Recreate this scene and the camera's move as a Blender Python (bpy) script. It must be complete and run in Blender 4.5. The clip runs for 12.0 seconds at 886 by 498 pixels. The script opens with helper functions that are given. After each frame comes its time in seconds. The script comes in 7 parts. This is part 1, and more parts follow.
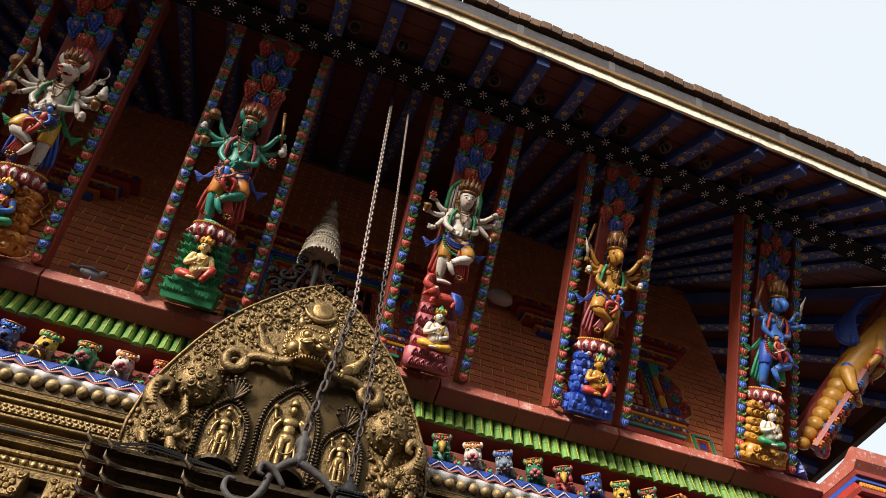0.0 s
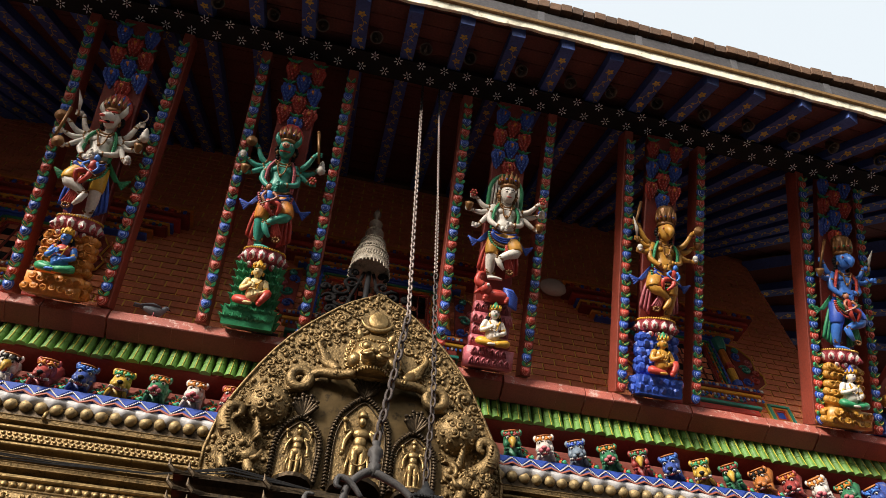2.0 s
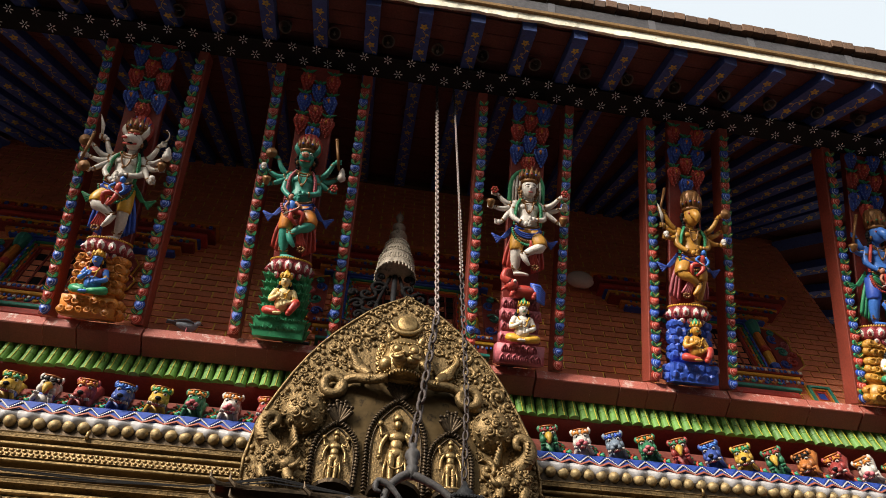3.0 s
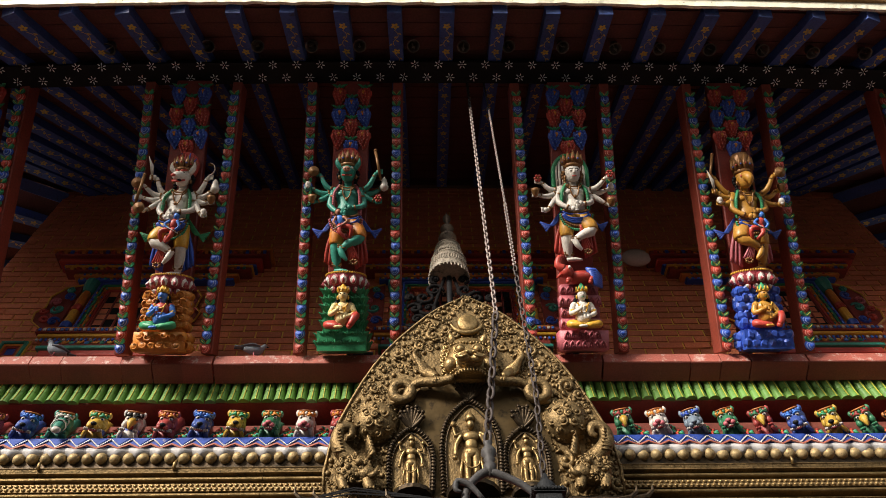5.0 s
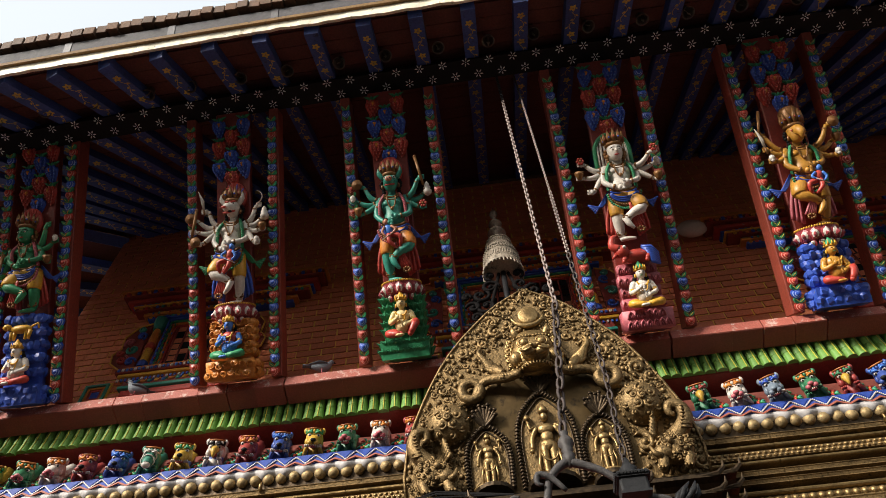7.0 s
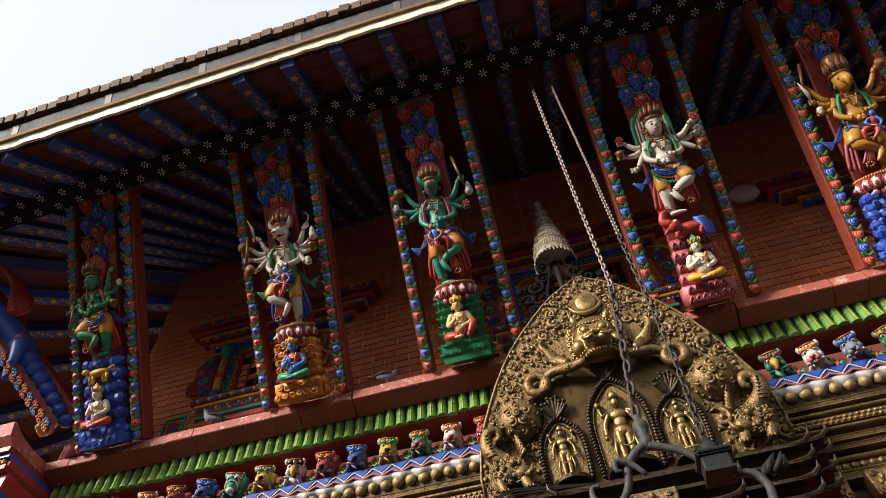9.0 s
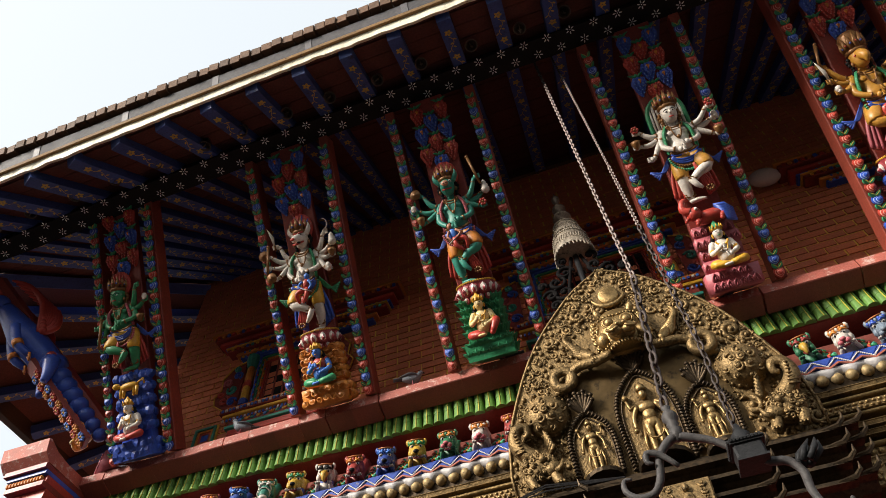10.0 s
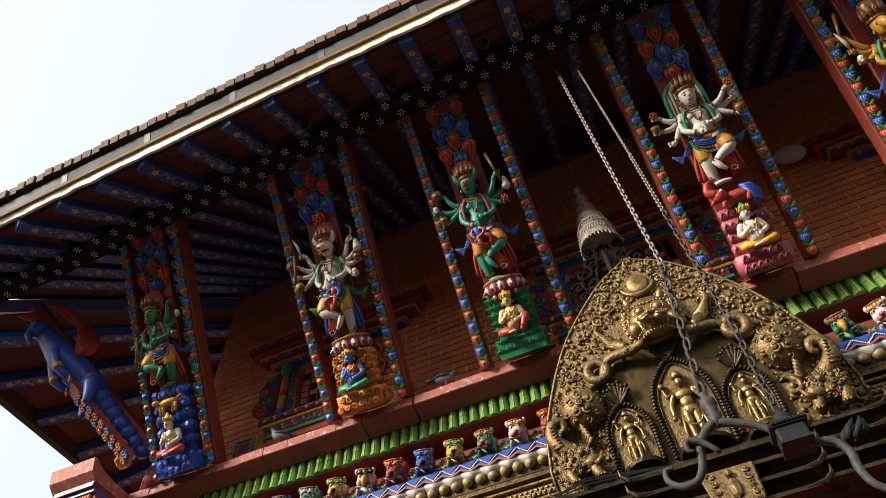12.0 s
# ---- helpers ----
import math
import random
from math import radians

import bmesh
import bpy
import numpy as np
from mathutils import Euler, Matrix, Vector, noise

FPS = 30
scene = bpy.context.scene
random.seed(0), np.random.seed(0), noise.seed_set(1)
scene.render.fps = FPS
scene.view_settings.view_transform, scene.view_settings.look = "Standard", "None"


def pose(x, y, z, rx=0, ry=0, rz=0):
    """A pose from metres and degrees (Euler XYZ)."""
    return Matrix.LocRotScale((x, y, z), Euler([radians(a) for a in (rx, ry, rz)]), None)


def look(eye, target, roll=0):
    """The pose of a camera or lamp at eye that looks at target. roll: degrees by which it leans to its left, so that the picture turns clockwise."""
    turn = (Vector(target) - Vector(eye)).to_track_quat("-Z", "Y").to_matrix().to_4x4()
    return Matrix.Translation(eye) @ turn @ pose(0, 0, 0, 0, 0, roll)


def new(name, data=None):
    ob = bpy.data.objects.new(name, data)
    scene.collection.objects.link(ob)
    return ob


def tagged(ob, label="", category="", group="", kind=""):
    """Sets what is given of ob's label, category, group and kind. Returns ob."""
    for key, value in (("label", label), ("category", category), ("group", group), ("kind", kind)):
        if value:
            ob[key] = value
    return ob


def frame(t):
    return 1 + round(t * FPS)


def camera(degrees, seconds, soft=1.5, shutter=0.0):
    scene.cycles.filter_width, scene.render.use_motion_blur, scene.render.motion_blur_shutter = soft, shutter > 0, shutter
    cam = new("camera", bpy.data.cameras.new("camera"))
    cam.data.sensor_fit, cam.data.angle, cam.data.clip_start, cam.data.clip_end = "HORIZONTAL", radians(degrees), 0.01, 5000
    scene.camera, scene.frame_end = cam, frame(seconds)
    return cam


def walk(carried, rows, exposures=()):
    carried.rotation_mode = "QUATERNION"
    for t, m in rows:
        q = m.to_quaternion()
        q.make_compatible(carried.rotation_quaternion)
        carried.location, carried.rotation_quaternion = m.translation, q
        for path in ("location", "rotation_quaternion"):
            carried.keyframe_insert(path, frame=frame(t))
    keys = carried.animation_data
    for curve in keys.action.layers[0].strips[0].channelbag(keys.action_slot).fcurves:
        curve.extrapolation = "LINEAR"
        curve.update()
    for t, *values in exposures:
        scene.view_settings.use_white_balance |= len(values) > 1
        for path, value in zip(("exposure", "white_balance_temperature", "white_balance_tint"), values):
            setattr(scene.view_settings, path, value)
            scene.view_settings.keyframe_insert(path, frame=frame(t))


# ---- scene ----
cam = camera(67.11, 12.0, soft=0.8)
PATH = [
    (0.0, pose(-0.42, 0.0, 1.6, 144.665, -0.661, -21.016)),
    (0.5, pose(-0.42, 0.0, 1.6, 144.624, -0.432, -18.983)),
    (1.0, pose(-0.42, 0.0, 1.6, 144.598, -0.279, -17.047)),
    (1.5, pose(-0.42, 0.0, 1.6, 144.588, -0.108, -15.030)),
    (2.0, pose(-0.42, 0.0, 1.6, 144.568, 0.054, -13.072)),
    (2.5, pose(-0.42, 0.0, 1.6, 144.553, 0.204, -11.116)),
    (3.0, pose(-0.42, 0.0, 1.6, 144.564, 0.401, -8.994)),
    (5.0, pose(-0.42, 0.0, 1.6, 144.522, 1.029, -0.672)),
    (5.5, pose(-0.42, 0.0, 1.6, 144.549, 1.154, 1.332)),
    (6.0, pose(-0.42, 0.0, 1.6, 144.581, 1.346, 3.455)),
    (6.5, pose(-0.42, 0.0, 1.6, 144.604, 1.548, 5.644)),
    (7.0, pose(-0.42, 0.0, 1.6, 144.663, 1.730, 7.822)),
    (9.0, pose(-0.42, 0.0, 1.6, 144.981, 2.420, 16.043)),
    (9.5, pose(-0.42, 0.0, 1.6, 145.096, 2.660, 17.951)),
    (10.0, pose(-0.42, 0.0, 1.6, 145.101, 2.654, 19.246)),
    (10.5, pose(-0.42, 0.0, 1.6, 145.147, 2.756, 20.530)),
    (11.0, pose(-0.42, 0.0, 1.6, 145.201, 2.887, 21.787)),
    (11.5, pose(-0.42, 0.0, 1.6, 145.247, 2.937, 22.706)),
    (12.0, pose(-0.42, 0.0, 1.6, 145.280, 3.007, 23.471)),
]
walk(cam, PATH, [(0.0, 0.84), (12.0, 0.84)])

# ---------------- light ----------------
SUN_EL, SUN_AZ = radians(25), radians(-44)   # azimuth from straight out of the facade, towards -x
world = bpy.data.worlds.new("sky")
scene.world = world
world.use_nodes = True
_n = world.node_tree.nodes
_sky = _n.new("ShaderNodeTexSky")
_sky.sky_type, _sky.sun_disc = "NISHITA", False
_sky.sun_elevation, _sky.sun_rotation = SUN_EL, radians(180) - SUN_AZ
_sky.dust_density, _sky.air_density, _sky.ozone_density = 9.0, 0.8, 0.3
_bg = _n["Background"]
_bg.inputs["Strength"].default_value = 0.30
_haze = _n.new("ShaderNodeMix")
_haze.data_type = "RGBA"
_haze.inputs["Factor"].default_value = 0.88
_haze.inputs["B"].default_value = (1.70, 1.82, 1.87, 1)   # bright even haze
world.node_tree.links.new(_sky.outputs[0], _haze.inputs["A"])
world.node_tree.links.new(_haze.outputs["Result"], _bg.inputs["Color"])
sun = new("sun", bpy.data.lights.new("sun", "SUN"))
sun.data.energy, sun.data.angle, sun.data.color = 3.7, radians(14), (1.0, 0.95, 0.87)
_d = Vector((math.sin(SUN_AZ) * math.cos(SUN_EL), -math.cos(SUN_AZ) * math.cos(SUN_EL), math.sin(SUN_EL)))
sun.matrix_basis = look(_d * 50, (0, 0, 0))


# ---------------- materials ----------------
def make_mat(name, col, rough=0.5, metal=0.0, grain=40.0, stain=3.0, vary=0.25, bump=0.15, wear=None, wear_amt=0.0, rand=0.0, spec=0.5, coat=0.0):
    m = bpy.data.materials.new(name)
    m.use_nodes = True
    nt = m.node_tree
    N, L = nt.nodes, nt.links
    b = N["Principled BSDF"]
    tc = N.new("ShaderNodeTexCoord")
    obj = N.new("ShaderNodeObjectInfo")
    add = N.new("ShaderNodeVectorMath")
    add.operation = "ADD"
    sc = N.new("ShaderNodeVectorMath")
    sc.operation = "SCALE"
    L.new(obj.outputs["Location"], sc.inputs[0])
    sc.inputs["Scale"].default_value = 1.0
    L.new(tc.outputs["Object"], add.inputs[0])
    L.new(sc.outputs[0], add.inputs[1])
    n1 = N.new("ShaderNodeTexNoise")
    n1.inputs["Scale"].default_value, n1.inputs["Detail"].default_value = stain, 5
    n2 = N.new("ShaderNodeTexNoise")
    n2.inputs["Scale"].default_value, n2.inputs["Detail"].default_value = grain, 4
    for n in (n1, n2):
        L.new(add.outputs[0], n.inputs["Vector"])
    mx = N.new("ShaderNodeMath")
    mx.operation = "ADD"
    L.new(n1.outputs["Fac"], mx.inputs[0])
    L.new(n2.outputs["Fac"], mx.inputs[1])
    rm = N.new("ShaderNodeMapRange")
    rm.inputs["From Min"].default_value, rm.inputs["From Max"].default_value = 0.6, 1.4
    rm.inputs["To Min"].default_value, rm.inputs["To Max"].default_value = 1 - vary, 1 + vary
    L.new(mx.outputs[0], rm.inputs["Value"])
    val = rm.outputs[0]
    if rand:
        rr = N.new("ShaderNodeMapRange")
        rr.inputs["To Min"].default_value, rr.inputs["To Max"].default_value = 1 - rand, 1 + rand
        L.new(obj.outputs["Random"], rr.inputs["Value"])
        mm = N.new("ShaderNodeMath")
        mm.operation = "MULTIPLY"
        L.new(val, mm.inputs[0])
        L.new(rr.outputs[0], mm.inputs[1])
        val = mm.outputs[0]
    hs = N.new("ShaderNodeHueSaturation")
    hs.inputs["Color"].default_value = (*col, 1)
    L.new(val, hs.inputs["Value"])
    out = hs.outputs["Color"]
    if wear:
        n3 = N.new("ShaderNodeTexNoise")
        n3.inputs["Scale"].default_value, n3.inputs["Detail"].default_value = stain * 4.7, 8
        n3.inputs["Roughness"].default_value = 0.7
        L.new(add.outputs[0], n3.inputs["Vector"])
        r3 = N.new("ShaderNodeMapRange")
        r3.inputs["From Min"].default_value, r3.inputs["From Max"].default_value = 0.68 - wear_amt, 0.74 - wear_amt * 0.6
        L.new(n3.outputs["Fac"], r3.inputs["Value"])
        mix = N.new("ShaderNodeMix")
        mix.data_type = "RGBA"
        L.new(r3.outputs[0], mix.inputs["Factor"])
        L.new(out, mix.inputs["A"])
        mix.inputs["B"].default_value = (*wear, 1)
        out = mix.outputs["Result"]
    L.new(out, b.inputs["Base Color"])
    rg = N.new("ShaderNodeMapRange")
    rg.inputs["To Min"].default_value, rg.inputs["To Max"].default_value = max(0.05, rough - 0.15), min(1, rough + 0.15)
    L.new(n1.outputs["Fac"], rg.inputs["Value"])
    L.new(rg.outputs[0], b.inputs["Roughness"])
    b.inputs["Metallic"].default_value = metal
    b.inputs["Specular IOR Level"].default_value = spec
    b.inputs["Coat Weight"].default_value = coat
    bp = N.new("ShaderNodeBump")
    bp.inputs["Strength"].default_value, bp.inputs["Distance"].default_value = bump, 0.01
    L.new(n2.outputs["Fac"], bp.inputs["Height"])
    L.new(bp.outputs[0], b.inputs["Normal"])
    return m


DUST = (0.30, 0.25, 0.20)
RED = make_mat("paint_red", (0.42, 0.045, 0.03), 0.45, wear=DUST, wear_amt=0.06)
BLUE = make_mat("paint_blue", (0.035, 0.085, 0.42), 0.42, wear=DUST, wear_amt=0.06)
GREEN = make_mat("paint_green", (0.03, 0.24, 0.10), 0.45, wear=DUST, wear_amt=0.06)
TEAL = make_mat("paint_teal", (0.04, 0.27, 0.20), 0.4, wear=DUST, wear_amt=0.06)
YELLOW = make_mat("paint_yellow", (0.62, 0.33, 0.03), 0.42, wear=(0.25, 0.14, 0.05), wear_amt=0.06)
ORANGE = make_mat("paint_orange", (0.55, 0.19, 0.025), 0.45, wear=DUST, wear_amt=0.05)
WHITE = make_mat("paint_white", (0.63, 0.57, 0.50), 0.45, wear=(0.35, 0.28, 0.22), wear_amt=0.07)
CREAM = make_mat("paint_cream", (0.68, 0.52, 0.24), 0.45, wear=(0.35, 0.24, 0.12), wear_amt=0.05)
PINK = make_mat("paint_pink", (0.42, 0.10, 0.12), 0.5, wear=DUST, wear_amt=0.06)
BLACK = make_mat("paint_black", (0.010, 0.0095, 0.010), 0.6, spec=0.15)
GREY = make_mat("paint_grey_blue", (0.16, 0.20, 0.25), 0.5, wear=DUST, wear_amt=0.06)
MAROON = make_mat("board_maroon", (0.22, 0.032, 0.022), 0.5, vary=0.35, wear=(0.12, 0.06, 0.04), wear_amt=0.08)
SOFFIT = make_mat("soffit_planks", (0.105, 0.034, 0.027), 0.7, vary=0.4, rand=0.25)
# Darker copy of the ledge red: shade painted on the slab undersides, no lime.
LEDGE_SHADED = make_mat("ledge_red_shaded", (0.20, 0.05, 0.034), 0.65, grain=60, vary=0.3, bump=0.4, rand=0.14)
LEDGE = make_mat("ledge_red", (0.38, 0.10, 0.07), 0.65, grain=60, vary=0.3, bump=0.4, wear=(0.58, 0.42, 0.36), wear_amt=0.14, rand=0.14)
BRICK = make_mat("brick_painted", (0.56, 0.175, 0.08), 0.65, grain=50, vary=0.25, bump=0.5, rand=0.18)
MORTAR = make_mat("mortar_yellow", (0.72, 0.50, 0.08), 0.6, vary=0.3, wear=(0.30, 0.12, 0.04), wear_amt=0.06)
ROD = make_mat("glazed_green", (0.105, 0.23, 0.04), 0.5, vary=0.3, rand=0.2, wear=(0.08, 0.15, 0.04), wear_amt=0.08, coat=0.05)
RODY = make_mat("glazed_yellow_stripe", (0.50, 0.42, 0.05), 0.35, vary=0.3)
GOLD = make_mat("gilt_copper", (0.215, 0.142, 0.062), 0.55, metal=0.75, grain=55, stain=7, vary=0.5, bump=0.7, wear=(0.06, 0.04, 0.018), wear_amt=0.16)
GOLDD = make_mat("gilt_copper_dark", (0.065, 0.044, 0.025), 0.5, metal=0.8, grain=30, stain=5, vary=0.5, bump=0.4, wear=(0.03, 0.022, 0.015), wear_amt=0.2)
GOLDB = make_mat("gilt_copper_bright", (0.29, 0.195, 0.085), 0.46, metal=0.9, grain=50, stain=8, vary=0.4, bump=0.5, wear=(0.16, 0.09, 0.03), wear_amt=0.08)
BRASS = make_mat("aged_brass", (0.31, 0.26, 0.20), 0.55, metal=0.3, vary=0.4, bump=0.4, wear=(0.08, 0.06, 0.04), wear_amt=0.15)
IRON = make_mat("dark_iron", (0.02, 0.02, 0.021), 0.6, vary=0.4, bump=0.4, spec=0.25)
CHAIN = make_mat("weathered_chain", (0.27, 0.21, 0.185), 0.65, metal=0.2, vary=0.35, bump=0.3)
RAFTER = make_mat("rafter_blue", (0.045, 0.085, 0.29), 0.55, vary=0.35, wear=(0.03, 0.04, 0.10), wear_amt=0.1, rand=0.15)
FASCIA = make_mat("fascia_cream", (0.86, 0.80, 0.62), 0.6, vary=0.15, wear=(0.35, 0.27, 0.15), wear_amt=0.08)
# Weathered grey, lowered further to carry the shade under the tile edge.
GREYWOOD = make_mat("grey_weathered_wood", (0.06, 0.056, 0.06), 0.75, grain=25, vary=0.4, bump=0.5, rand=0.2)
TILE = make_mat("roof_tile_brown", (0.12, 0.062, 0.032), 0.8, vary=0.4, rand=0.3, bump=0.5)
CLIPM = make_mat("pale_metal_plate", (0.11, 0.105, 0.11), 0.6, metal=0.1, vary=0.3)
GROUND = make_mat("brick_paving", (0.095, 0.085, 0.080), 0.85, grain=12, stain=1.0, vary=0.25, bump=0.4)
PLASTER = make_mat("plaster", (0.15, 0.115, 0.09), 0.85, grain=10, stain=0.6, vary=0.2, bump=0.3)
DARKWOOD = make_mat("dark_carved_wood", (0.055, 0.032, 0.022), 0.6, vary=0.4, bump=0.4)


# ---------------- mesh helpers ----------------
def finish(bm, name, mats, smooth=False):
    me = bpy.data.meshes.new(name)
    bm.to_mesh(me)
    bm.free()
    for m in (mats if isinstance(mats, (list, tuple)) else [mats]):
        me.materials.append(m)
    if smooth:
        me.polygons.foreach_set("use_smooth", [True] * len(me.polygons))
    return me


def put(name, me, parent=None, m=None, label=""):
    ob = new(name, me)
    if parent:
        ob.parent = parent
    if m is not None:
        ob.matrix_basis = m
    if label:
        ob["label"] = label
    return ob


def part(name, bm, mats, parent=None, label="", smooth=False, m=None):
    return put(name, finish(bm, name, mats, smooth), parent, m, label)


def thing(name, label, category, group="", kind="", m=None):
    ob = new(name)
    ob.empty_display_size = 0.1
    if m is not None:
        ob.matrix_basis = m
    return tagged(ob, label, category, group, kind)


def box(bm, x0, x1, y0, y1, z0, z1, mi=0, m=None):
    vs = [bm.verts.new((x, y, z)) for x in (x0, x1) for y in (y0, y1) for z in (z0, z1)]
    for f in ((0, 1, 3, 2), (4, 6, 7, 5), (0, 4, 5, 1), (2, 3, 7, 6), (0, 2, 6, 4), (1, 5, 7, 3)):
        bm.faces.new([vs[i] for i in f]).material_index = mi
    if m is not None:
        for v in vs:
            v.co = m @ v.co
    return vs


def bevel_box(x0, x1, y0, y1, z0, z1, b=0.01, mi=0):
    bm = bmesh.new()
    box(bm, x0, x1, y0, y1, z0, z1, mi)
    bmesh.ops.recalc_face_normals(bm, faces=bm.faces)
    bmesh.ops.bevel(bm, geom=bm.edges[:], offset=b, segments=1, affect="EDGES")
    return bm


def prism(bm, prof, x0, x1, mi=0, bend=None):
    """A profile of (y, z) points drawn along x; bend(x) lowers it, in which case it is cut into steps."""
    n = 1 if bend is None else max(2, int(abs(x1 - x0) / 0.3))
    rings = []
    for i in range(n + 1):
        x = x0 + (x1 - x0) * i / n
        dz = bend(x) if bend else 0
        rings.append([bm.verts.new((x, y, z + dz)) for y, z in prof])
    k = len(prof)
    for a, b in zip(rings, rings[1:]):
        for j in range(k):
            bm.faces.new((a[j], a[(j + 1) % k], b[(j + 1) % k], b[j])).material_index = mi
    bm.faces.new(rings[0][::-1]).material_index = mi
    bm.faces.new(rings[-1]).material_index = mi
    bmesh.ops.recalc_face_normals(bm, faces=bm.faces)
    return bm


def tube(bm, pts, radii, seg=8, mi=0, closed=False, flat=1.0):
    """A round bar through the points."""
    pts = [Vector(p) for p in pts]
    n = len(pts)
    if seg >= 7 and n > 2 and not closed:
        # round the bends: points between the given ones, on a smooth curve
        rad = list(radii) if isinstance(radii, (list, tuple)) else [radii] * n
        pp, rr = [], []
        for i in range(n - 1):
            a, b, c, d = pts[max(0, i - 1)], pts[i], pts[i + 1], pts[min(n - 1, i + 2)]
            for k in range(3):
                f = k / 3
                pp.append(0.5 * (2 * b + (c - a) * f + (2 * a - 5 * b + 4 * c - d) * f * f + (3 * b - a - 3 * c + d) * f ** 3))
                rr.append(rad[i] + (rad[i + 1] - rad[i]) * f)
        pts, radii = pp + [pts[-1]], rr + [rad[-1]]
        n = len(pts)
    if not isinstance(radii, (list, tuple)):
        radii = [radii] * n
    rings, up = [], None
    for i, p in enumerate(pts):
        a = pts[(i - 1) % n] if (closed or i) else p
        b = pts[(i + 1) % n] if (closed or i < n - 1) else p
        d = (b - a).normalized()
        if up is None:
            up = Vector((0, 0, 1)) if abs(d.z) < 0.8 else Vector((0, 1, 0))
        side = d.cross(up)
        if side.length < 1e-4:
            side = d.cross(Vector((1, 0.3, 0.2)))
        side.normalize()
        up = side.cross(d).normalized()
        rings.append([bm.verts.new(p + (side * math.cos(t) + up * math.sin(t) * flat) * radii[i]) for t in (2 * math.pi * j / seg for j in range(seg))])
    for i in range(n if closed else n - 1):
        a, b = rings[i], rings[(i + 1) % n]
        for j in range(seg):
            bm.faces.new((a[j], a[(j + 1) % seg], b[(j + 1) % seg], b[j])).material_index = mi
    if not closed:
        bm.faces.new(rings[0][::-1]).material_index = mi
        bm.faces.new(rings[-1]).material_index = mi


def ball(bm, c, r, mi=0, seg=10, rot=None):
    """An ellipsoid; r is one radius or three."""
    r = (r, r, r) if isinstance(r, (int, float)) else r
    n0 = max(4, seg // 2)
    c = Vector(c)
    rings = []
    for i in range(1, n0):
        a = math.pi * i / n0
        ring = []
        for j in range(seg):
            t = 2 * math.pi * j / seg
            v = Vector((r[0] * math.sin(a) * math.cos(t), r[1] * math.sin(a) * math.sin(t), r[2] * math.cos(a)))
            ring.append(bm.verts.new(c + (rot @ v if rot else v)))
        rings.append(ring)
    t0, t1 = Vector((0, 0, r[2])), Vector((0, 0, -r[2]))
    top, bot = bm.verts.new(c + (rot @ t0 if rot else t0)), bm.verts.new(c + (rot @ t1 if rot else t1))
    for j in range(seg):
        k = (j + 1) % seg
        bm.faces.new((top, rings[0][j], rings[0][k])).material_index = mi
        bm.faces.new((bot, rings[-1][k], rings[-1][j])).material_index = mi
        for a, b in zip(rings, rings[1:]):
            bm.faces.new((a[j], b[j], b[k], a[k])).material_index = mi


def lathe(bm, prof, c=(0, 0, 0), seg=14, mi=0, axis="z"):
    """A profile of (radius, height) turned round an upright axis through c."""
    c = Vector(c)
    rings = []
    for r, h in prof:
        ring = []
        for j in range(seg):
            t = 2 * math.pi * j / seg
            v = (r * math.cos(t), r * math.sin(t), h) if axis == "z" else (r * math.cos(t), -h, r * math.sin(t))
            ring.append(bm.verts.new(c + Vector(v)))
        rings.append(ring)
    for a, b in zip(rings, rings[1:]):
        for j in range(seg):
            k = (j + 1) % seg
            bm.faces.new((a[j], a[k], b[k], b[j])).material_index = mi
    bm.faces.new(rings[0][::-1]).material_index = mi
    bm.faces.new(rings[-1]).material_index = mi


def slab(bm, outline, w0, w1, mi=0):
    """An outline of (u, v) points made w1 - w0 thick; u is x, v is z, w goes out along -y."""
    a = [bm.verts.new((u, -w0, v)) for u, v in outline]
    b = [bm.verts.new((u, -w1, v)) for u, v in outline]
    bm.faces.new(a).material_index = mi
    bm.faces.new(b[::-1]).material_index = mi
    n = len(a)
    for i in range(n):
        bm.faces.new((a[i], b[i], b[(i + 1) % n], a[(i + 1) % n])).material_index = mi
    bmesh.ops.recalc_face_normals(bm, faces=bm.faces)
    return bm


def frame_of(origin, right, up):
    """A pose whose x is right and z is up."""
    x, z = Vector(right).normalized(), Vector(up).normalized()
    y = z.cross(x)
    return Matrix.Translation(origin) @ Matrix((x, y, z)).transposed().to_4x4()


def scroll(bm, c, r, turns=1.4, thick=0.02, hand=1, a0=0.0, mi=0, w=0.0, seg=6, n=14, tail=0.0):
    """A flat spiral scroll in the u, v plane that rises towards its eye."""
    pts, rad = [], []
    for i in range(n + 1):
        f = i / n
        a = a0 + hand * turns * 2 * math.pi * f
        rr = r * (1 - 0.82 * f)
        pts.append((c[0] + rr * math.cos(a), -w - thick * 0.5 - 0.4 * thick * f, c[1] + rr * math.sin(a)))
        rad.append(thick * (0.5 + 0.6 * math.sin(math.pi * min(1, f * 1.15 + 0.1))))
    tube(bm, pts, rad, seg, mi)
    ball(bm, (c[0], -w - thick, c[1]), thick * 1.2, mi, 6)


# ---------------- plan ----------------
LEDGE_Y, LEDGE_Z = 5.0, 6.69     # the front upper edge of the ledge
WALL_Y, WALL_END = 5.36, 6.0     # brick wall over the ledge, half its length
HALF = 6.41                      # half the ledge's length
BEAM_Y, BEAM_Z = 2.95, 9.36      # the flowered purlin
EAVE_Y, EAVE_X = 2.08, 9.4       # ends of the rafters, corner of the eave
SLOPE = 0.533
SIDE_X, SIDE_Z = 9.2, 8.87        # eave of the two sides
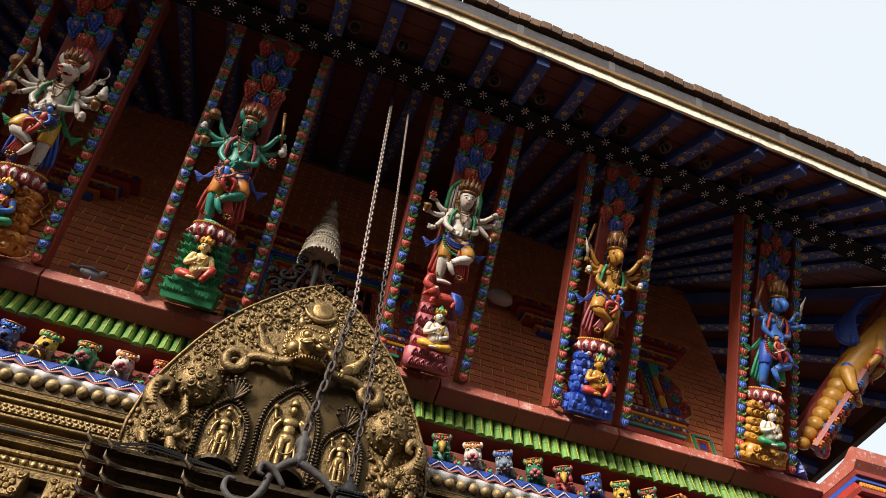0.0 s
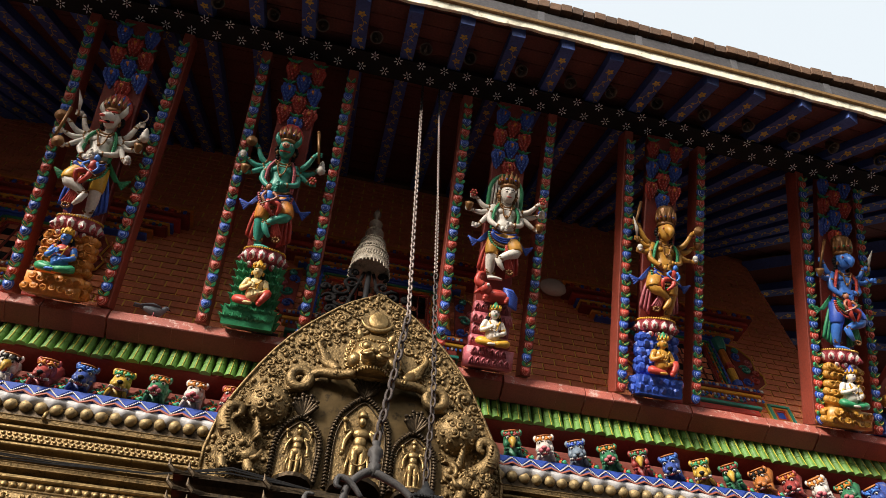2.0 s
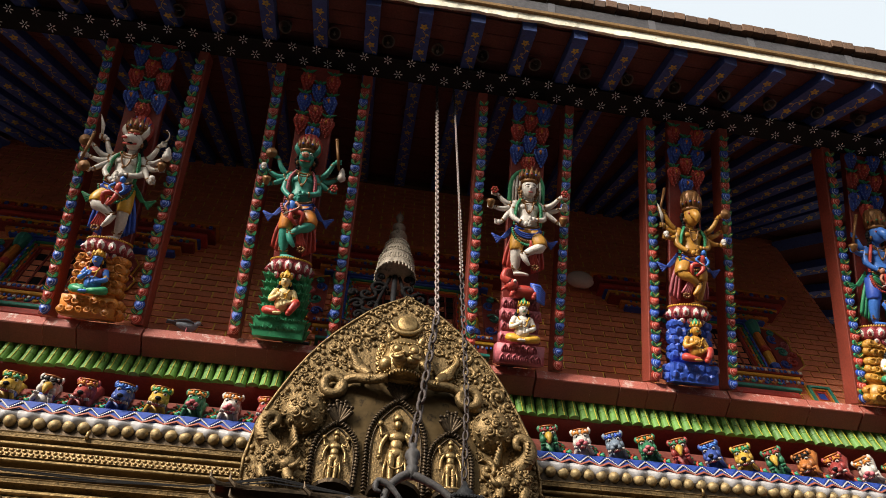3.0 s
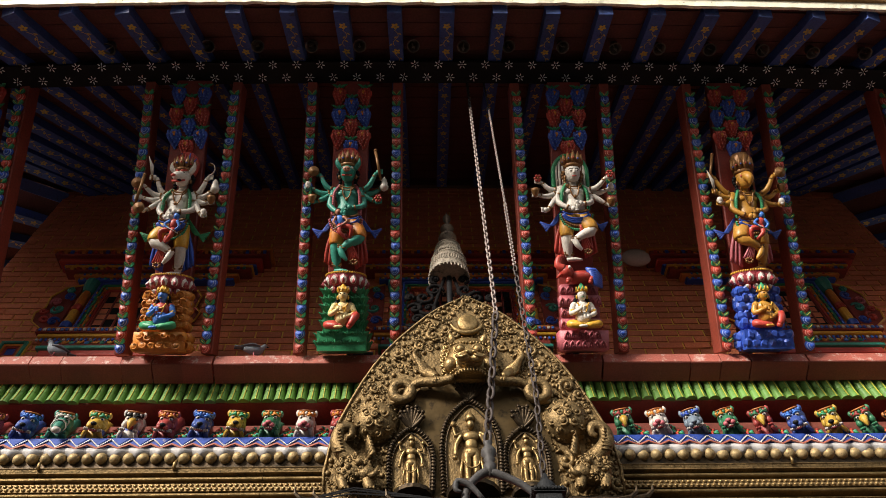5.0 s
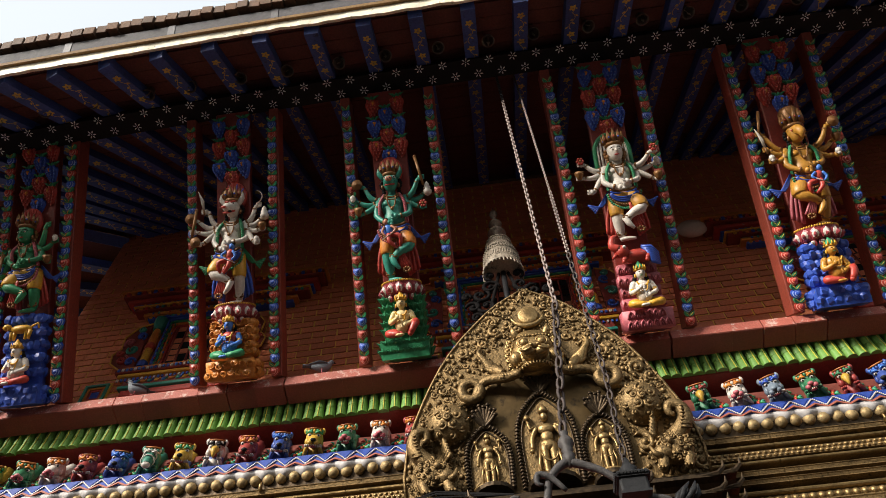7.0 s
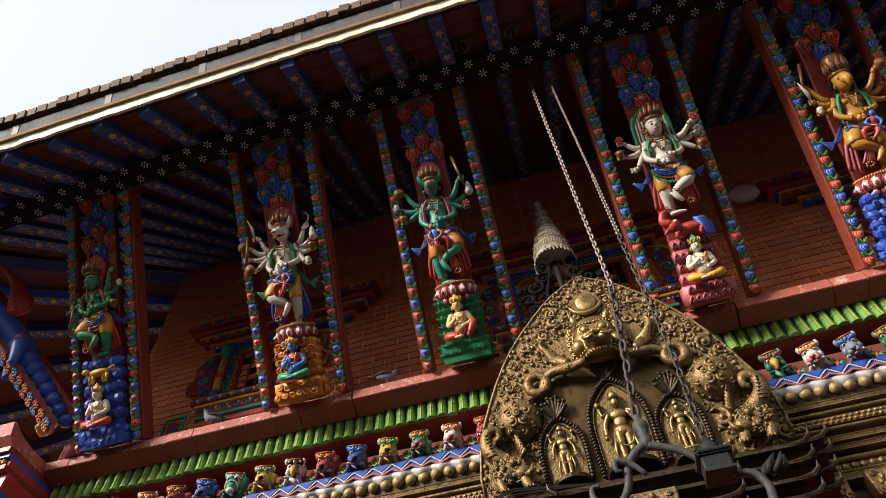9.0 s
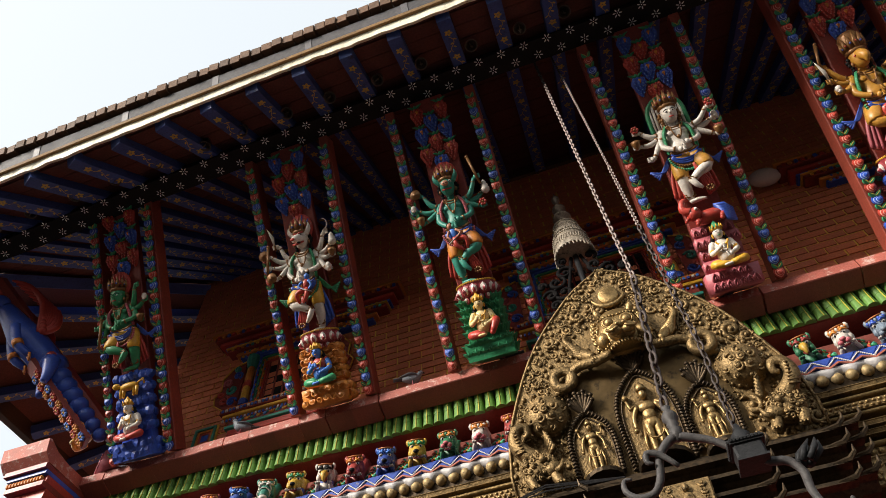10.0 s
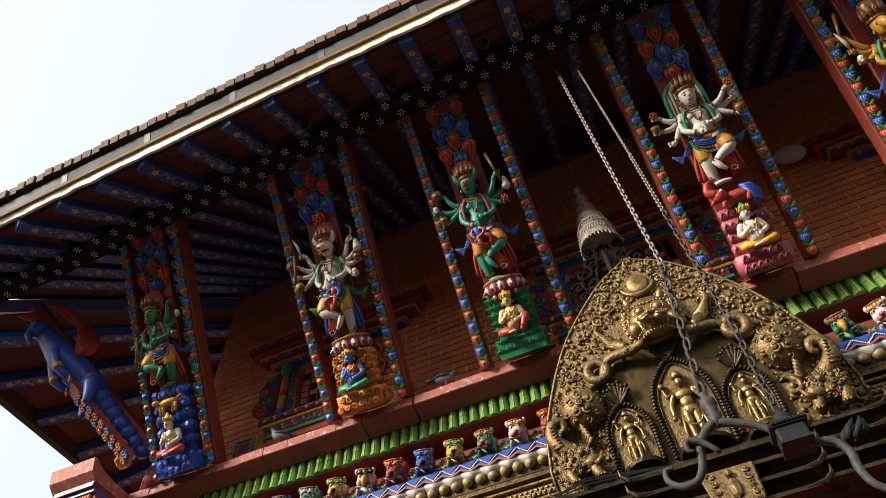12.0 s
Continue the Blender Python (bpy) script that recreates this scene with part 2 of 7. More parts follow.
STRUT_FOOT, STRUT_TOP = Vector((0, 4.97, 6.69)), Vector((0, 3.0, 9.2))


def sag(x):
    return -0.008 * min(abs(x), 7) ** 2


def roof_z(x, y):
    """Underside of the rafters."""
    return 9.5 + SLOPE * (y - BEAM_Y) + sag(x)


# ---------------- ground and courtyard ----------------
bm = bmesh.new()
_v = [bm.verts.new(p) for p in ((-400, -400, 0), (400, -400, 0), (400, 400, 0), (-400, 400, 0))]
bm.faces.new(_v)
tagged(part("ground", bm, GROUND), "worn red brick paving of the courtyard", "ground", kind="structure")
# Unseen walls, added to close the court and block low sky light.
for nm, b in (("wall_opposite", (-14, 14, -10.4, -10, 0, 11.0)), ("wall_west", (-14.4, -14, -10, 12, 0, 6.5)), ("wall_east", (14, 14.4, -10, 12, 0, 6.5))):
    bm = bmesh.new()
    box(bm, *b)
    tagged(part(nm, bm, PLASTER), "plain plastered wall, unseen, added to limit the sky light", "wall", kind="structure")

# ---------------- brick wall over the ledge ----------------
bm = bmesh.new()
box(bm, -WALL_END + 0.02, WALL_END - 0.02, WALL_Y + 0.008, WALL_Y + 0.4, LEDGE_Z - 0.2, 11.0)
wall_upper = tagged(part("wall_upper", bm, MORTAR), "red painted brick wall with yellow joints above the ledge", "wall", kind="structure")
bm = bmesh.new()
box(bm, -WALL_END, WALL_END, 5.42, 5.8, 0, 5.58)
box(bm, -WALL_END, WALL_END, 5.64, 5.8, 5.58, 6.5)
wall_lower = tagged(part("wall_lower", bm, MAROON), "dark red plastered wall below the ledge", "wall", kind="structure")
for sx, nm in ((-1, "wall_side_west"), (1, "wall_side_east")):
    bm = bmesh.new()
    box(bm, *sorted((sx * (WALL_END - 0.02), sx * (WALL_END - 0.4))), WALL_Y + 0.42, 11.5, 0, 11.0)
    tagged(part(nm, bm, BRICK), "red brick side wall of the temple", "wall", kind="structure")
bm = bmesh.new()
box(bm, -WALL_END + 0.5, WALL_END - 0.5, 11.2, 11.5, 0, 11.0)
tagged(part("wall_back", bm, BRICK), "red brick back wall of the temple", "wall", kind="structure")

# ---------------- ledge ----------------
ledge = thing("ledge", "red painted ledge of moulded clay slabs, streaked with bird lime", "ledge", kind="structure")
bm = bmesh.new()
prism(bm, [(5.06, LEDGE_Z - 0.02), (5.06, LEDGE_Z - 0.06), (5.42, LEDGE_Z - 0.06), (5.42, LEDGE_Z - 0.02)], -HALF, HALF)
part("core", bm, LEDGE, ledge)
_w = 2 * HALF / 41
_led = []
for k in range(3):
    bm = bmesh.new()
    j = (0, 0.0025, -0.002)[k]
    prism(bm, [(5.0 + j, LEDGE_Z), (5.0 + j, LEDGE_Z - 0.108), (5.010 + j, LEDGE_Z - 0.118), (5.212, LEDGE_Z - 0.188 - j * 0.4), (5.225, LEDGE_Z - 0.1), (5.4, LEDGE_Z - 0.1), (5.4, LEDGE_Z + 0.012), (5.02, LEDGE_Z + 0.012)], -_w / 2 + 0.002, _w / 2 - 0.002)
    # downward faces get the red with the shade painted in
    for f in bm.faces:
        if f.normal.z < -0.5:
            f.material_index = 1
    _led.append(finish(bm, "slab", [LEDGE, LEDGE_SHADED]))
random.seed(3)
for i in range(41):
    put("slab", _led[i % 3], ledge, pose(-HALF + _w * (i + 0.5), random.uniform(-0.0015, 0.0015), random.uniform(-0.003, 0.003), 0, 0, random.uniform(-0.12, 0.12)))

# ---------------- purlin with flowers ----------------
purlin = thing("purlin", "black painted roof purlin with rows of small white flowers", "beam", kind="structure")
bm = bmesh.new()
prism(bm, [(2.805, 9.37), (2.815, 9.52), (3.06, 9.56), (3.06, 9.36)], -8.6, 8.6, bend=sag)
part("beam", bm, BLACK, purlin)
bm = bmesh.new()
for a in range(6):
    t = a * math.pi / 3
    ball(bm, (0.036 * math.cos(t), 0.036 * math.sin(t), 0), (0.020, 0.008, 0.004), 0, 6, Matrix.Rotation(t, 3, "Z"))
ball(bm, (0, 0, 0), (0.008, 0.008, 0.004), 0, 6)
_flower = finish(bm, "flower", make_mat("flower_white", (0.8, 0.8, 0.8), 0.5, vary=0.15))
for i in range(58):
    x = -8.0 + i * 0.28
    put("flower", _flower, purlin, pose(x, 2.985, 9.36 + sag(x), 0, 0, 11 * i))
    put("flower", _flower, purlin, pose(x + 0.14, 2.83, 9.366 + sag(x + 0.14), 0, 0, 17 * i))

# ---------------- roof ----------------
roof = thing("roof", "tiled hipped roof with wide eaves", "roof", kind="structure")


def rafter_root(xe):
    a = abs(xe)
    return math.copysign(a if a < 2.5 else 2.5 + (a - 2.5) * (WALL_END - 2.5) / (EAVE_X - 2.5), xe)


def soffit_sheet(lift, thick, mat, name, fy=EAVE_Y, fx=EAVE_X):
    bm = bmesh.new()
    cols = 48
    grid = []
    for i in range(cols + 1):
        xe = -fx + 2 * fx * i / cols
        xw = rafter_root(xe)
        grid.append([[bm.verts.new((xe, fy, roof_z(xe, fy) + lift + k)), bm.verts.new((xw, 5.45, roof_z(xw, 5.45) + lift + k))] for k in (0, thick)])
    for a, b in zip(grid, grid[1:]):
        bm.faces.new((a[0][0], a[0][1], b[0][1], b[0][0]))
        bm.faces.new((a[1][0], b[1][0], b[1][1], a[1][1]))
        bm.faces.new((a[0][0], b[0][0], b[1][0], a[1][0]))
        bm.faces.new((a[0][1], a[1][1], b[1][1], b[0][1]))
    # the two sides
    for s in (-1, 1):
        zc, zw = SIDE_Z + lift, roof_z(WALL_END, 5.45) + lift
        q = [bm.verts.new(p) for p in ((s * SIDE_X, 2.85, zc), (s * WALL_END, 5.45, zw), (s * WALL_END, 12, zw), (s * SIDE_X, 12, zc))]
        bm.faces.new(q)
        q2 = [bm.verts.new(v.co + Vector((0, 0, thick))) for v in q]
        bm.faces.new(q2[::-1])
        for i in range(4):
            bm.faces.new((q[i], q[(i + 1) % 4], q2[(i + 1) % 4], q2[i]))
    bmesh.ops.recalc_face_normals(bm, faces=bm.faces)
    return part(name, bm, mat, roof)


soffit_sheet(0.18, 0.05, SOFFIT, "soffit")
# boards of the soffit, laid across the rafters
bm = bmesh.new()
random.seed(13)
nb = 17
for k in range(nb):
    f0, f1 = (k + 0.02) / nb, (k + 0.98) / nb
    lift = 0.158 + random.uniform(-0.005, 0.005)
    prev = None
    for i in range(41):
        xe = -EAVE_X + 0.05 + 2 * (EAVE_X - 0.05) * i / 40
        xw = rafter_root(xe)
        ring = []
        for f, up in ((f0, 0), (f1, 0), (f1, 0.018), (f0, 0.018)):
            x, y = xe + (xw - xe) * f, EAVE_Y + 0.05 + (5.42 - EAVE_Y - 0.05) * f
            ring.append(bm.verts.new((x, y, roof_z(x, y) + lift + up)))
        if prev:
            for j in range(4):
                bm.faces.new((prev[j], prev[(j + 1) % 4], ring[(j + 1) % 4], ring[j]))
        prev = ring
bmesh.ops.recalc_face_normals(bm, faces=bm.faces)
tagged(part("soffit_boards", bm, SOFFIT, roof), kind="stuff")
bm = bmesh.new()
_zt = roof_z(6, 5.45) + 0.22
prism(bm, [(5.3, _zt), (5.3, _zt + 0.4), (8.5, _zt + 1.9), (12, _zt + 0.4), (12, _zt)], -WALL_END - 0.1, WALL_END + 0.1)
part("upper_roof", bm, TILE, roof)

# rafters
random.seed(5)


def rafter_mesh(length):
    bm = bmesh.new()
    box(bm, -0.08, 0.08, 0, length, 0, 0.165, 0)
    # painted vine with flowers and leaves on the underside
    def dab(cx, cy, ang, ln, wd):
        c_, s_ = math.cos(ang), math.sin(ang)
        pts = [(-ln, 0), (-ln * 0.3, wd), (ln * 0.5, wd * 0.8), (ln, 0), (ln * 0.5, -wd * 0.8), (-ln * 0.3, -wd)]
        vs = [bm.verts.new((cx + x * c_ - y * s_, cy + x * s_ + y * c_, -0.002)) for x, y in pts]
        bm.faces.new(vs[::-1]).material_index = 1
    y = 0.2
    while y < length - 0.3:
        for a in range(5):
            t = a * 2 * math.pi / 5 + y
            dab(0.028 * math.cos(t), y + 0.028 * math.sin(t), t, 0.024, 0.016)
        for k in range(9):
            f = k / 9
            cy = y + 0.07 + 0.26 * f
            cx = 0.03 * math.sin(f * 2 * math.pi)
            dab(cx, cy, math.pi / 2 - 0.7 * math.cos(f * 2 * math.pi), 0.02, 0.005)
            if k % 2:
                sd = 1 if k % 4 == 1 else -1
                dab(cx + sd * 0.03, cy + 0.015, math.pi / 2 - sd * 0.8, 0.024, 0.011)
        y += 0.4
    return finish(bm, "rafter", [RAFTER, RAFTY])


RAFTY = make_mat("rafter_yellow", (0.55, 0.40, 0.06), 0.6, vary=0.4, wear=(0.05, 0.08, 0.25), wear_amt=0.12)
_front = {}
for xe in [0.37 + 0.583 * i for i in range(-15, 14)]:
    xw = rafter_root(xe)
    p0, p1 = Vector((xe, EAVE_Y + 0.06, roof_z(xe, EAVE_Y + 0.06))), Vector((xw, 5.4, roof_z(xw, 5.4)))
    L_ = round((p1 - p0).length, 1)
    if L_ not in _front:
        _front[L_] = rafter_mesh(L_)
    d = p1 - p0
    right = d.cross(Vector((0, 0, 1))).normalized()
    up = right.cross(d).normalized()
    put("rafter", _front[L_], roof, Matrix.Translation(p0) @ Matrix((right, d.normalized(), up)).transposed().to_4x4())
for s in (-1, 1):
    for i in range(9):
        ye = 3.3 + i * 0.9
        yw = 5.5 + (ye - EAVE_Y) * 0.5 if ye < 9 else ye
        p0, p1 = Vector((s * (SIDE_X - 0.12), ye, SIDE_Z + 0.02)), Vector((s * WALL_END, yw, roof_z(WALL_END, 5.4)))
        d = p1 - p0
        L_ = round(d.length, 1)
        if L_ not in _front:
            _front[L_] = rafter_mesh(L_)
        right = d.cross(Vector((0, 0, 1))).normalized()
        up = right.cross(d).normalized()
        put("rafter", _front[L_], roof, Matrix.Translation(p0) @ Matrix((right, d.normalized(), up)).transposed().to_4x4())

# eave boards and tile edge
bm = bmesh.new()
random.seed(7)
n = 420
rows = []
for i in range(n + 1):
    x = -EAVE_X - 0.1 + (2 * EAVE_X + 0.2) * i / n
    j = random.uniform(-0.008, 0.008) + 0.014 * math.sin(x * 1.7) + 0.03 * noise.noise((x * 2.3, 0, 0))
    q = 0.012 * noise.noise((x * 5.0, 3, 0))
    s = sag(x)
    rows.append([bm.verts.new((x, y, z + s)) for y, z in ((2.04 + q, 9.115 + j), (2.0 + q * 0.3, 9.207), (2.04, 9.21), (2.075 + q, 9.135 + j))])
for a, b in zip(rows, rows[1:]):
    for k in range(4):
        bm.faces.new((a[k], a[(k + 1) % 4], b[(k + 1) % 4], b[k]))
bmesh.ops.recalc_face_normals(bm, faces=bm.faces)
part("eave_flashing", bm, FASCIA, roof, "cream painted sheet flashing, sunlit and ragged along its lower edge")
for i in range(16):
    x0 = -EAVE_X + i * 1.175
    bm = bmesh.new()
    prism(bm, [(1.955, 9.236), (1.90, 9.375), (1.96, 9.40), (2.03, 9.236)], x0 + 0.004, x0 + 1.171, bend=sag)
    fb = part("fascia_board", bm, GREYWOOD, roof)
    bm = bmesh.new()
    prism(bm, [(1.949, 9.233), (1.894, 9.378), (1.901, 9.382), (1.957, 9.237)], x0 - 0.04, x0 + 0.04, bend=sag)
    part("joint_plate", bm, CLIPM, fb)
bm = bmesh.new()
prism(bm, [(1.968, 9.207), (1.95, 9.233), (2.04, 9.235), (2.04, 9.209)], -EAVE_X, EAVE_X, bend=sag)
part("edge_batten", bm, make_mat("ochre_batten", (0.30, 0.17, 0.06), 0.7, vary=0.4, wear=(0.10, 0.06, 0.03), wear_amt=0.1), roof, "ochre batten over the flashing")
bm = bmesh.new()
box(bm, -0.064, 0.064, 0, 0.4, -0.06, 0.055)
bmesh.ops.bevel(bm, geom=bm.edges[:], offset=0.005, segments=1, affect="EDGES")
_tile = finish(bm, "tile", TILE)
random.seed(11)
for i in range(int(2 * EAVE_X / 0.135)):
    x = -EAVE_X + 0.07 + i * 0.135
    put("tile", _tile, roof, pose(x, 1.81 + random.uniform(-0.012, 0.012), 9.462 + sag(x) + random.uniform(-0.010, 0.010), 22, random.uniform(1, 7), random.uniform(-3, 3)))
for s in (-1, 1):
    bm = bmesh.new()
    prism(bm, [(2.85, SIDE_Z + 0.3), (2.85, SIDE_Z - 0.02), (12.0, SIDE_Z - 0.02), (12.0, SIDE_Z + 0.3)], *sorted((s * (SIDE_X - 0.1), s * (SIDE_X + 0.02))))
    part("side_fascia", bm, DARKWOOD, roof)
    # hip rafter from the wall's corner to the eave's corner
    a, b = Vector((s * WALL_END, 5.4, roof_z(WALL_END, 5.4))), Vector((s * (EAVE_X - 0.1), EAVE_Y + 0.1, roof_z(EAVE_X, EAVE_Y)))
    bm = bmesh.new()
    tube(bm, [a, b], 0.12, 4, 0)
    part("hip_rafter", bm, RAFTER, roof)
soffit_sheet(0.42, 0.1, TILE, "tile_field", fy=1.95)

# ---------------- carved roof struts ----------------
STRUT_UP = (STRUT_TOP - STRUT_FOOT).normalized()
SX = (-5.55, -3.18, -1.315, 1.19, 3.12, 5.45)


def W(u, v, w):
    """Strut plane: u to the right, v up the strut, w out of it."""
    return Vector((u, -w, v))


def limb(bm, pts, r, mi, seg=8):
    tube(bm, [W(*p) for p in pts], r, seg, mi)
    ball(bm, W(*pts[-1]), r[-1] * 1.02 if isinstance(r, (list, tuple)) else r, mi, 8)


def bead_loop(bm, pts, r, mi, n):
    """A string of beads along a bent line."""
    pts = [Vector(p) for p in pts]
    seg = [(b - a).length for a, b in zip(pts, pts[1:])]
    tot = sum(seg)
    for i in range(n):
        d = tot * i / (n - 1)
        k = 0
        while k < len(seg) - 1 and d > seg[k]:
            d -= seg[k]
            k += 1
        ball(bm, pts[k].lerp(pts[k + 1], d / seg[k]), r, mi, 6)


def arc_uv(cu, cv, ru, rv, a0, a1, w, n=14):
    return [W(cu + ru * math.cos(radians(a0 + (a1 - a0) * i / n)), cv + rv * math.sin(radians(a0 + (a1 - a0) * i / n)), w) for i in range(n + 1)]


def hand(bm, u, v, w, s, mi):
    ball(bm, W(u, v, w), (0.03, 0.026, 0.034), mi, 8)
    for k in range(4):
        tube(bm, [W(u + s * (0.012 + 0.004 * k), v - 0.02 + 0.014 * k, w + 0.012), W(u + s * 0.05, v - 0.024 + 0.015 * k, w + 0.018)], [0.009, 0.007], 5, mi)


def loft(bm, rings, mi, seg=14):
    """A rounded body through level ellipses of (u, v, w, half width, half depth)."""
    rows_ = [[bm.verts.new(W(u + ru * math.cos(t), v, w + rw * math.sin(t))) for t in (2 * math.pi * j / seg for j in range(seg))] for u, v, w, ru, rw in rings]
    for a, b in zip(rows_, rows_[1:]):
        for j in range(seg):
            bm.faces.new((a[j], a[(j + 1) % seg], b[(j + 1) % seg], b[j])).material_index = mi
    bm.faces.new(rows_[0][::-1]).material_index = mi
    bm.faces.new(rows_[-1]).material_index = mi


def held(bm, item, p, s):
    """What one hand holds."""
    if item == "knife":
        tube(bm, [p + Vector((0, 0, -0.05)), p + Vector((s * 0.01, 0, 0.02))], 0.012, 6, 3)
        tube(bm, [p + Vector((s * 0.01, 0, 0.02)), p + Vector((s * 0.02, 0, 0.12)), p + Vector((s * 0.07, 0, 0.25))], [0.012, 0.022, 0.003], 6, 7, flat=0.3)
    elif item == "staff":
        tube(bm, [p + Vector((s * 0.02, 0, -0.1)), p + Vector((-s * 0.045, 0, 0.24))], [0.014, 0.018], 7, 3)
        ball(bm, p + Vector((-s * 0.047, 0, 0.25)), 0.022, 3, 8)
    elif item == "shell":
        lathe(bm, [(0.006, -0.05), (0.045, -0.02), (0.05, 0.015), (0.036, 0.03), (0.042, 0.05), (0.026, 0.07), (0.03, 0.085), (0.004, 0.12)], p, 10, 7)
    elif item == "disc":
        lathe(bm, [(0.0, -0.012), (0.055, -0.012), (0.064, 0.0), (0.055, 0.012), (0.03, 0.016), (0.02, 0.03), (0.0, 0.034)], p + Vector((s * 0.03, 0, 0.02)), 14, 3, axis="y")
    elif item == "cup":
        lathe(bm, [(0.015, -0.03), (0.03, -0.01), (0.045, 0.03), (0.05, 0.06), (0.035, 0.055), (0.01, 0.05)], p, 10, 3)
    elif item == "skull":
        ball(bm, p + Vector((0, 0, 0.03)), (0.035, 0.032, 0.04), 7, 8)
        ball(bm, p + Vector((0, -0.012, 0.0)), (0.022, 0.02, 0.02), 7, 6)
    elif item == "sickle":
        tube(bm, [p + Vector((-s * 0.02 + 0.07 * s * math.sin(t), 0, 0.02 + 0.075 * (1 - math.cos(t)))) for t in (0, 0.5, 1.0, 1.5, 2.0, 2.5, 3.0)], [0.01, 0.013, 0.015, 0.015, 0.013, 0.01, 0.003], 6, 7, flat=0.4)
    elif item == "flower":
        for a in range(6):
            t = a * math.pi / 3
            ball(bm, p + Vector((0.03 * math.cos(t), 0, 0.03 + 0.03 * math.sin(t))), 0.018, 10, 6)
        ball(bm, p + Vector((0, -0.012, 0.03)), 0.014, 3, 6)


# slots: 0 skin, 1 skirt, 2 sash, 3 gilt, 4 drape, 5 dark hair, 6 garland, 7 white, 8 small figure skin, 9 small figure cloth, 10 red
def deity(skin, skirt, sash, drape, garland, child, childcloth, foot, top, arms, face="human", stand=1, lean=0.0, halo=False, drape2=None):
    """foot and top are the heights of the sole and of the middle of the head; arms: (u, v, item) of each hand."""
    bm = bmesh.new()
    w0, L = 0.10, top - foot
    lv = lambda f: foot + f * L
    q = stand
    # folds of cloth behind the legs, spreading towards their hems
    for s in (-1, 1):
        for k in range(6):
            u = s * (0.10 + 0.020 * k)
            tube(bm, [W(s * (0.07 + 0.010 * k), lv(0.54), 0.055 + 0.014 * (k % 2)), W(u, lv(0.28), 0.06 + 0.02 * (k % 2)), W(u * 1.12, lv(0.05 + 0.012 * k), 0.05 + 0.012 * (k % 2))], [0.014, 0.020, 0.017], 7, 4 if s > 0 else (11 if drape2 else 4))
    # standing leg and its foot
    limb(bm, [(q * 0.07, lv(0.5), w0), (q * 0.105, lv(0.3), w0 + 0.04), (q * 0.10, lv(0.17), w0 + 0.02), (q * 0.085, lv(0.04), w0)], [0.08, 0.062, 0.058, 0.036], 0)
    tube(bm, [W(q * 0.07, lv(0.5), w0), W(q * 0.10, lv(0.36), w0 + 0.032), W(q * 0.105, lv(0.27), w0 + 0.04)], [0.098, 0.083, 0.07], 10, 1)
    tube(bm, [W(q * 0.10, lv(0.015), w0), W(q * 0.03, lv(0.012), w0 + 0.04), W(-q * 0.045, lv(0.0), w0 + 0.06)], [0.036, 0.034, 0.018], 8, 0, flat=0.7)
    # bent leg drawn across it
    limb(bm, [(-q * 0.065, lv(0.5), w0), (-q * 0.155, lv(0.33), w0 + 0.11), (-q * 0.06, lv(0.27), w0 + 0.13), (q * 0.03, lv(0.21), w0 + 0.11)], [0.08, 0.066, 0.052, 0.036], 0)
    tube(bm, [W(-q * 0.065, lv(0.5), w0), W(-q * 0.14, lv(0.37), w0 + 0.09), W(-q * 0.15, lv(0.32), w0 + 0.11)], [0.098, 0.086, 0.074], 10, 1)
    tube(bm, [W(q * 0.045, lv(0.22), w0 + 0.12), W(q * 0.02, lv(0.15), w0 + 0.14), W(-q * 0.03, lv(0.09), w0 + 0.14)], [0.036, 0.033, 0.015], 8, 0)
    for u, v, w in ((q * 0.088, lv(0.075), w0), (q * 0.02, lv(0.225), w0 + 0.115)):
        tube(bm, arc_uv(u, v, 0.045, 0.014, 170, 370, w + 0.03, 8), 0.012, 6, 3)
        tube(bm, arc_uv(u, v + 0.022, 0.047, 0.014, 170, 370, w + 0.03, 8), 0.009, 6, 3)
    # hips, belt, swags of sash, chain and garland across the thighs
    loft(bm, [(0, lv(0.40), w0 + 0.02, 0.06, 0.05), (0, lv(0.44), w0 + 0.01, 0.135, 0.09), (0, lv(0.5), w0, 0.15, 0.105), (0, lv(0.56), w0, 0.125, 0.095)], 1)
    tube(bm, arc_uv(0, lv(0.57), 0.128, 0.03, 175, 365, w0 + 0.085), 0.017, 6, 3)
    tube(bm, arc_uv(0, lv(0.545), 0.135, 0.03, 175, 365, w0 + 0.09), 0.011, 6, 2)
    for k, (rv, m_) in enumerate(((0.065, 2), (0.085, 2), (0.105, 2), (0.135, 3), (0.155, 3))):
        tube(bm, arc_uv(0, lv(0.52), 0.135 + 0.008 * k, rv, 185, 355, w0 + 0.115 - 0.004 * k), 0.013 if m_ == 2 else 0.009, 6, m_)
    bead_loop(bm, arc_uv(0, lv(0.52), 0.165, 0.145, 185, 355, w0 + 0.11), 0.011, 3, 19)
    bead_loop(bm, arc_uv(0, lv(0.52), 0.175, 0.185, 185, 355, w0 + 0.1), 0.016, 6, 23)
    # hanging end of the sash with a flower boss
    for k in range(5):
        tube(bm, [W(-q * 0.03, lv(0.38), w0 + 0.13), W(-q * (0.055 + 0.012 * (k - 2)), lv(0.24), w0 + 0.13), W(-q * (0.10 + 0.024 * (k - 2)), lv(0.09 + 0.008 * abs(k - 2)), w0 + 0.1)], [0.009, 0.013, 0.014], 7, 10 if face == "beast" else 4)
    for a in range(7):
        t = a * 2 * math.pi / 7
        ball(bm, W(-q * 0.10 + 0.034 * math.cos(t), lv(0.08) + 0.022 * math.sin(t), w0 + 0.115), 0.016, 3, 6)
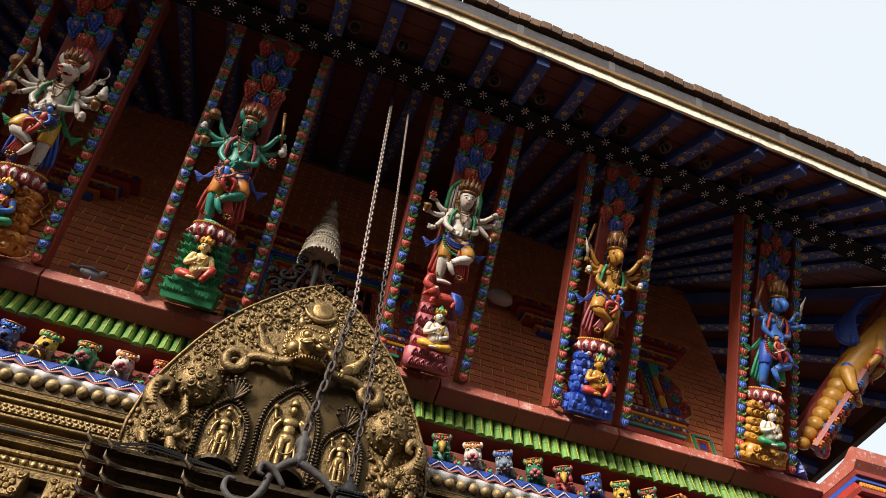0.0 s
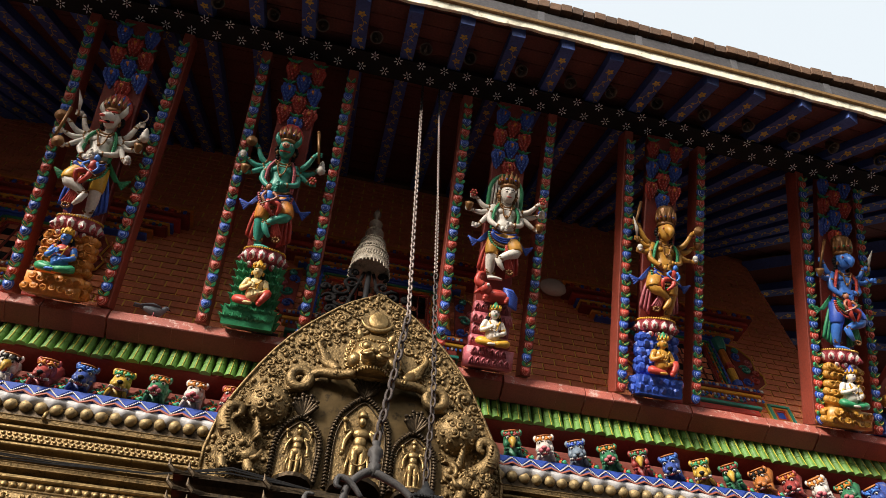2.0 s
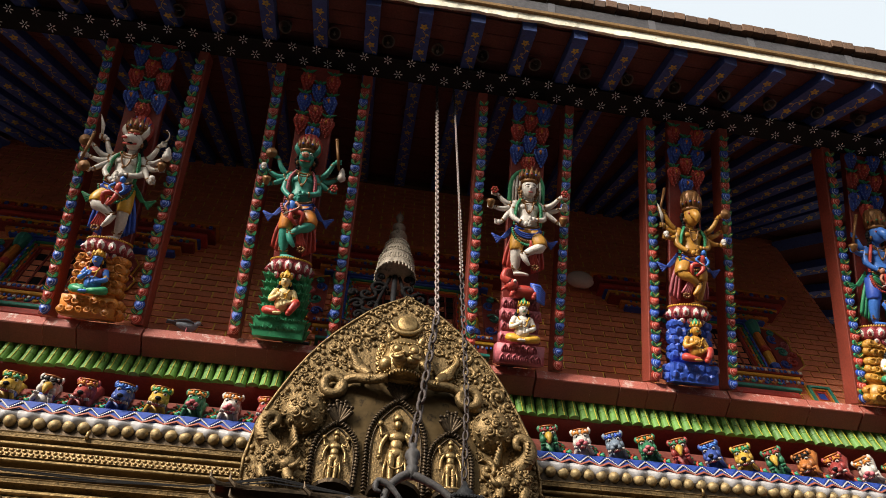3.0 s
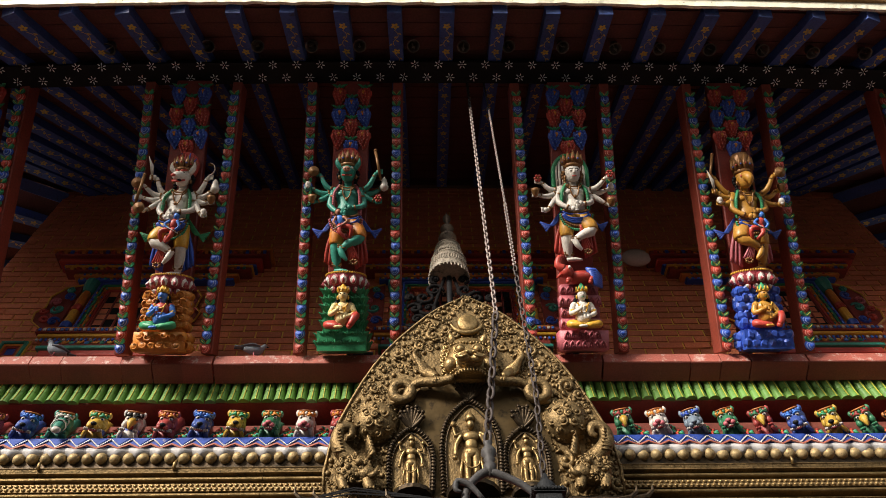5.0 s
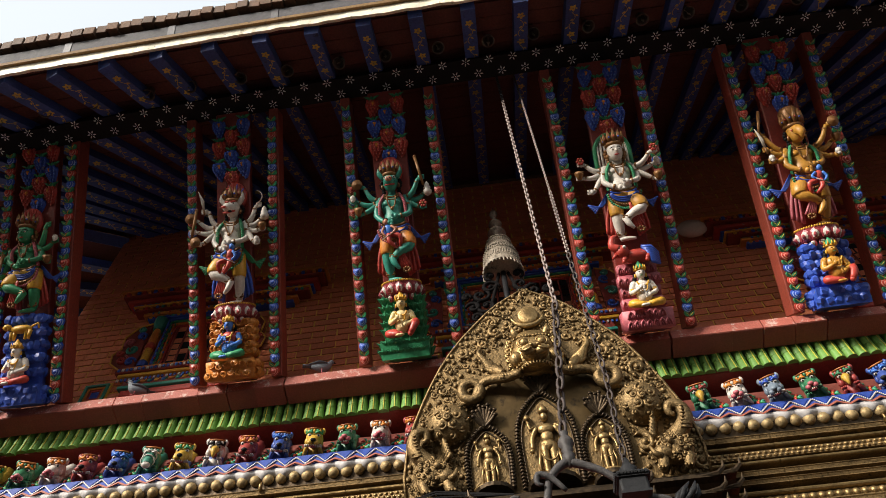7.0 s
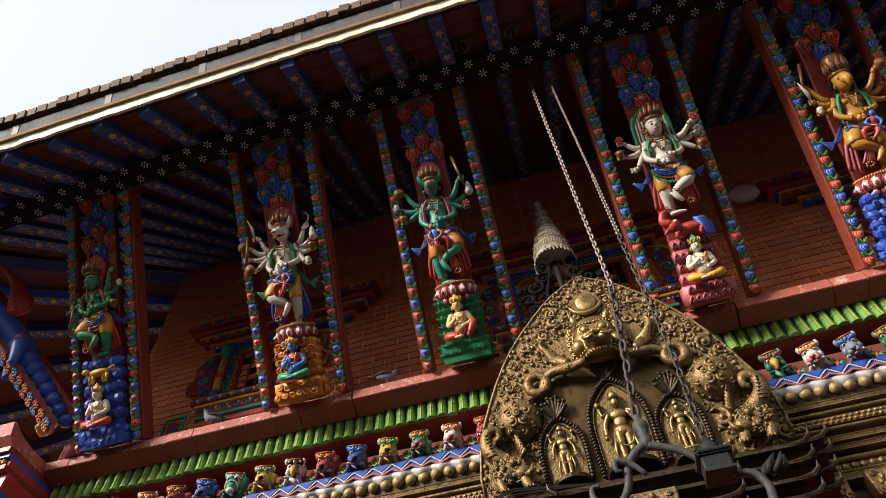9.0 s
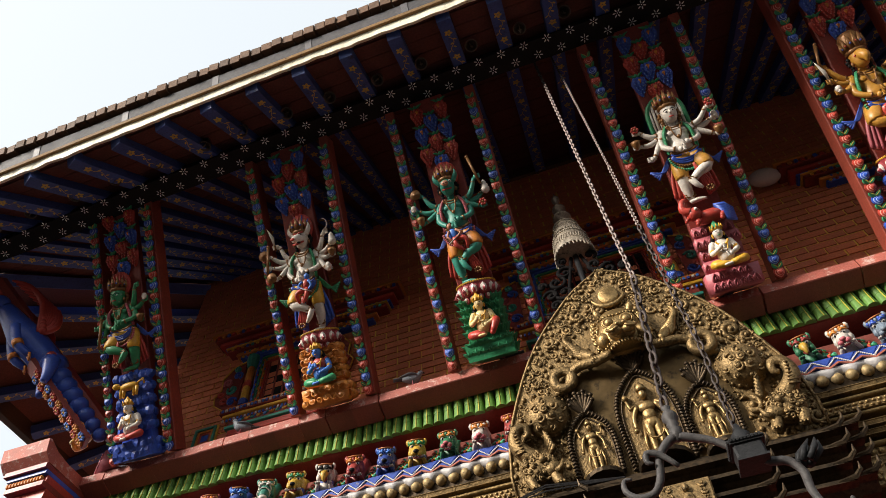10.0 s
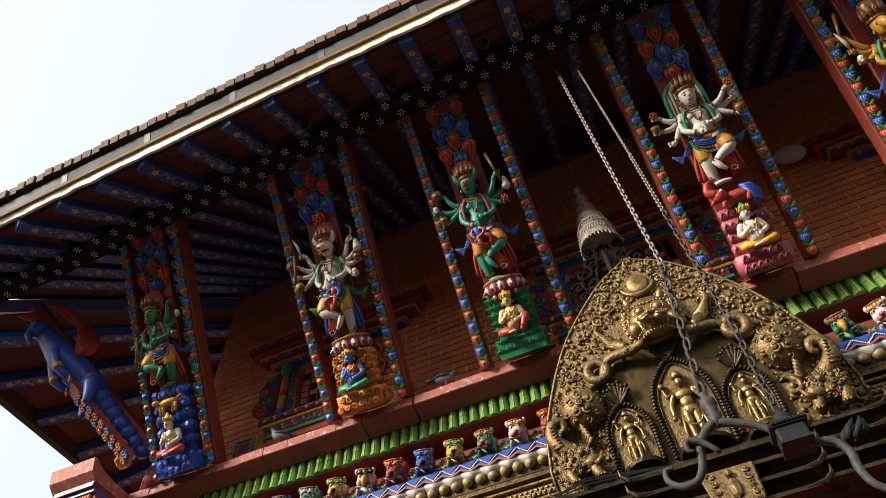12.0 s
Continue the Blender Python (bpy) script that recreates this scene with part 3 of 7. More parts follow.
    # scarf ends flying out in ribs
    for s in (-1, 1):
        for k in range(5):
            tube(bm, [W(s * 0.13, lv(0.60) - 0.008 * k, 0.07), W(s * 0.23, lv(0.47) - 0.012 * k, 0.075), W(s * (0.315 + 0.016 * k), lv(0.36) + 0.026 * k, 0.06)], [0.008, 0.012, 0.013], 7, 6 if garland is GREEN and face == "beast" else 2)
    # torso
    cu = lambda f: lean * max(0.0, (f - 0.5) / 0.5)
    loft(bm, [(cu(0.54), lv(0.54), w0, 0.10, 0.085), (cu(0.58), lv(0.58), w0 + 0.018, 0.118, 0.105), (cu(0.63), lv(0.63), w0 + 0.022, 0.115, 0.108), (cu(0.69), lv(0.69), w0 + 0.006, 0.108, 0.088), (cu(0.76), lv(0.76), w0 + 0.002, 0.132, 0.092), (cu(0.81), lv(0.81), w0, 0.145, 0.088), (cu(0.86), lv(0.86), w0 - 0.006, 0.125, 0.062), (cu(0.89), lv(0.89), w0 - 0.006, 0.06, 0.045)], 0, 18)
    ball(bm, W(cu(0.61), lv(0.605), w0 + 0.128), (0.009, 0.006, 0.009), 5, 6)
    for s in (-1, 1):
        ball(bm, W(cu(0.8) + s * 0.06, lv(0.785), w0 + 0.066), (0.052, 0.03, 0.036), 0, 10)
        ball(bm, W(cu(0.83) + s * 0.135, lv(0.835), w0 - 0.005), (0.052, 0.052, 0.056), 0, 10)
        # garland hanging from the shoulders
        gl = [W(cu(0.87) + s * 0.085, lv(0.885), w0 + 0.04), W(cu(0.8) + s * 0.135, lv(0.79), w0 + 0.085), W(cu(0.7) + s * 0.145, lv(0.68), w0 + 0.075), W(s * 0.15, lv(0.57), w0 + 0.06)]
        tube(bm, gl, 0.018, 7, 6)
        bead_loop(bm, [p + Vector((0, -0.012, 0)) for p in gl], 0.013, 6, 20)
    hu = lean
    tube(bm, [W(cu(0.87), lv(0.86), w0), W(hu, lv(0.95), w0 + 0.02)], 0.043, 9, 0)
    tube(bm, arc_uv(cu(0.88), lv(0.885), 0.065, 0.035, 180, 360, w0 + 0.06), 0.011, 6, 3)
    tube(bm, arc_uv(cu(0.86), lv(0.875), 0.085, 0.06, 180, 360, w0 + 0.078), 0.009, 6, 3)
    tube(bm, arc_uv(cu(0.83), lv(0.86), 0.05, 0.15, 185, 355, w0 + 0.102), 0.008, 6, 3)
    ball(bm, W(cu(0.7), lv(0.72), w0 + 0.105), (0.02, 0.012, 0.024), 3, 8)
    # head
    hv = top
    n0 = len(bm.verts)
    loft(bm, [(hu, hv - 0.085, w0 + 0.06, 0.022, 0.022), (hu, hv - 0.065, w0 + 0.055, 0.048, 0.05), (hu, hv - 0.02, w0 + 0.045, 0.068, 0.072), (hu, hv + 0.03, w0 + 0.04, 0.073, 0.076), (hu, hv + 0.075, w0 + 0.03, 0.066, 0.07), (hu, hv + 0.1, w0 + 0.025, 0.03, 0.035)], 0, 14)
    if face == "human":
        tube(bm, [W(hu, hv + 0.022, w0 + 0.112), W(hu, hv - 0.018, w0 + 0.128)], [0.007, 0.012], 6, 0)
        tube(bm, [W(hu - 0.02, hv - 0.042, w0 + 0.108), W(hu, hv - 0.046, w0 + 0.116), W(hu + 0.02, hv - 0.042, w0 + 0.108)], 0.006, 5, 10)
        for s in (-1, 1):
            ball(bm, W(hu + s * 0.029, hv + 0.012, w0 + 0.108), (0.017, 0.007, 0.008), 7, 6)
            ball(bm, W(hu + s * 0.029, hv + 0.012, w0 + 0.114), 0.006, 5, 6)
            tube(bm, [W(hu + s * 0.010, hv + 0.03, w0 + 0.113), W(hu + s * 0.032, hv + 0.036, w0 + 0.108), W(hu + s * 0.052, hv + 0.026, w0 + 0.092)], 0.0045, 4, 5)
    elif face == "bird":
        tube(bm, [W(hu, hv + 0.03, w0 + 0.08), W(hu, hv - 0.02, w0 + 0.15), W(hu, hv - 0.085, w0 + 0.15)], [0.055, 0.04, 0.008], 9, 0)
        for s in (-1, 1):
            ball(bm, W(hu + s * 0.045, hv + 0.022, w0 + 0.098), (0.018, 0.01, 0.012), 10, 6)
            ball(bm, W(hu + s * 0.047, hv + 0.022, w0 + 0.106), 0.006, 5, 6)
    elif face == "boar":
        tube(bm, [W(hu, hv - 0.005, w0 + 0.09), W(hu, hv + 0.0, w0 + 0.155)], [0.056, 0.043], 10, 0)
        ball(bm, W(hu, hv + 0.004, w0 + 0.16), (0.036, 0.012, 0.03), 8, 10)
        tube(bm, [W(hu - 0.045, hv - 0.042, w0 + 0.115), W(hu, hv - 0.05, w0 + 0.145), W(hu + 0.045, hv - 0.042, w0 + 0.115)], 0.009, 5, 10)
        for s in (-1, 1):
            ball(bm, W(hu + s * 0.014, hv + 0.004, w0 + 0.173), 0.006, 5, 5)
            ball(bm, W(hu + s * 0.042, hv + 0.038, w0 + 0.1), 0.014, 7, 6)
            ball(bm, W(hu + s * 0.042, hv + 0.038, w0 + 0.112), 0.007, 5, 6)
    else:
        tube(bm, [W(hu, hv + 0.005, w0 + 0.08), W(hu - 0.018, hv - 0.012, w0 + 0.14), W(hu - 0.03, hv - 0.03, w0 + 0.165)], [0.058, 0.046, 0.03], 10, 0)
        ball(bm, W(hu - 0.034, hv - 0.022, w0 + 0.19), (0.026, 0.014, 0.016), 10, 8)
        tube(bm, [W(hu - 0.06, hv - 0.055, w0 + 0.13), W(hu - 0.02, hv - 0.068, w0 + 0.15), W(hu + 0.045, hv - 0.038, w0 + 0.105)], 0.010, 5, 10)
        ball(bm, W(hu + 0.0, hv - 0.052, w0 + 0.135), (0.028, 0.02, 0.012), 5, 8)
        for s in (-1, 1):
            ball(bm, W(hu + s * 0.034, hv + 0.036, w0 + 0.103), 0.015, 7, 6)
            ball(bm, W(hu + s * 0.034, hv + 0.036, w0 + 0.116), 0.007, 5, 6)
            tube(bm, [W(hu + s * 0.008, hv + 0.05, w0 + 0.12), W(hu + s * 0.05, hv + 0.065, w0 + 0.095)], 0.010, 5, 10)
    for s in (-1, 1):
        if face in ("beast", "boar"):
            tube(bm, [W(hu + s * 0.06, hv + 0.05, w0 + 0.05), W(hu + s * 0.10, hv + 0.10, w0 + 0.06), W(hu + s * 0.105, hv + 0.16, w0 + 0.06)], [0.03, 0.026, 0.004], 7, 0)
        # hanging locks and ear rings
        for k in range(6):
            ball(bm, W(hu + s * (0.082 + 0.012 * math.sin(k * 1.3)), hv + 0.03 - 0.028 * k, w0 + 0.02), (0.02, 0.018, 0.02), 5 if face != "human" else 3, 6)
        ball(bm, W(hu + s * 0.078, hv - 0.035, w0 + 0.055), (0.014, 0.012, 0.024), 3, 8)
    # crown: band, fanned leaves with jewels, hair or cap behind
    lathe(bm, [(0.074, 0), (0.084, 0.012), (0.084, 0.032), (0.072, 0.04)], W(hu, hv + 0.062, w0 + 0.03), 16, 3)
    for k in range(7):
        a = radians((k - 3) * 30)
        hgt = (0.16 if face == "bird" else 0.135) - 0.014 * abs(k - 3)
        p = W(hu + 0.08 * math.sin(a), hv + 0.095, w0 + 0.03 + 0.078 * math.cos(a))
        tip = p + Vector((0.022 * math.sin(a), 0, hgt))
        tube(bm, [p, p.lerp(tip, 0.4), tip], [0.018, 0.026, 0.003], 6, 3, flat=0.4)
        ball(bm, p.lerp(tip, 0.35) + Vector((0, -0.012, 0)), 0.010, 10 if k % 2 else 2, 6)
    if face == "bird":
        lathe(bm, [(0.075, 0.0), (0.085, 0.05), (0.09, 0.15), (0.07, 0.19), (0.0, 0.2)], W(hu, hv + 0.09, w0 + 0.01), 14, 3)
    elif not halo:
        ball(bm, W(hu, hv + 0.15, w0 - 0.02), (0.125, 0.05, 0.155), 10, 14)
        for k in range(9):
            a = radians(-80 + 20 * k)
            tube(bm, [W(hu + 0.04 * math.sin(a), hv + 0.12, w0 + 0.03), W(hu + 0.12 * math.sin(a), hv + 0.15 + 0.13 * math.cos(a), w0 + 0.02)], [0.012, 0.005], 5, 4 if k % 2 else 10)
    if halo:
        # arched nimbus of pale hanging bands in a green rim
        for k in range(9):
            u = (k - 4) * 0.034
            z1 = hv + 0.06 + 0.17 * math.sqrt(max(0, 1 - (u / 0.16) ** 2))
            tube(bm, [W(hu + u, hv - 0.17, 0.03), W(hu + u, z1, 0.03)], 0.014, 5, 7)
        tube(bm, [W(hu - 0.165, hv - 0.12, 0.03)] + arc_uv(hu, hv + 0.06, 0.165, 0.19, 180, 0, 0.03, 12) + [W(hu + 0.165, hv - 0.12, 0.03)], 0.022, 7, 6)
    bm.verts.ensure_lookup_table()
    c0 = W(hu, hv - 0.03, w0)
    for vert in bm.verts[n0:]:
        vert.co = c0 + (vert.co - c0) * 1.17
    # raised arms with armlets, bracelets and what the hands hold
    for n_, (au, av, item) in enumerate(arms):
        s = -1 if au < 0 else 1
        sh = Vector(W(cu(0.83) + s * 0.13, lv(0.825), w0 - 0.01))
        ww = 0.06 + 0.03 * (n_ % 4)
        hd = Vector(W(au - s * 0.025, av, ww + 0.05))
        mid = sh.lerp(hd, 0.5) + Vector((s * 0.015, -0.02, -0.045 if av > lv(0.72) else -0.02))
        tube(bm, [sh, mid, hd], [0.037, 0.031, 0.019], 9, 0)
        for f in (0.28, 0.86):
            p = (sh.lerp(mid, f * 2) if f < 0.5 else mid.lerp(hd, f * 2 - 1))
            d = (mid - sh if f < 0.5 else hd - mid).normalized() * 0.009
            tube(bm, [p - d, p + d], 0.038 if f < 0.5 else 0.026, 9, 3)
        hand(bm, au, av, ww + 0.06, s, 0)
        held(bm, item, Vector(W(au + s * 0.012, av, ww + 0.085)), s)
    # two front arms meeting over the belly
    for s in (-1, 1):
        limb(bm, [(cu(0.82) + s * 0.145, lv(0.825), w0 + 0.02), (cu(0.7) + s * 0.185, lv(0.67), w0 + 0.06), (s * 0.055, lv(0.585 + 0.03 * s), w0 + 0.15)], [0.041, 0.035, 0.020], 0)
        tube(bm, [W(cu(0.76) + s * 0.158, lv(0.765), w0 + 0.035), W(cu(0.75) + s * 0.163, lv(0.745), w0 + 0.04)], 0.042, 9, 3)
        tube(bm, [W(s * 0.10, lv(0.605 + 0.02 * s), w0 + 0.128), W(s * 0.085, lv(0.6 + 0.022 * s), w0 + 0.134)], 0.031, 9, 3)
        hand(bm, s * 0.04, lv(0.585 + 0.03 * s), w0 + 0.165, -s, 0)
    if child:
        # small figure held across the lap
        loft(bm, [(q * 0.04, lv(0.42), w0 + 0.15, 0.035, 0.03), (q * 0.045, lv(0.46), w0 + 0.16, 0.045, 0.036), (q * 0.055, lv(0.51), w0 + 0.16, 0.05, 0.036), (q * 0.06, lv(0.535), w0 + 0.16, 0.02, 0.02)], 9, 10)
        ball(bm, W(q * 0.075, lv(0.565), w0 + 0.165), (0.032, 0.032, 0.038), 8, 10)
        ball(bm, W(q * 0.078, lv(0.59), w0 + 0.155), (0.033, 0.03, 0.024), 5, 8)
        limb(bm, [(q * 0.02, lv(0.515), w0 + 0.18), (-q * 0.03, lv(0.47), w0 + 0.2), (q * 0.02, lv(0.43), w0 + 0.2)], [0.016, 0.014, 0.011], 8, 7)
        limb(bm, [(q * 0.09, lv(0.515), w0 + 0.18), (q * 0.12, lv(0.46), w0 + 0.19), (q * 0.09, lv(0.42), w0 + 0.2)], [0.016, 0.014, 0.011], 8, 7)
        limb(bm, [(q * 0.03, lv(0.43), w0 + 0.17), (-q * 0.07, lv(0.40), w0 + 0.19), (-q * 0.06, lv(0.31), w0 + 0.17)], [0.032, 0.027, 0.015], 10, 8)
        limb(bm, [(q * 0.05, lv(0.43), w0 + 0.17), (q * 0.05, lv(0.36), w0 + 0.2), (-q * 0.01, lv(0.30), w0 + 0.18)], [0.032, 0.026, 0.015], 10, 8)
        tube(bm, [W(q * 0.0, lv(0.44), w0 + 0.215), W(q * 0.12, lv(0.38), w0 + 0.2)], [0.008, 0.014], 6, 7, flat=0.4)
    mats = [skin, skirt, sash, CROWN, drape, BLACK, garland, WHITE, child or skin, childcloth or skirt, RED, drape2 or drape]
    return finish(bm, "carved_figure", mats, True)


# slots: 0 skin, 1 trousers, 2 hair, 3 gilt, 4 hat, 5 shirt
def seated(skin, cloth, hat, shirt, pose_kind=0):
    bm = bmesh.new()
    v0, w0 = 0.13, 0.13
    for s in (-1, 1):
        if pose_kind == 0 or s < 0:
            limb(bm, [(s * 0.06, v0 + 0.07, w0), (s * 0.18, v0 + 0.055, w0 + 0.08), (s * 0.02, v0 + 0.03, w0 + 0.14)], [0.06, 0.052, 0.035], 1)
        else:
            limb(bm, [(s * 0.06, v0 + 0.07, w0), (s * 0.17, v0 + 0.17, w0 + 0.08), (s * 0.1, v0 + 0.03, w0 + 0.13)], [0.06, 0.055, 0.036], 1)
        ball(bm, W(s * 0.01 - 0.03, v0 + 0.02, w0 + 0.16), (0.05, 0.028, 0.02), 0, 8)
        ball(bm, W(s * 0.10, v0 + 0.31, w0), 0.045, 5, 8)
        limb(bm, [(s * 0.105, v0 + 0.31, w0), (s * 0.145, v0 + 0.2, w0 + 0.04), (s * 0.05, v0 + (0.24 if s < 0 else 0.15), w0 + 0.12)], [0.042, 0.036, 0.022], 0)
        hand(bm, s * 0.04, v0 + (0.25 if s < 0 else 0.14), w0 + 0.13, -s, 0)
        ball(bm, W(s * 0.14, v0 + 0.22, w0 + 0.03), 0.041, 3, 8)
        ball(bm, W(s * 0.066, v0 + 0.41, w0 + 0.03), (0.014, 0.012, 0.03), 3, 6)
        ball(bm, W(s * 0.024, v0 + 0.445, w0 + 0.105), (0.013, 0.006, 0.006), 2, 6)
        for k in range(4):
            ball(bm, W(s * (0.06 + 0.012 * k), v0 + 0.42 - 0.035 * k, w0 - 0.01), 0.028, 2, 6)
    ball(bm, W(0, v0 + 0.15, w0 + 0.02), (0.10, 0.09, 0.1), 0, 12)
    ball(bm, W(0, v0 + 0.27, w0 + 0.01), (0.105, 0.075, 0.09), 5, 12)
    tube(bm, [W(0, v0 + 0.33, w0), W(0, v0 + 0.4, w0 + 0.02)], 0.034, 8, 0)
    ball(bm, W(0, v0 + 0.435, w0 + 0.03), (0.06, 0.067, 0.075), 0, 12)
    ball(bm, W(0, v0 + 0.43, w0 + 0.1), (0.009, 0.012, 0.018), 0, 6)
    tube(bm, [W(-0.016, v0 + 0.4, w0 + 0.09), W(0.016, v0 + 0.4, w0 + 0.09)], 0.005, 5, 4)
    tube(bm, arc_uv(0, v0 + 0.33, 0.07, 0.06, 180, 360, w0 + 0.085), 0.011, 6, 3)
    tube(bm, arc_uv(0, v0 + 0.3, 0.05, 0.11, 180, 360, w0 + 0.09), 0.007, 5, 3)
    lathe(bm, [(0.066, 0), (0.072, 0.02), (0.06, 0.045), (0.04, 0.075), (0.022, 0.1), (0.006, 0.125)], W(0, v0 + 0.475, w0 + 0.02), 12, 4)
    lathe(bm, [(0.071, 0), (0.077, 0.008), (0.077, 0.02), (0.07, 0.026)], W(0, v0 + 0.472, w0 + 0.02), 12, 3)
    for k in range(5):
        a = radians((k - 2) * 35)
        p = W(0.072 * math.sin(a), v0 + 0.49, w0 + 0.02 + 0.072 * math.cos(a))
        tube(bm, [p, p + Vector((0, 0, 0.055))], [0.016, 0.003], 5, 3)
    return finish(bm, "carved_seated_figure", [skin, cloth, BLACK, YELLOW, hat, shirt], True)


def rock_base(style, mat, mat2, seed, top=0.67):
    """The carved pile that carries the lotus: rounded lumps, swirls, leaves or crystals."""
    random.seed(seed)
    bm = bmesh.new()
    box(bm, -0.2, 0.2, -0.10, 0.02, 0.0, top, 1)
    rows_ = 7
    if style == "lump":
        # stacked blocks carved with curling arcs
        rows_ = 0
        for r in range(int((top - 0.22) / 0.125 + 0.1)):
            z0, z1 = 0.22 + 0.125 * r, 0.22 + 0.125 * (r + 1) - 0.006
            hw, ww = (0.215, 0.115) if r % 2 == 0 else (0.2, 0.10)
            slab(bm, [(-hw, z0 + 0.012), (-hw + 0.012, z0), (hw - 0.012, z0), (hw, z0 + 0.012), (hw + 0.006, z1 - 0.012), (hw - 0.012, z1), (-hw + 0.012, z1), (-hw - 0.006, z1 - 0.012)], 0.0, ww, 0)
        for r in range(6):
            if r > 1 and 0.235 + 0.125 * (r - 1) > top + 0.03:
                continue
            zz, w_ = (0.015 + 0.10 * r, 0.205) if r < 2 else (0.235 + 0.125 * (r - 2), 0.12 if r % 2 == 0 else 0.105)
            for k in range(7):
                u = -0.19 + 0.38 * (k + 0.25 * (r % 2)) / 6
                if u > 0.2:
                    continue
                tube(bm, [W(u - 0.028, zz, w_), W(u - 0.022, zz + 0.045, w_), W(u, zz + 0.075, w_ + 0.004), W(u + 0.022, zz + 0.045, w_), W(u + 0.028, zz, w_)], 0.0125, 5, 0)
                tube(bm, [W(u, zz + 0.005, w_), W(u, zz + 0.045, w_)], [0.009, 0.005], 5, 0)
    for r in range(rows_):
        v = (0.06, 0.15)[r] if r < 2 else 0.2 + (top - 0.25) * (r - 1) / (rows_ - 2)
        half = 0.25 if r < 2 else 0.205
        for side in range(3):
            n = 6 if side == 0 else 2
            for k in range(n):
                u = -half + 2 * half * (k + 0.5 + 0.5 * (r % 2) - 0.25) / n if side == 0 else (-half if side == 1 else half)
                w = (0.12 if r > 1 else 0.195) if side == 0 else 0.02 + 0.08 * k
                jit = random.uniform(-0.012, 0.012)
                if style == "leaf":
                    for q in (-1, 0, 1):
                        tube(bm, [W(u, v - 0.03, w - 0.03), W(u + q * 0.03, v + 0.03, w + 0.01), W(u + q * 0.06, v + 0.07 - 0.02 * abs(q), w + 0.02)], [0.02, 0.018, 0.003], 5, 0, flat=0.6)
                elif style == "swirl":
                    ball(bm, W(u, v + jit, w - 0.02), (0.062, 0.045, 0.052), 0, 8)
                    a0 = random.uniform(0, 6.28)
                    tube(bm, [W(u + 0.034 * math.cos(a0 + t), v + jit + 0.03 * math.sin(a0 + t), w + 0.022) for t in (0, 0.8, 1.6, 2.4, 3.2, 4.0)], [0.006, 0.01, 0.012, 0.012, 0.01, 0.006], 5, 0)
                elif style == "crystal":
                    rot = Euler((random.uniform(-0.5, 0.5), random.uniform(-0.6, 0.6), random.uniform(-0.6, 0.6))).to_matrix()
                    ball(bm, W(u, v + jit, w - 0.015), (0.05, 0.04, 0.058), 0, 5, rot)
                else:
                    ball(bm, W(u, v + jit, w - 0.02), (0.058, 0.04, 0.05), 0, 7)
                    tube(bm, [W(u - 0.03, v + jit + 0.01, w + 0.015), W(u, v + jit - 0.018, w + 0.024), W(u + 0.03, v + jit + 0.012, w + 0.015)], 0.008, 5, 0)
    # projecting foot and shelf below the seated figure
    slab(bm, [(-0.25, 0.0), (0.25, 0.0), (0.255, 0.2), (-0.255, 0.2)], 0.0, 0.2, 1)
    return finish(bm, "rock_base", [mat, mat2], style != "crystal" and style != "leaf")


def lotus(pm, tip):
    """A bowl of upright pointed petals, white inside a maroon edge, under a beaded rim."""
    bm = bmesh.new()
    lathe(bm, [(0.12, 0.0), (0.19, 0.03), (0.205, 0.09), (0.215, 0.14), (0.2, 0.15)], W(0, 0, 0.0), 24, 0)
    shape = [(0.0, 1.0), (0.42, 0.62), (0.5, 0.2), (0.36, -0.25), (0.0, -0.4), (-0.36, -0.25), (-0.5, 0.2), (-0.42, 0.62)]
    def petal(a, rad, v, wd, ht, out, mi, lean_):
        rot = Matrix.Rotation(a, 3, "Z")
        ring = [bm.verts.new(Vector((0, 0, v)) + rot @ Vector((x * wd, -(rad + out) + lean_ * (1 - y), y * ht)) * 1.0) for x, y in shape]
        mid = bm.verts.new(Vector((0, 0, v)) + rot @ Vector((0, -(rad + out + 0.022), 0.15 * ht)))
        low = [bm.verts.new(Vector((0, 0, v)) + rot @ Vector((x * wd, -rad + 0.02 + lean_ * (1 - y), y * ht))) for x, y in shape]
        for i in range(8):
            j = (i + 1) % 8
            bm.faces.new((mid, ring[i], ring[j])).material_index = mi
            bm.faces.new((ring[i], low[i], low[j], ring[j])).material_index = mi
    for k in range(9):
        a = radians(-112 + 28 * k)
        petal(a, 0.2, 0.055, 0.105, 0.085, 0.012, 0, 0.012)
        petal(a, 0.2, 0.058, 0.070, 0.062, 0.026, 1, 0.012)
        petal(a, 0.2, 0.050, 0.034, 0.040, 0.046, 0, 0.012)
        petal(a + radians(14), 0.165, 0.005, 0.07, -0.05, 0.012, 0, 0.0)
        petal(a + radians(14), 0.165, 0.004, 0.04, -0.032, 0.024, 1, 0.0)
    for k in range(34):
        a = radians(-115 + 230 * k / 33)
        ball(bm, W(0.212 * math.sin(a), 0.148, 0.212 * math.cos(a)), 0.012, 2, 6)
    bmesh.ops.recalc_face_normals(bm, faces=bm.faces)
    return finish(bm, "lotus_pedestal", [pm, tip, YELLOW])


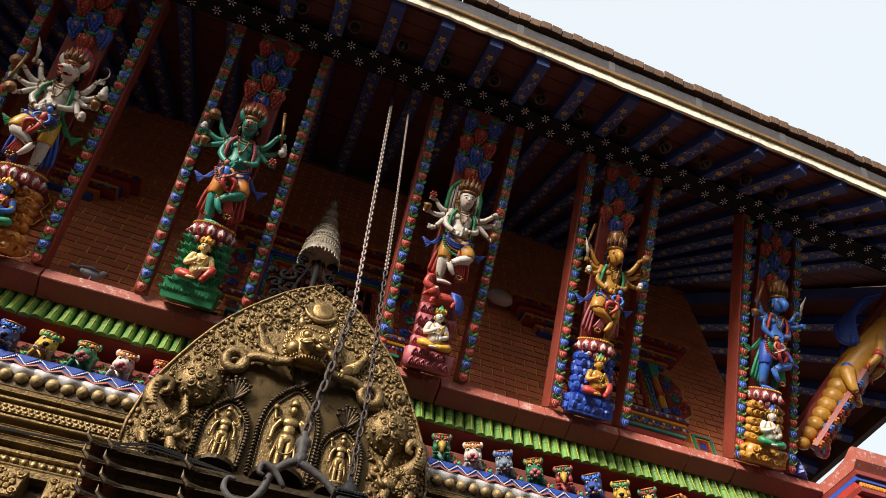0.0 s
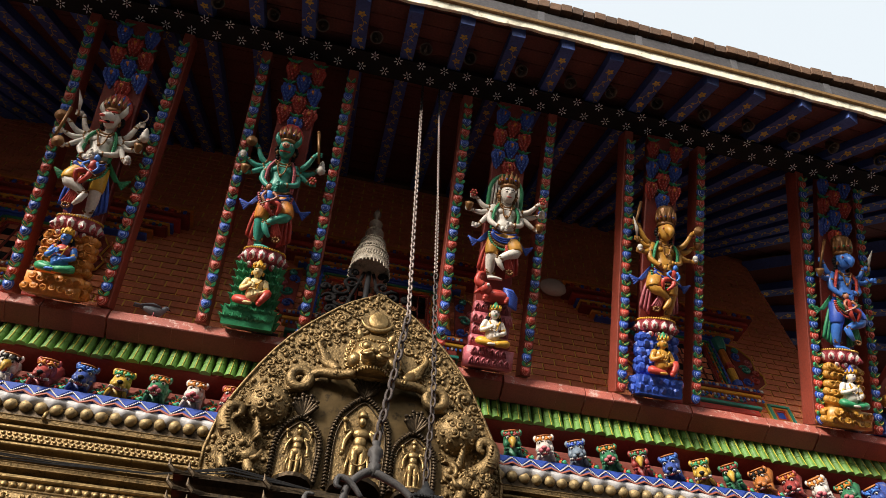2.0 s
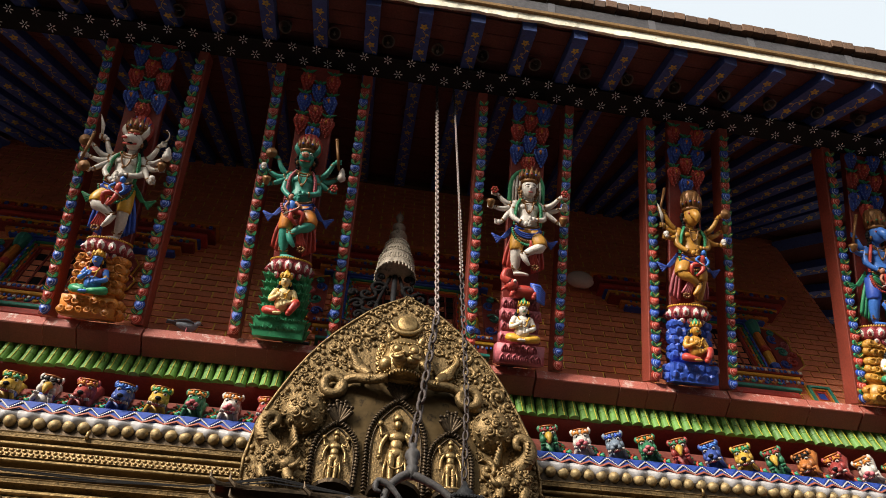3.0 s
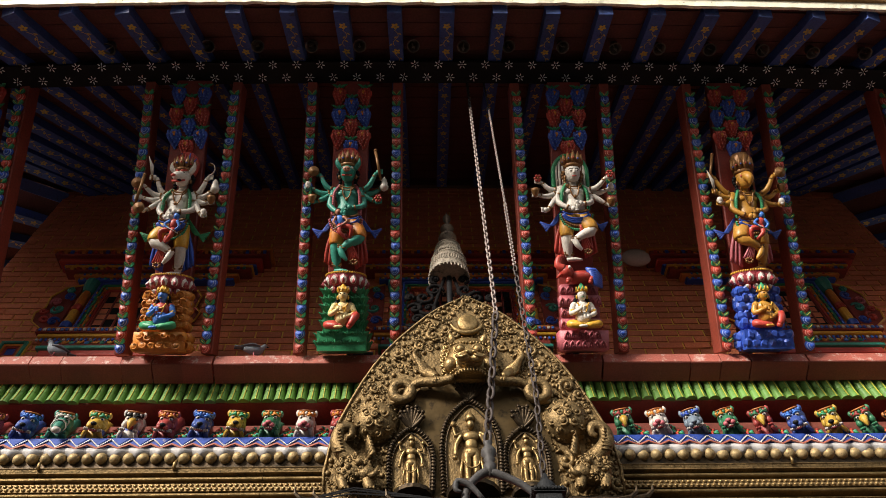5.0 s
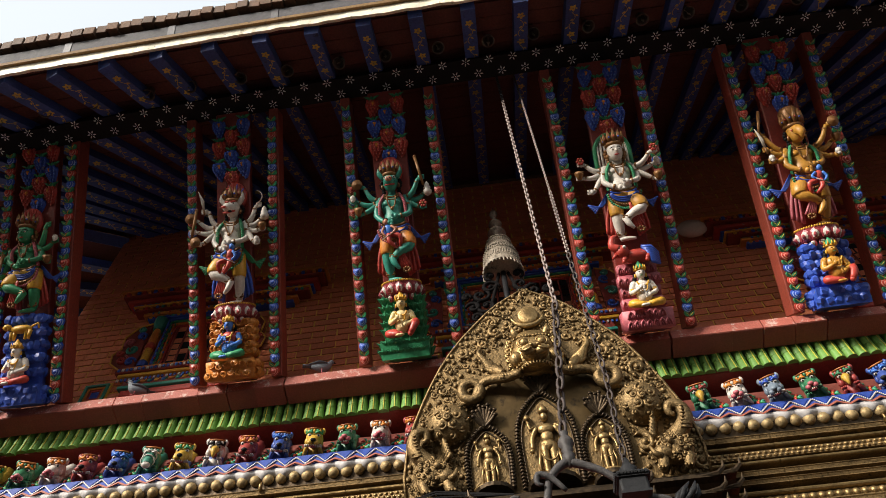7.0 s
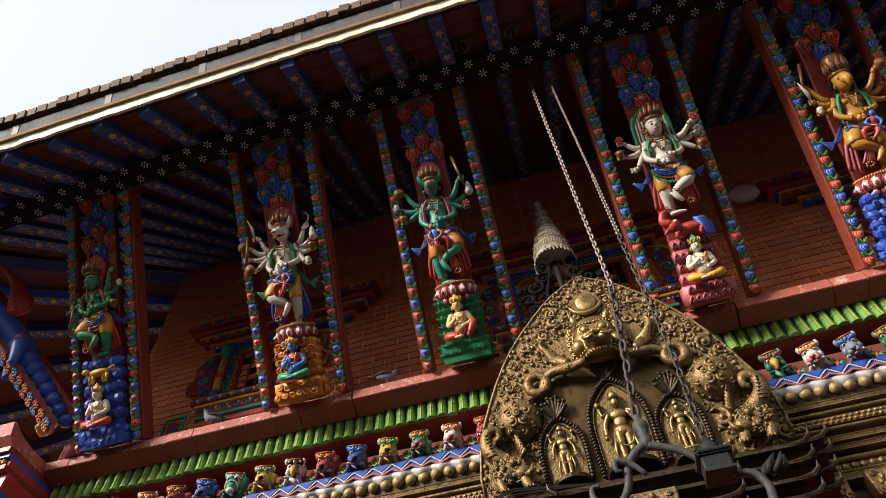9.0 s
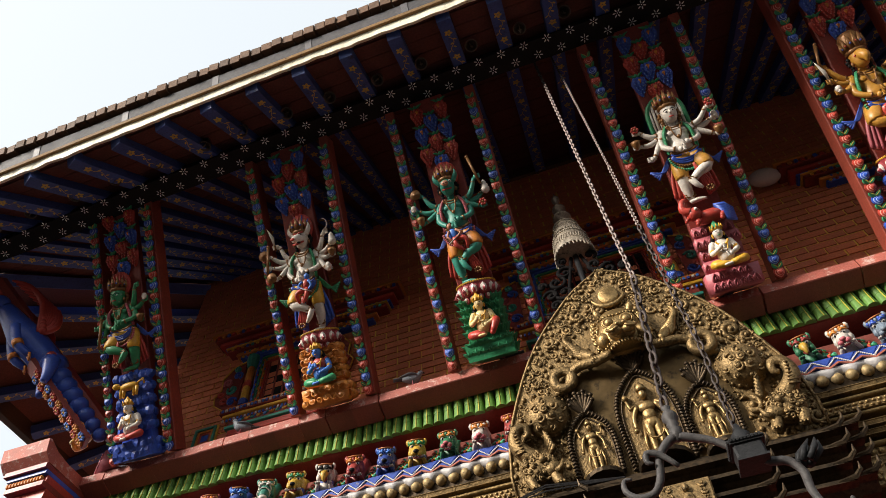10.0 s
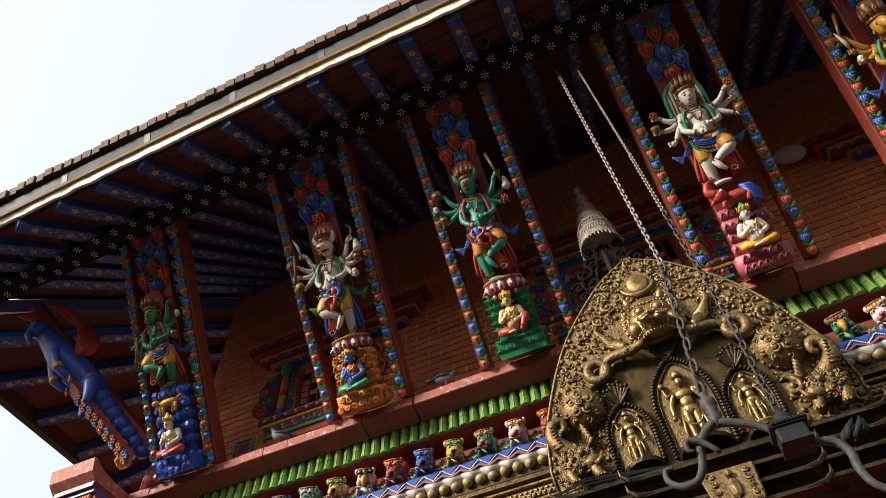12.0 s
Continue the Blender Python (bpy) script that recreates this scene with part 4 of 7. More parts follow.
def bud_mesh(mat, rim):
    """A hanging bud, broad above and pointed below, covered in scales."""
    bm = bmesh.new()
    def half(v):
        return 0.072 * math.sqrt(max(0.0, 1 - ((v - 0.025) / 0.06) ** 2)) if v > 0.025 else 0.072 * max(0.0, (v + 0.105) / 0.13) ** 0.75
    rings = []
    for i in range(7):
        v = 0.08 - 0.18 * i / 6
        hw = max(0.006, half(v))
        rings.append([bm.verts.new((hw * math.cos(t), -0.045 * hw / 0.072 * math.sin(t), v)) for t in (math.pi * j / 8 for j in range(9))])
    for a_, b_ in zip(rings, rings[1:]):
        for j in range(8):
            bm.faces.new((a_[j], a_[j + 1], b_[j + 1], b_[j]))
    for r in range(6):
        v = 0.055 - 0.028 * r
        hw = half(v)
        n = max(1, round(hw * 2 / 0.034))
        for k in range(n):
            f = (k + 0.5) / n * 2 - 1
            u = hw * f * 0.95
            w = 0.045 * hw / 0.072 * math.sqrt(max(0, 1 - f * f)) + 0.004
            ball(bm, (u, -w, v), (0.017, 0.008, 0.021), 0, 6)
            ball(bm, (u, -w - 0.005, v - 0.014), (0.007, 0.005, 0.007), 1, 5)
    ball(bm, (0, -0.042, 0.035), (0.022, 0.016, 0.022), 2, 8)
    bmesh.ops.recalc_face_normals(bm, faces=bm.faces)
    return finish(bm, "bud", [mat, rim, ORANGE], True)


BUDS = [bud_mesh(RED, make_mat("bud_rim_red", (0.55, 0.14, 0.10), 0.5)), bud_mesh(BLUE, make_mat("bud_rim_blue", (0.10, 0.2, 0.5), 0.5))]
bm = bmesh.new()
for s in (-1, 0, 1):
    tube(bm, [(0, 0, 0), (s * 0.035, -0.02, 0.035), (s * 0.075, -0.015, 0.055)], [0.012, 0.02, 0.004], 6, 0, flat=0.5)
BUDLEAF = finish(bm, "bud_leaf", GREEN, True)

CROWN = make_mat("crown_bronze", (0.22, 0.10, 0.03), 0.4, metal=0.3, wear=(0.12, 0.05, 0.03), wear_amt=0.1)
LOTUSM = make_mat("lotus_maroon", (0.30, 0.045, 0.055), 0.4, wear=DUST, wear_amt=0.04)
BABY = make_mat("paint_flesh", (0.40, 0.16, 0.09), 0.45)
SKYB = make_mat("paint_bright_blue", (0.05, 0.17, 0.55), 0.4, wear=DUST, wear_amt=0.05)
DGOLD = make_mat("paint_ochre", (0.46, 0.22, 0.03), 0.42, wear=(0.2, 0.1, 0.04), wear_amt=0.06)
STRUTS = [
    # deity, seated, base, words, height of the lotus or beast
    (dict(skin=GREEN, skirt=YELLOW, sash=BLUE, drape=RED, garland=PINK, child=None, childcloth=None, foot=1.03, top=1.93, lean=-0.03, arms=((-0.27, 1.80, "flower"), (-0.33, 1.63, "none"), (-0.28, 1.45, "staff"), (0.27, 2.0, "none"), (0.31, 1.83, "skull"), (0.25, 1.58, "cup"))), dict(skin=WHITE, cloth=RED, hat=YELLOW, shirt=WHITE), ("crystal", BLUE, BLUE), "green many-armed deity over white seated figure", 0.86),
    (dict(skin=WHITE, skirt=YELLOW, sash=BLUE, drape=BLUE, garland=GREEN, child=SKYB, childcloth=RED, face="beast", foot=0.815, top=1.90, lean=0.05, stand=1, arms=((-0.27, 1.93, "knife"), (-0.39, 1.83, "disc"), (-0.38, 1.68, "staff"), (-0.31, 1.52, "disc"), (0.33, 1.93, "sickle"), (0.41, 1.77, "shell"), (0.39, 1.62, "cup"), (0.33, 1.46, "skull"))), dict(skin=SKYB, cloth=GREEN, hat=YELLOW, shirt=RED), ("swirl", ORANGE, ORANGE), "white beast-headed deity over blue praying figure", 0.66),
    (dict(skin=TEAL, skirt=ORANGE, sash=BLUE, drape=RED, garland=PINK, child=BABY, childcloth=SKYB, face="boar", foot=0.845, top=1.96, lean=0.0, stand=-1, arms=((-0.34, 1.98, "disc"), (-0.42, 1.80, "skull"), (-0.36, 1.63, "cup"), (0.34, 1.96, "staff"), (0.39, 1.81, "shell"), (0.33, 1.64, "flower"))), dict(skin=CREAM, cloth=RED, hat=YELLOW, shirt=CREAM, pose_kind=1), ("leaf", GREEN, GREEN), "teal boar-headed deity over cream seated figure", 0.68),
    (dict(skin=WHITE, skirt=DGOLD, sash=BLUE, drape=RED, garland=GREEN, child=None, childcloth=None, foot=0.97, top=1.96, lean=0.0, stand=-1, halo=True, arms=((-0.38, 1.89, "flower"), (-0.42, 1.72, "cup"), (-0.33, 1.53, "none"), (0.38, 1.91, "flower"), (0.41, 1.80, "skull"), (0.39, 1.61, "cup"))), dict(skin=WHITE, cloth=YELLOW, hat=GREEN, shirt=WHITE), ("lump", PINK, PINK), "white six-armed deity on red beast, pink rocks", 0.72),
    (dict(skin=DGOLD, skirt=DGOLD, sash=BLUE, drape=PINK, garland=GREEN, child=SKYB, childcloth=RED, face="bird", foot=0.865, top=1.89, lean=0.0, stand=1, arms=((-0.36, 1.96, "staff"), (-0.34, 1.76, "knife"), (-0.32, 1.61, "skull"), (0.33, 1.94, "disc"), (0.40, 1.79, "cup"), (0.36, 1.61, "skull"))), dict(skin=DGOLD, cloth=RED, hat=GREEN, shirt=DGOLD, pose_kind=1), ("crystal", BLUE, BLUE), "golden bird-faced deity over golden seated figure", 0.70),
    (dict(skin=SKYB, skirt=BLUE, sash=GREEN, drape=GREEN, garland=RED, child=BABY, childcloth=RED, face="bird", foot=0.90, top=1.98, lean=0.0, stand=-1, arms=((-0.28, 1.96, "staff"), (-0.33, 1.76, "cup"), (0.28, 1.94, "knife"), (0.33, 1.79, "none"))), dict(skin=WHITE, cloth=GREEN, hat=BLUE, shirt=WHITE), ("swirl", DGOLD, DGOLD), "blue deity over white lute player, ochre rocks", 0.73),
]

BOARD_B = bevel_box(-0.2, 0.2, 0.0, 0.1, 0.0, 3.22, 0.012)
BOARD_M = finish(BOARD_B, "board", MAROON)
for i, (dk, sk, base, words, seat) in enumerate(STRUTS):
    st = thing("roof_strut", "carved strut, " + words, "roof strut", "carved struts under the eaves", m=frame_of(STRUT_FOOT + Vector((SX[i], 0, 0)), (1, 0, 0), STRUT_UP))
    put("board", BOARD_M, st)
    put("carved_figure", deity(**dk), st)
    put("carved_seated_figure", seated(**sk), st, pose(0, -0.07, 0.105) @ Matrix.Scale(0.83, 4))
    put("rock_base", rock_base(*base, seed=20 + i, top=1.0 if i == 0 else seat - 0.01), st)
    if i == 3:
        # the deity stands on a crouching beast in place of a lotus
        bm = bmesh.new()
        ball(bm, W(0.02, 0.78, 0.14), (0.17, 0.1, 0.075), 0, 12)
        ball(bm, W(-0.14, 0.83, 0.18), (0.08, 0.08, 0.075), 0, 12)
        tube(bm, [W(-0.17, 0.86, 0.2), W(-0.235, 0.9, 0.2), W(-0.21, 0.99, 0.19), W(-0.16, 1.0, 0.18)], [0.05, 0.04, 0.03, 0.012], 8, 0)
        tube(bm, [W(-0.2, 0.80, 0.2), W(-0.25, 0.76, 0.2)], [0.03, 0.012], 6, 0)
        ball(bm, W(-0.12, 0.865, 0.25), 0.02, 1, 8)
        for k in range(7):
            tube(bm, [W(0.06 + 0.01 * k, 0.86 - 0.012 * k, 0.2), W(0.15, 0.84 - 0.025 * k, 0.22), W(0.23, 0.78 - 0.02 * k, 0.18)], [0.02, 0.026, 0.014], 6, 2)
        for u in (-0.12, 0.12):
            limb(bm, [(u, 0.76, 0.2), (u - 0.02, 0.715, 0.22)], [0.035, 0.025], 0)
        part("carved_beast", bm, [RED, WHITE, BLUE], st, "crouching red beast with a blue mane", True)
    elif i == 0:
        bm = bmesh.new()
        ball(bm, W(0.0, 0.83, 0.15), (0.13, 0.06, 0.05), 0, 10)
        ball(bm, W(-0.15, 0.86, 0.17), (0.05, 0.045, 0.04), 0, 8)
        for u in (-0.1, -0.06, 0.07, 0.11):
            limb(bm, [(u, 0.81, 0.16), (u - 0.01, 0.72, 0.17)], [0.025, 0.016], 0, 6)
        tube(bm, [W(0.12, 0.85, 0.15), W(0.19, 0.88, 0.15), W(0.2, 0.82, 0.15)], 0.012, 6, 0)
        part("carved_animal", bm, YELLOW, st, "small yellow carved animal", True)
    else:
        put("lotus_pedestal", lotus(LOTUSM, WHITE), st, pose(0, 0, seat - 0.015) @ Matrix.Diagonal((1, 1, 1.12, 1)))
    # hanging buds over the head
    for r in range(3):
        for c in (-1, 0, 1):
            u = c * 0.15
            v = 3.0 - 0.27 * r - (0.13 if c == 0 else 0)
            put("bud", BUDS[(r + (c == 0) + i) % 2], st, pose(u, -0.004, v, 6, random.uniform(-8, 8), -c * 14) @ Matrix.Diagonal((1.25, 1.25, 1.3, 1)))
            put("bud_leaf", BUDLEAF, st, pose(u, -0.01, v + 0.09) @ Matrix.Diagonal((1.2, 1.2, 1.2, 1)))

# ---------------- garland posts ----------------


def shield_mesh(mat, rim):
    """A flower of three nested petals, point down."""
    bm = bmesh.new()
    def petal(s, w, v, mi):
        pts = [(0, -0.075), (0.03, -0.055), (0.052, -0.02), (0.058, 0.015), (0.045, 0.05), (0.0, 0.06), (-0.045, 0.05), (-0.058, 0.015), (-0.052, -0.02), (-0.03, -0.055)]
        mid = bm.verts.new((0, -w - 0.02 * s, v))
        ring = [bm.verts.new((x * s, -w, y * s + v)) for x, y in pts]
        low = [bm.verts.new((x * s, 0.0, y * s + v)) for x, y in pts]
        for a in range(10):
            b = (a + 1) % 10
            bm.faces.new((mid, ring[a], ring[b])).material_index = mi
            bm.faces.new((ring[a], low[a], low[b], ring[b])).material_index = mi
    petal(1.0, 0.018, 0.0, 0)
    petal(0.80, 0.030, -0.008, 1)
    petal(0.72, 0.038, -0.008, 0)
    petal(0.50, 0.048, -0.012, 1)
    petal(0.42, 0.055, -0.012, 0)
    bmesh.ops.recalc_face_normals(bm, faces=bm.faces)
    return finish(bm, "flower", [mat, rim])


FLR = shield_mesh(make_mat("garland_red", (0.50, 0.06, 0.04), 0.38, rand=0.15, wear=DUST, wear_amt=0.04), make_mat("garland_red_edge", (0.72, 0.34, 0.28), 0.45))
FLB = shield_mesh(make_mat("garland_blue", (0.035, 0.10, 0.50), 0.38, rand=0.15, wear=DUST, wear_amt=0.04), make_mat("garland_blue_edge", (0.38, 0.48, 0.78), 0.45))


def leaf_mesh(s):
    bm = bmesh.new()
    pts = [(0, 0), (0.012, 0.038), (0.034, 0.068), (0.066, 0.085), (0.074, 0.055), (0.062, 0.018), (0.03, -0.006)]
    a = [bm.verts.new((s * x, -0.012 - 0.012 * (1 - abs(i - 3) / 3), y)) for i, (x, y) in enumerate(pts)]
    b = [bm.verts.new((s * x, 0.0, y)) for x, y in pts]
    bm.faces.new(a)
    for i in range(7):
        bm.faces.new((a[i], a[(i + 1) % 7], b[(i + 1) % 7], b[i]))
    tube(bm, [(0, -0.014, 0), (s * 0.03, -0.03, 0.032), (s * 0.056, -0.026, 0.062)], [0.004, 0.006, 0.002], 4, 1)
    bmesh.ops.recalc_face_normals(bm, faces=bm.faces)
    return finish(bm, "leaf", [make_mat("leaf_green", (0.04, 0.30, 0.14), 0.4, rand=0.2), make_mat("leaf_vein_yellow", (0.45, 0.36, 0.06), 0.5)])


LEAVES = [leaf_mesh(-1), leaf_mesh(1)]
POST_M = finish(bevel_box(-0.056, 0.056, 0.0, 0.2, 0.0, 3.2, 0.006), "post_board", make_mat("post_red", (0.26, 0.05, 0.03), 0.5, vary=0.35, wear=(0.35, 0.25, 0.2), wear_amt=0.03))
random.seed(31)
# foot and top of the two posts beside each strut
POST_X = (((-5.94, -5.93), (-5.21, -5.15)), ((-3.635, -3.675), (-2.755, -2.68)), ((-1.775, -1.78), (-0.783, -0.795)), ((0.68, 0.61), (1.64, 1.655)), ((2.755, 2.67), (3.64, 3.615)), ((5.20, 5.0), (5.95, 5.78)))
for i, pair in enumerate(POST_X):
    for s, (xa, xb) in zip((-1, 1), pair):
        up = (STRUT_TOP - STRUT_FOOT) + Vector((xb - xa, 0, 0))
        post = thing("garland_post", "red wooden post carved with a garland of red and blue flowers", "post", "garland posts beside the struts", m=frame_of(STRUT_FOOT + Vector((xa, 0, 0)), Vector((1, 0, 0)) - up * (up.x / up.length_squared), up))
        put("post_board", POST_M, post, pose(0.012 * s, 0, 0))
        for k in range(22):
            v = 0.06 + 0.1387 * k
            put("flower", (FLR, FLB)[(k + (s > 0) + i) % 2], post, pose(random.uniform(-0.004, 0.004), -0.01, v, random.uniform(-3, 3), random.uniform(-4, 4)) @ Matrix.Diagonal((0.92, 1.05, 0.80, 1)))
            for q in (0, 1):
                put("leaf", LEAVES[q], post, pose(0, -0.024, v + 0.040, 0, random.uniform(-8, 8)) @ Matrix.Diagonal((0.72, 1.5, 0.62, 1)))

# ---------------- cornice below the ledge ----------------
cornice = thing("cornice", "painted cornice of green glazed rods under the red ledge", "cornice", kind="structure")
bm = bmesh.new()
prism(bm, [(5.285, 6.56), (5.29, 6.37), (5.31, 6.36), (5.66, 6.38), (5.66, 6.56)], -HALF, HALF)
part("rod_bed", bm, make_mat("bed_green", (0.05, 0.13, 0.03), 0.5), cornice)
bm = bmesh.new()
_d = Vector((0, -0.012, -0.26)).normalized()
_L = 0.285
segs, prev = 9, None
for e, off in ((0, 0.0), (_L * 0.55, 0.0), (_L * 0.56, -0.004), (_L, 0.006)):
    ring = [bm.verts.new((math.cos(math.pi * j / segs) * (0.051 + off), -math.sin(math.pi * j / segs) * (0.05 + off), -e)) for j in range(segs + 1)]
    if prev:
        for j in range(segs):
            bm.faces.new((prev[j], prev[j + 1], ring[j + 1], ring[j])).material_index = 0
    prev = ring
bm.faces.new(prev)
tube(bm, [(0.004, -0.050, -0.01), (0.004, -0.050, -_L * 0.55), (0.004, -0.056, -_L)], [0.004, 0.005, 0.005], 5, 1)
bmesh.ops.recalc_face_normals(bm, faces=bm.faces)
_rod = finish(bm, "glazed_rod", [ROD, RODY], False)
_rodm = frame_of((0, 5.275, 6.563), (1, 0, 0), -_d)
random.seed(41)
nrod = 111
for i in range(nrod):
    x = -HALF + 0.06 + (2 * HALF - 0.12) * i / (nrod - 1)
    put("glazed_rod", _rod, cornice, Matrix.Translation((x, random.uniform(-0.006, 0.006), random.uniform(-0.01, 0.01))) @ _rodm @ pose(0, 0, 0, 0, random.uniform(-1.5, 1.5), random.uniform(-3, 3)))
# red soffit and recessed back board
bm = bmesh.new()
prism(bm, [(5.30, 6.358), (5.32, 6.32), (5.66, 6.25), (5.66, 6.376)], -HALF, HALF)
part("soffit_board", bm, MAROON, cornice)
bm = bmesh.new()
box(bm, -HALF, HALF, 5.60, 5.636, 5.72, 6.28)
part("back_board", bm, MAROON, cornice)

# shelf with stepped triangles
shelf = thing("head_shelf", "blue shelf edged with stepped triangles over white painted petals", "cornice", kind="structure")
bm = bmesh.new()
prism(bm, [(5.06, 5.672), (5.06, 5.585), (5.64, 5.57), (5.64, 5.68)], -HALF, HALF)
SHELFB = make_mat("shelf_blue", (0.025, 0.06, 0.29), 0.65, vary=0.3, wear=DUST, wear_amt=0.05, spec=0.3)
part("shelf_board", bm, SHELFB, shelf)
bm = bmesh.new()
prism(bm, [(5.075, 5.672), (5.33, 6.04), (5.40, 6.04), (5.40, 5.64)], -HALF, HALF)
part("painted_panel", bm, make_mat("panel_red_brown", (0.15, 0.04, 0.03), 0.5, stain=9, vary=0.4, wear=(0.32, 0.12, 0.04), wear_amt=0.1), shelf, "sloping red and orange painted panel")
bm = bmesh.new()
for k, (half, drop, mi) in enumerate(((0.098, 0.0, 0), (0.07, 0.018, 1))):
    slab(bm, [(-half, 0.115 - drop * 0.2), (half, 0.115 - drop * 0.2), (0, 0.008 + drop)], 0.0, 0.010 + 0.005 * k, mi)
for k in range(8):
    for s in (-1, 1):
        f = (k + 0.5) / 8
        box(bm, s * 0.094 * (1 - f) - 0.0045, s * 0.094 * (1 - f) + 0.0045, -0.014, -0.004, 0.093 - 0.095 * f, 0.106 - 0.095 * f, 2)
_tri = finish(bm, "triangle", [SHELFB, SHELFB, WHITE])
bm = bmesh.new()
n = 8
prev = None
for i in range(n + 1):
    x = -0.0955 + 0.191 * i / n
    z = -0.045 * (1 - abs(2 * i / n - 1)) + 0.022
    ring = [bm.verts.new(p) for p in ((x, -0.012, 0.012 + z), (x, -0.016, -0.008 + z), (x, 0.0, -0.008 + z), (x, 0.0, 0.012 + z))]
    if prev:
        for k in range(4):
            bm.faces.new((prev[k], prev[(k + 1) % 4], ring[(k + 1) % 4], ring[k]))
    prev = ring
bmesh.ops.recalc_face_normals(bm, faces=bm.faces)
_wave = finish(bm, "wave_moulding", make_mat("brown_edge", (0.28, 0.08, 0.05), 0.5))
bm = bmesh.new()
n = 10
prev = None
for i in range(n + 1):
    f = i / n
    x = -0.0955 + 0.191 * f
    b = 0.036 * math.sin(math.pi * f) ** 2
    ring = [bm.verts.new(p) for p in ((x, -0.005 - b * 0.4, 0.0), (x, 0.006 - b, -0.03 - b * 0.5), (x, 0.03 - b, -0.052 - b), (x, 0.08, -0.07 - b), (x, 0.08, 0.0))]
    if prev:
        for k in range(5):
            bm.faces.new((prev[k], prev[(k + 1) % 5], ring[(k + 1) % 5], ring[k]))
    prev = ring
bmesh.ops.recalc_face_normals(bm, faces=bm.faces)
_petal = finish(bm, "petal", make_mat("white_petal", (0.36, 0.34, 0.335), 0.5, vary=0.2, wear=(0.35, 0.32, 0.3), wear_amt=0.06), True)
bm = bmesh.new()
ball(bm, (0, 0, 0), (0.052, 0.056, 0.052), 0, 12)
_bead = finish(bm, "bead", make_mat("gilt_bead", (0.33, 0.235, 0.11), 0.6, metal=0.5, stain=9, vary=0.4, bump=0.4, wear=(0.10, 0.07, 0.04), wear_amt=0.12), True)
bm = bmesh.new()
prism(bm, [(5.10, 5.53), (5.12, 5.40), (5.42, 5.38), (5.42, 5.6)], -HALF, HALF)
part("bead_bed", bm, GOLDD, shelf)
nn = 67
random.seed(43)
for i in range(nn):
    x = -HALF + 0.0957 + 0.1913 * i
    put("triangle", _tri, shelf, pose(x, 5.06, 5.575) @ Matrix.Diagonal((1, 1, 0.84, 1)))
    put("wave_moulding", _wave, shelf, pose(x, 5.05, 5.572))
    put("petal", _petal, shelf, pose(x, 5.06, 5.567) @ Matrix.Diagonal((1, 1, 0.95, 1)))
for i in range(104):
    x = -HALF + 0.06 + 0.1235 * i
    put("bead", _bead, shelf, pose(x, 5.095 + random.uniform(-0.006, 0.006), 5.478, random.uniform(-20, 20), 0, random.uniform(0, 360)))
# painted flowers on the shelf between the heads
bm = bmesh.new()
for a in range(6):
    t = a * math.pi / 3
    tube(bm, [(0.01 * math.cos(t), -0.004, 0.01 * math.sin(t)), (0.035 * math.cos(t), -0.014, 0.035 * math.sin(t)), (0.065 * math.cos(t + 0.3), -0.004, 0.06 * math.sin(t + 0.3))], [0.006, 0.014, 0.003], 5, a % 3)
ball(bm, (0, -0.01, 0), 0.012, 3, 6)
_sprig = finish(bm, "painted_sprig", [TEAL, RED, GREEN, YELLOW], True)

# ---------------- animal heads under the ledge ----------------


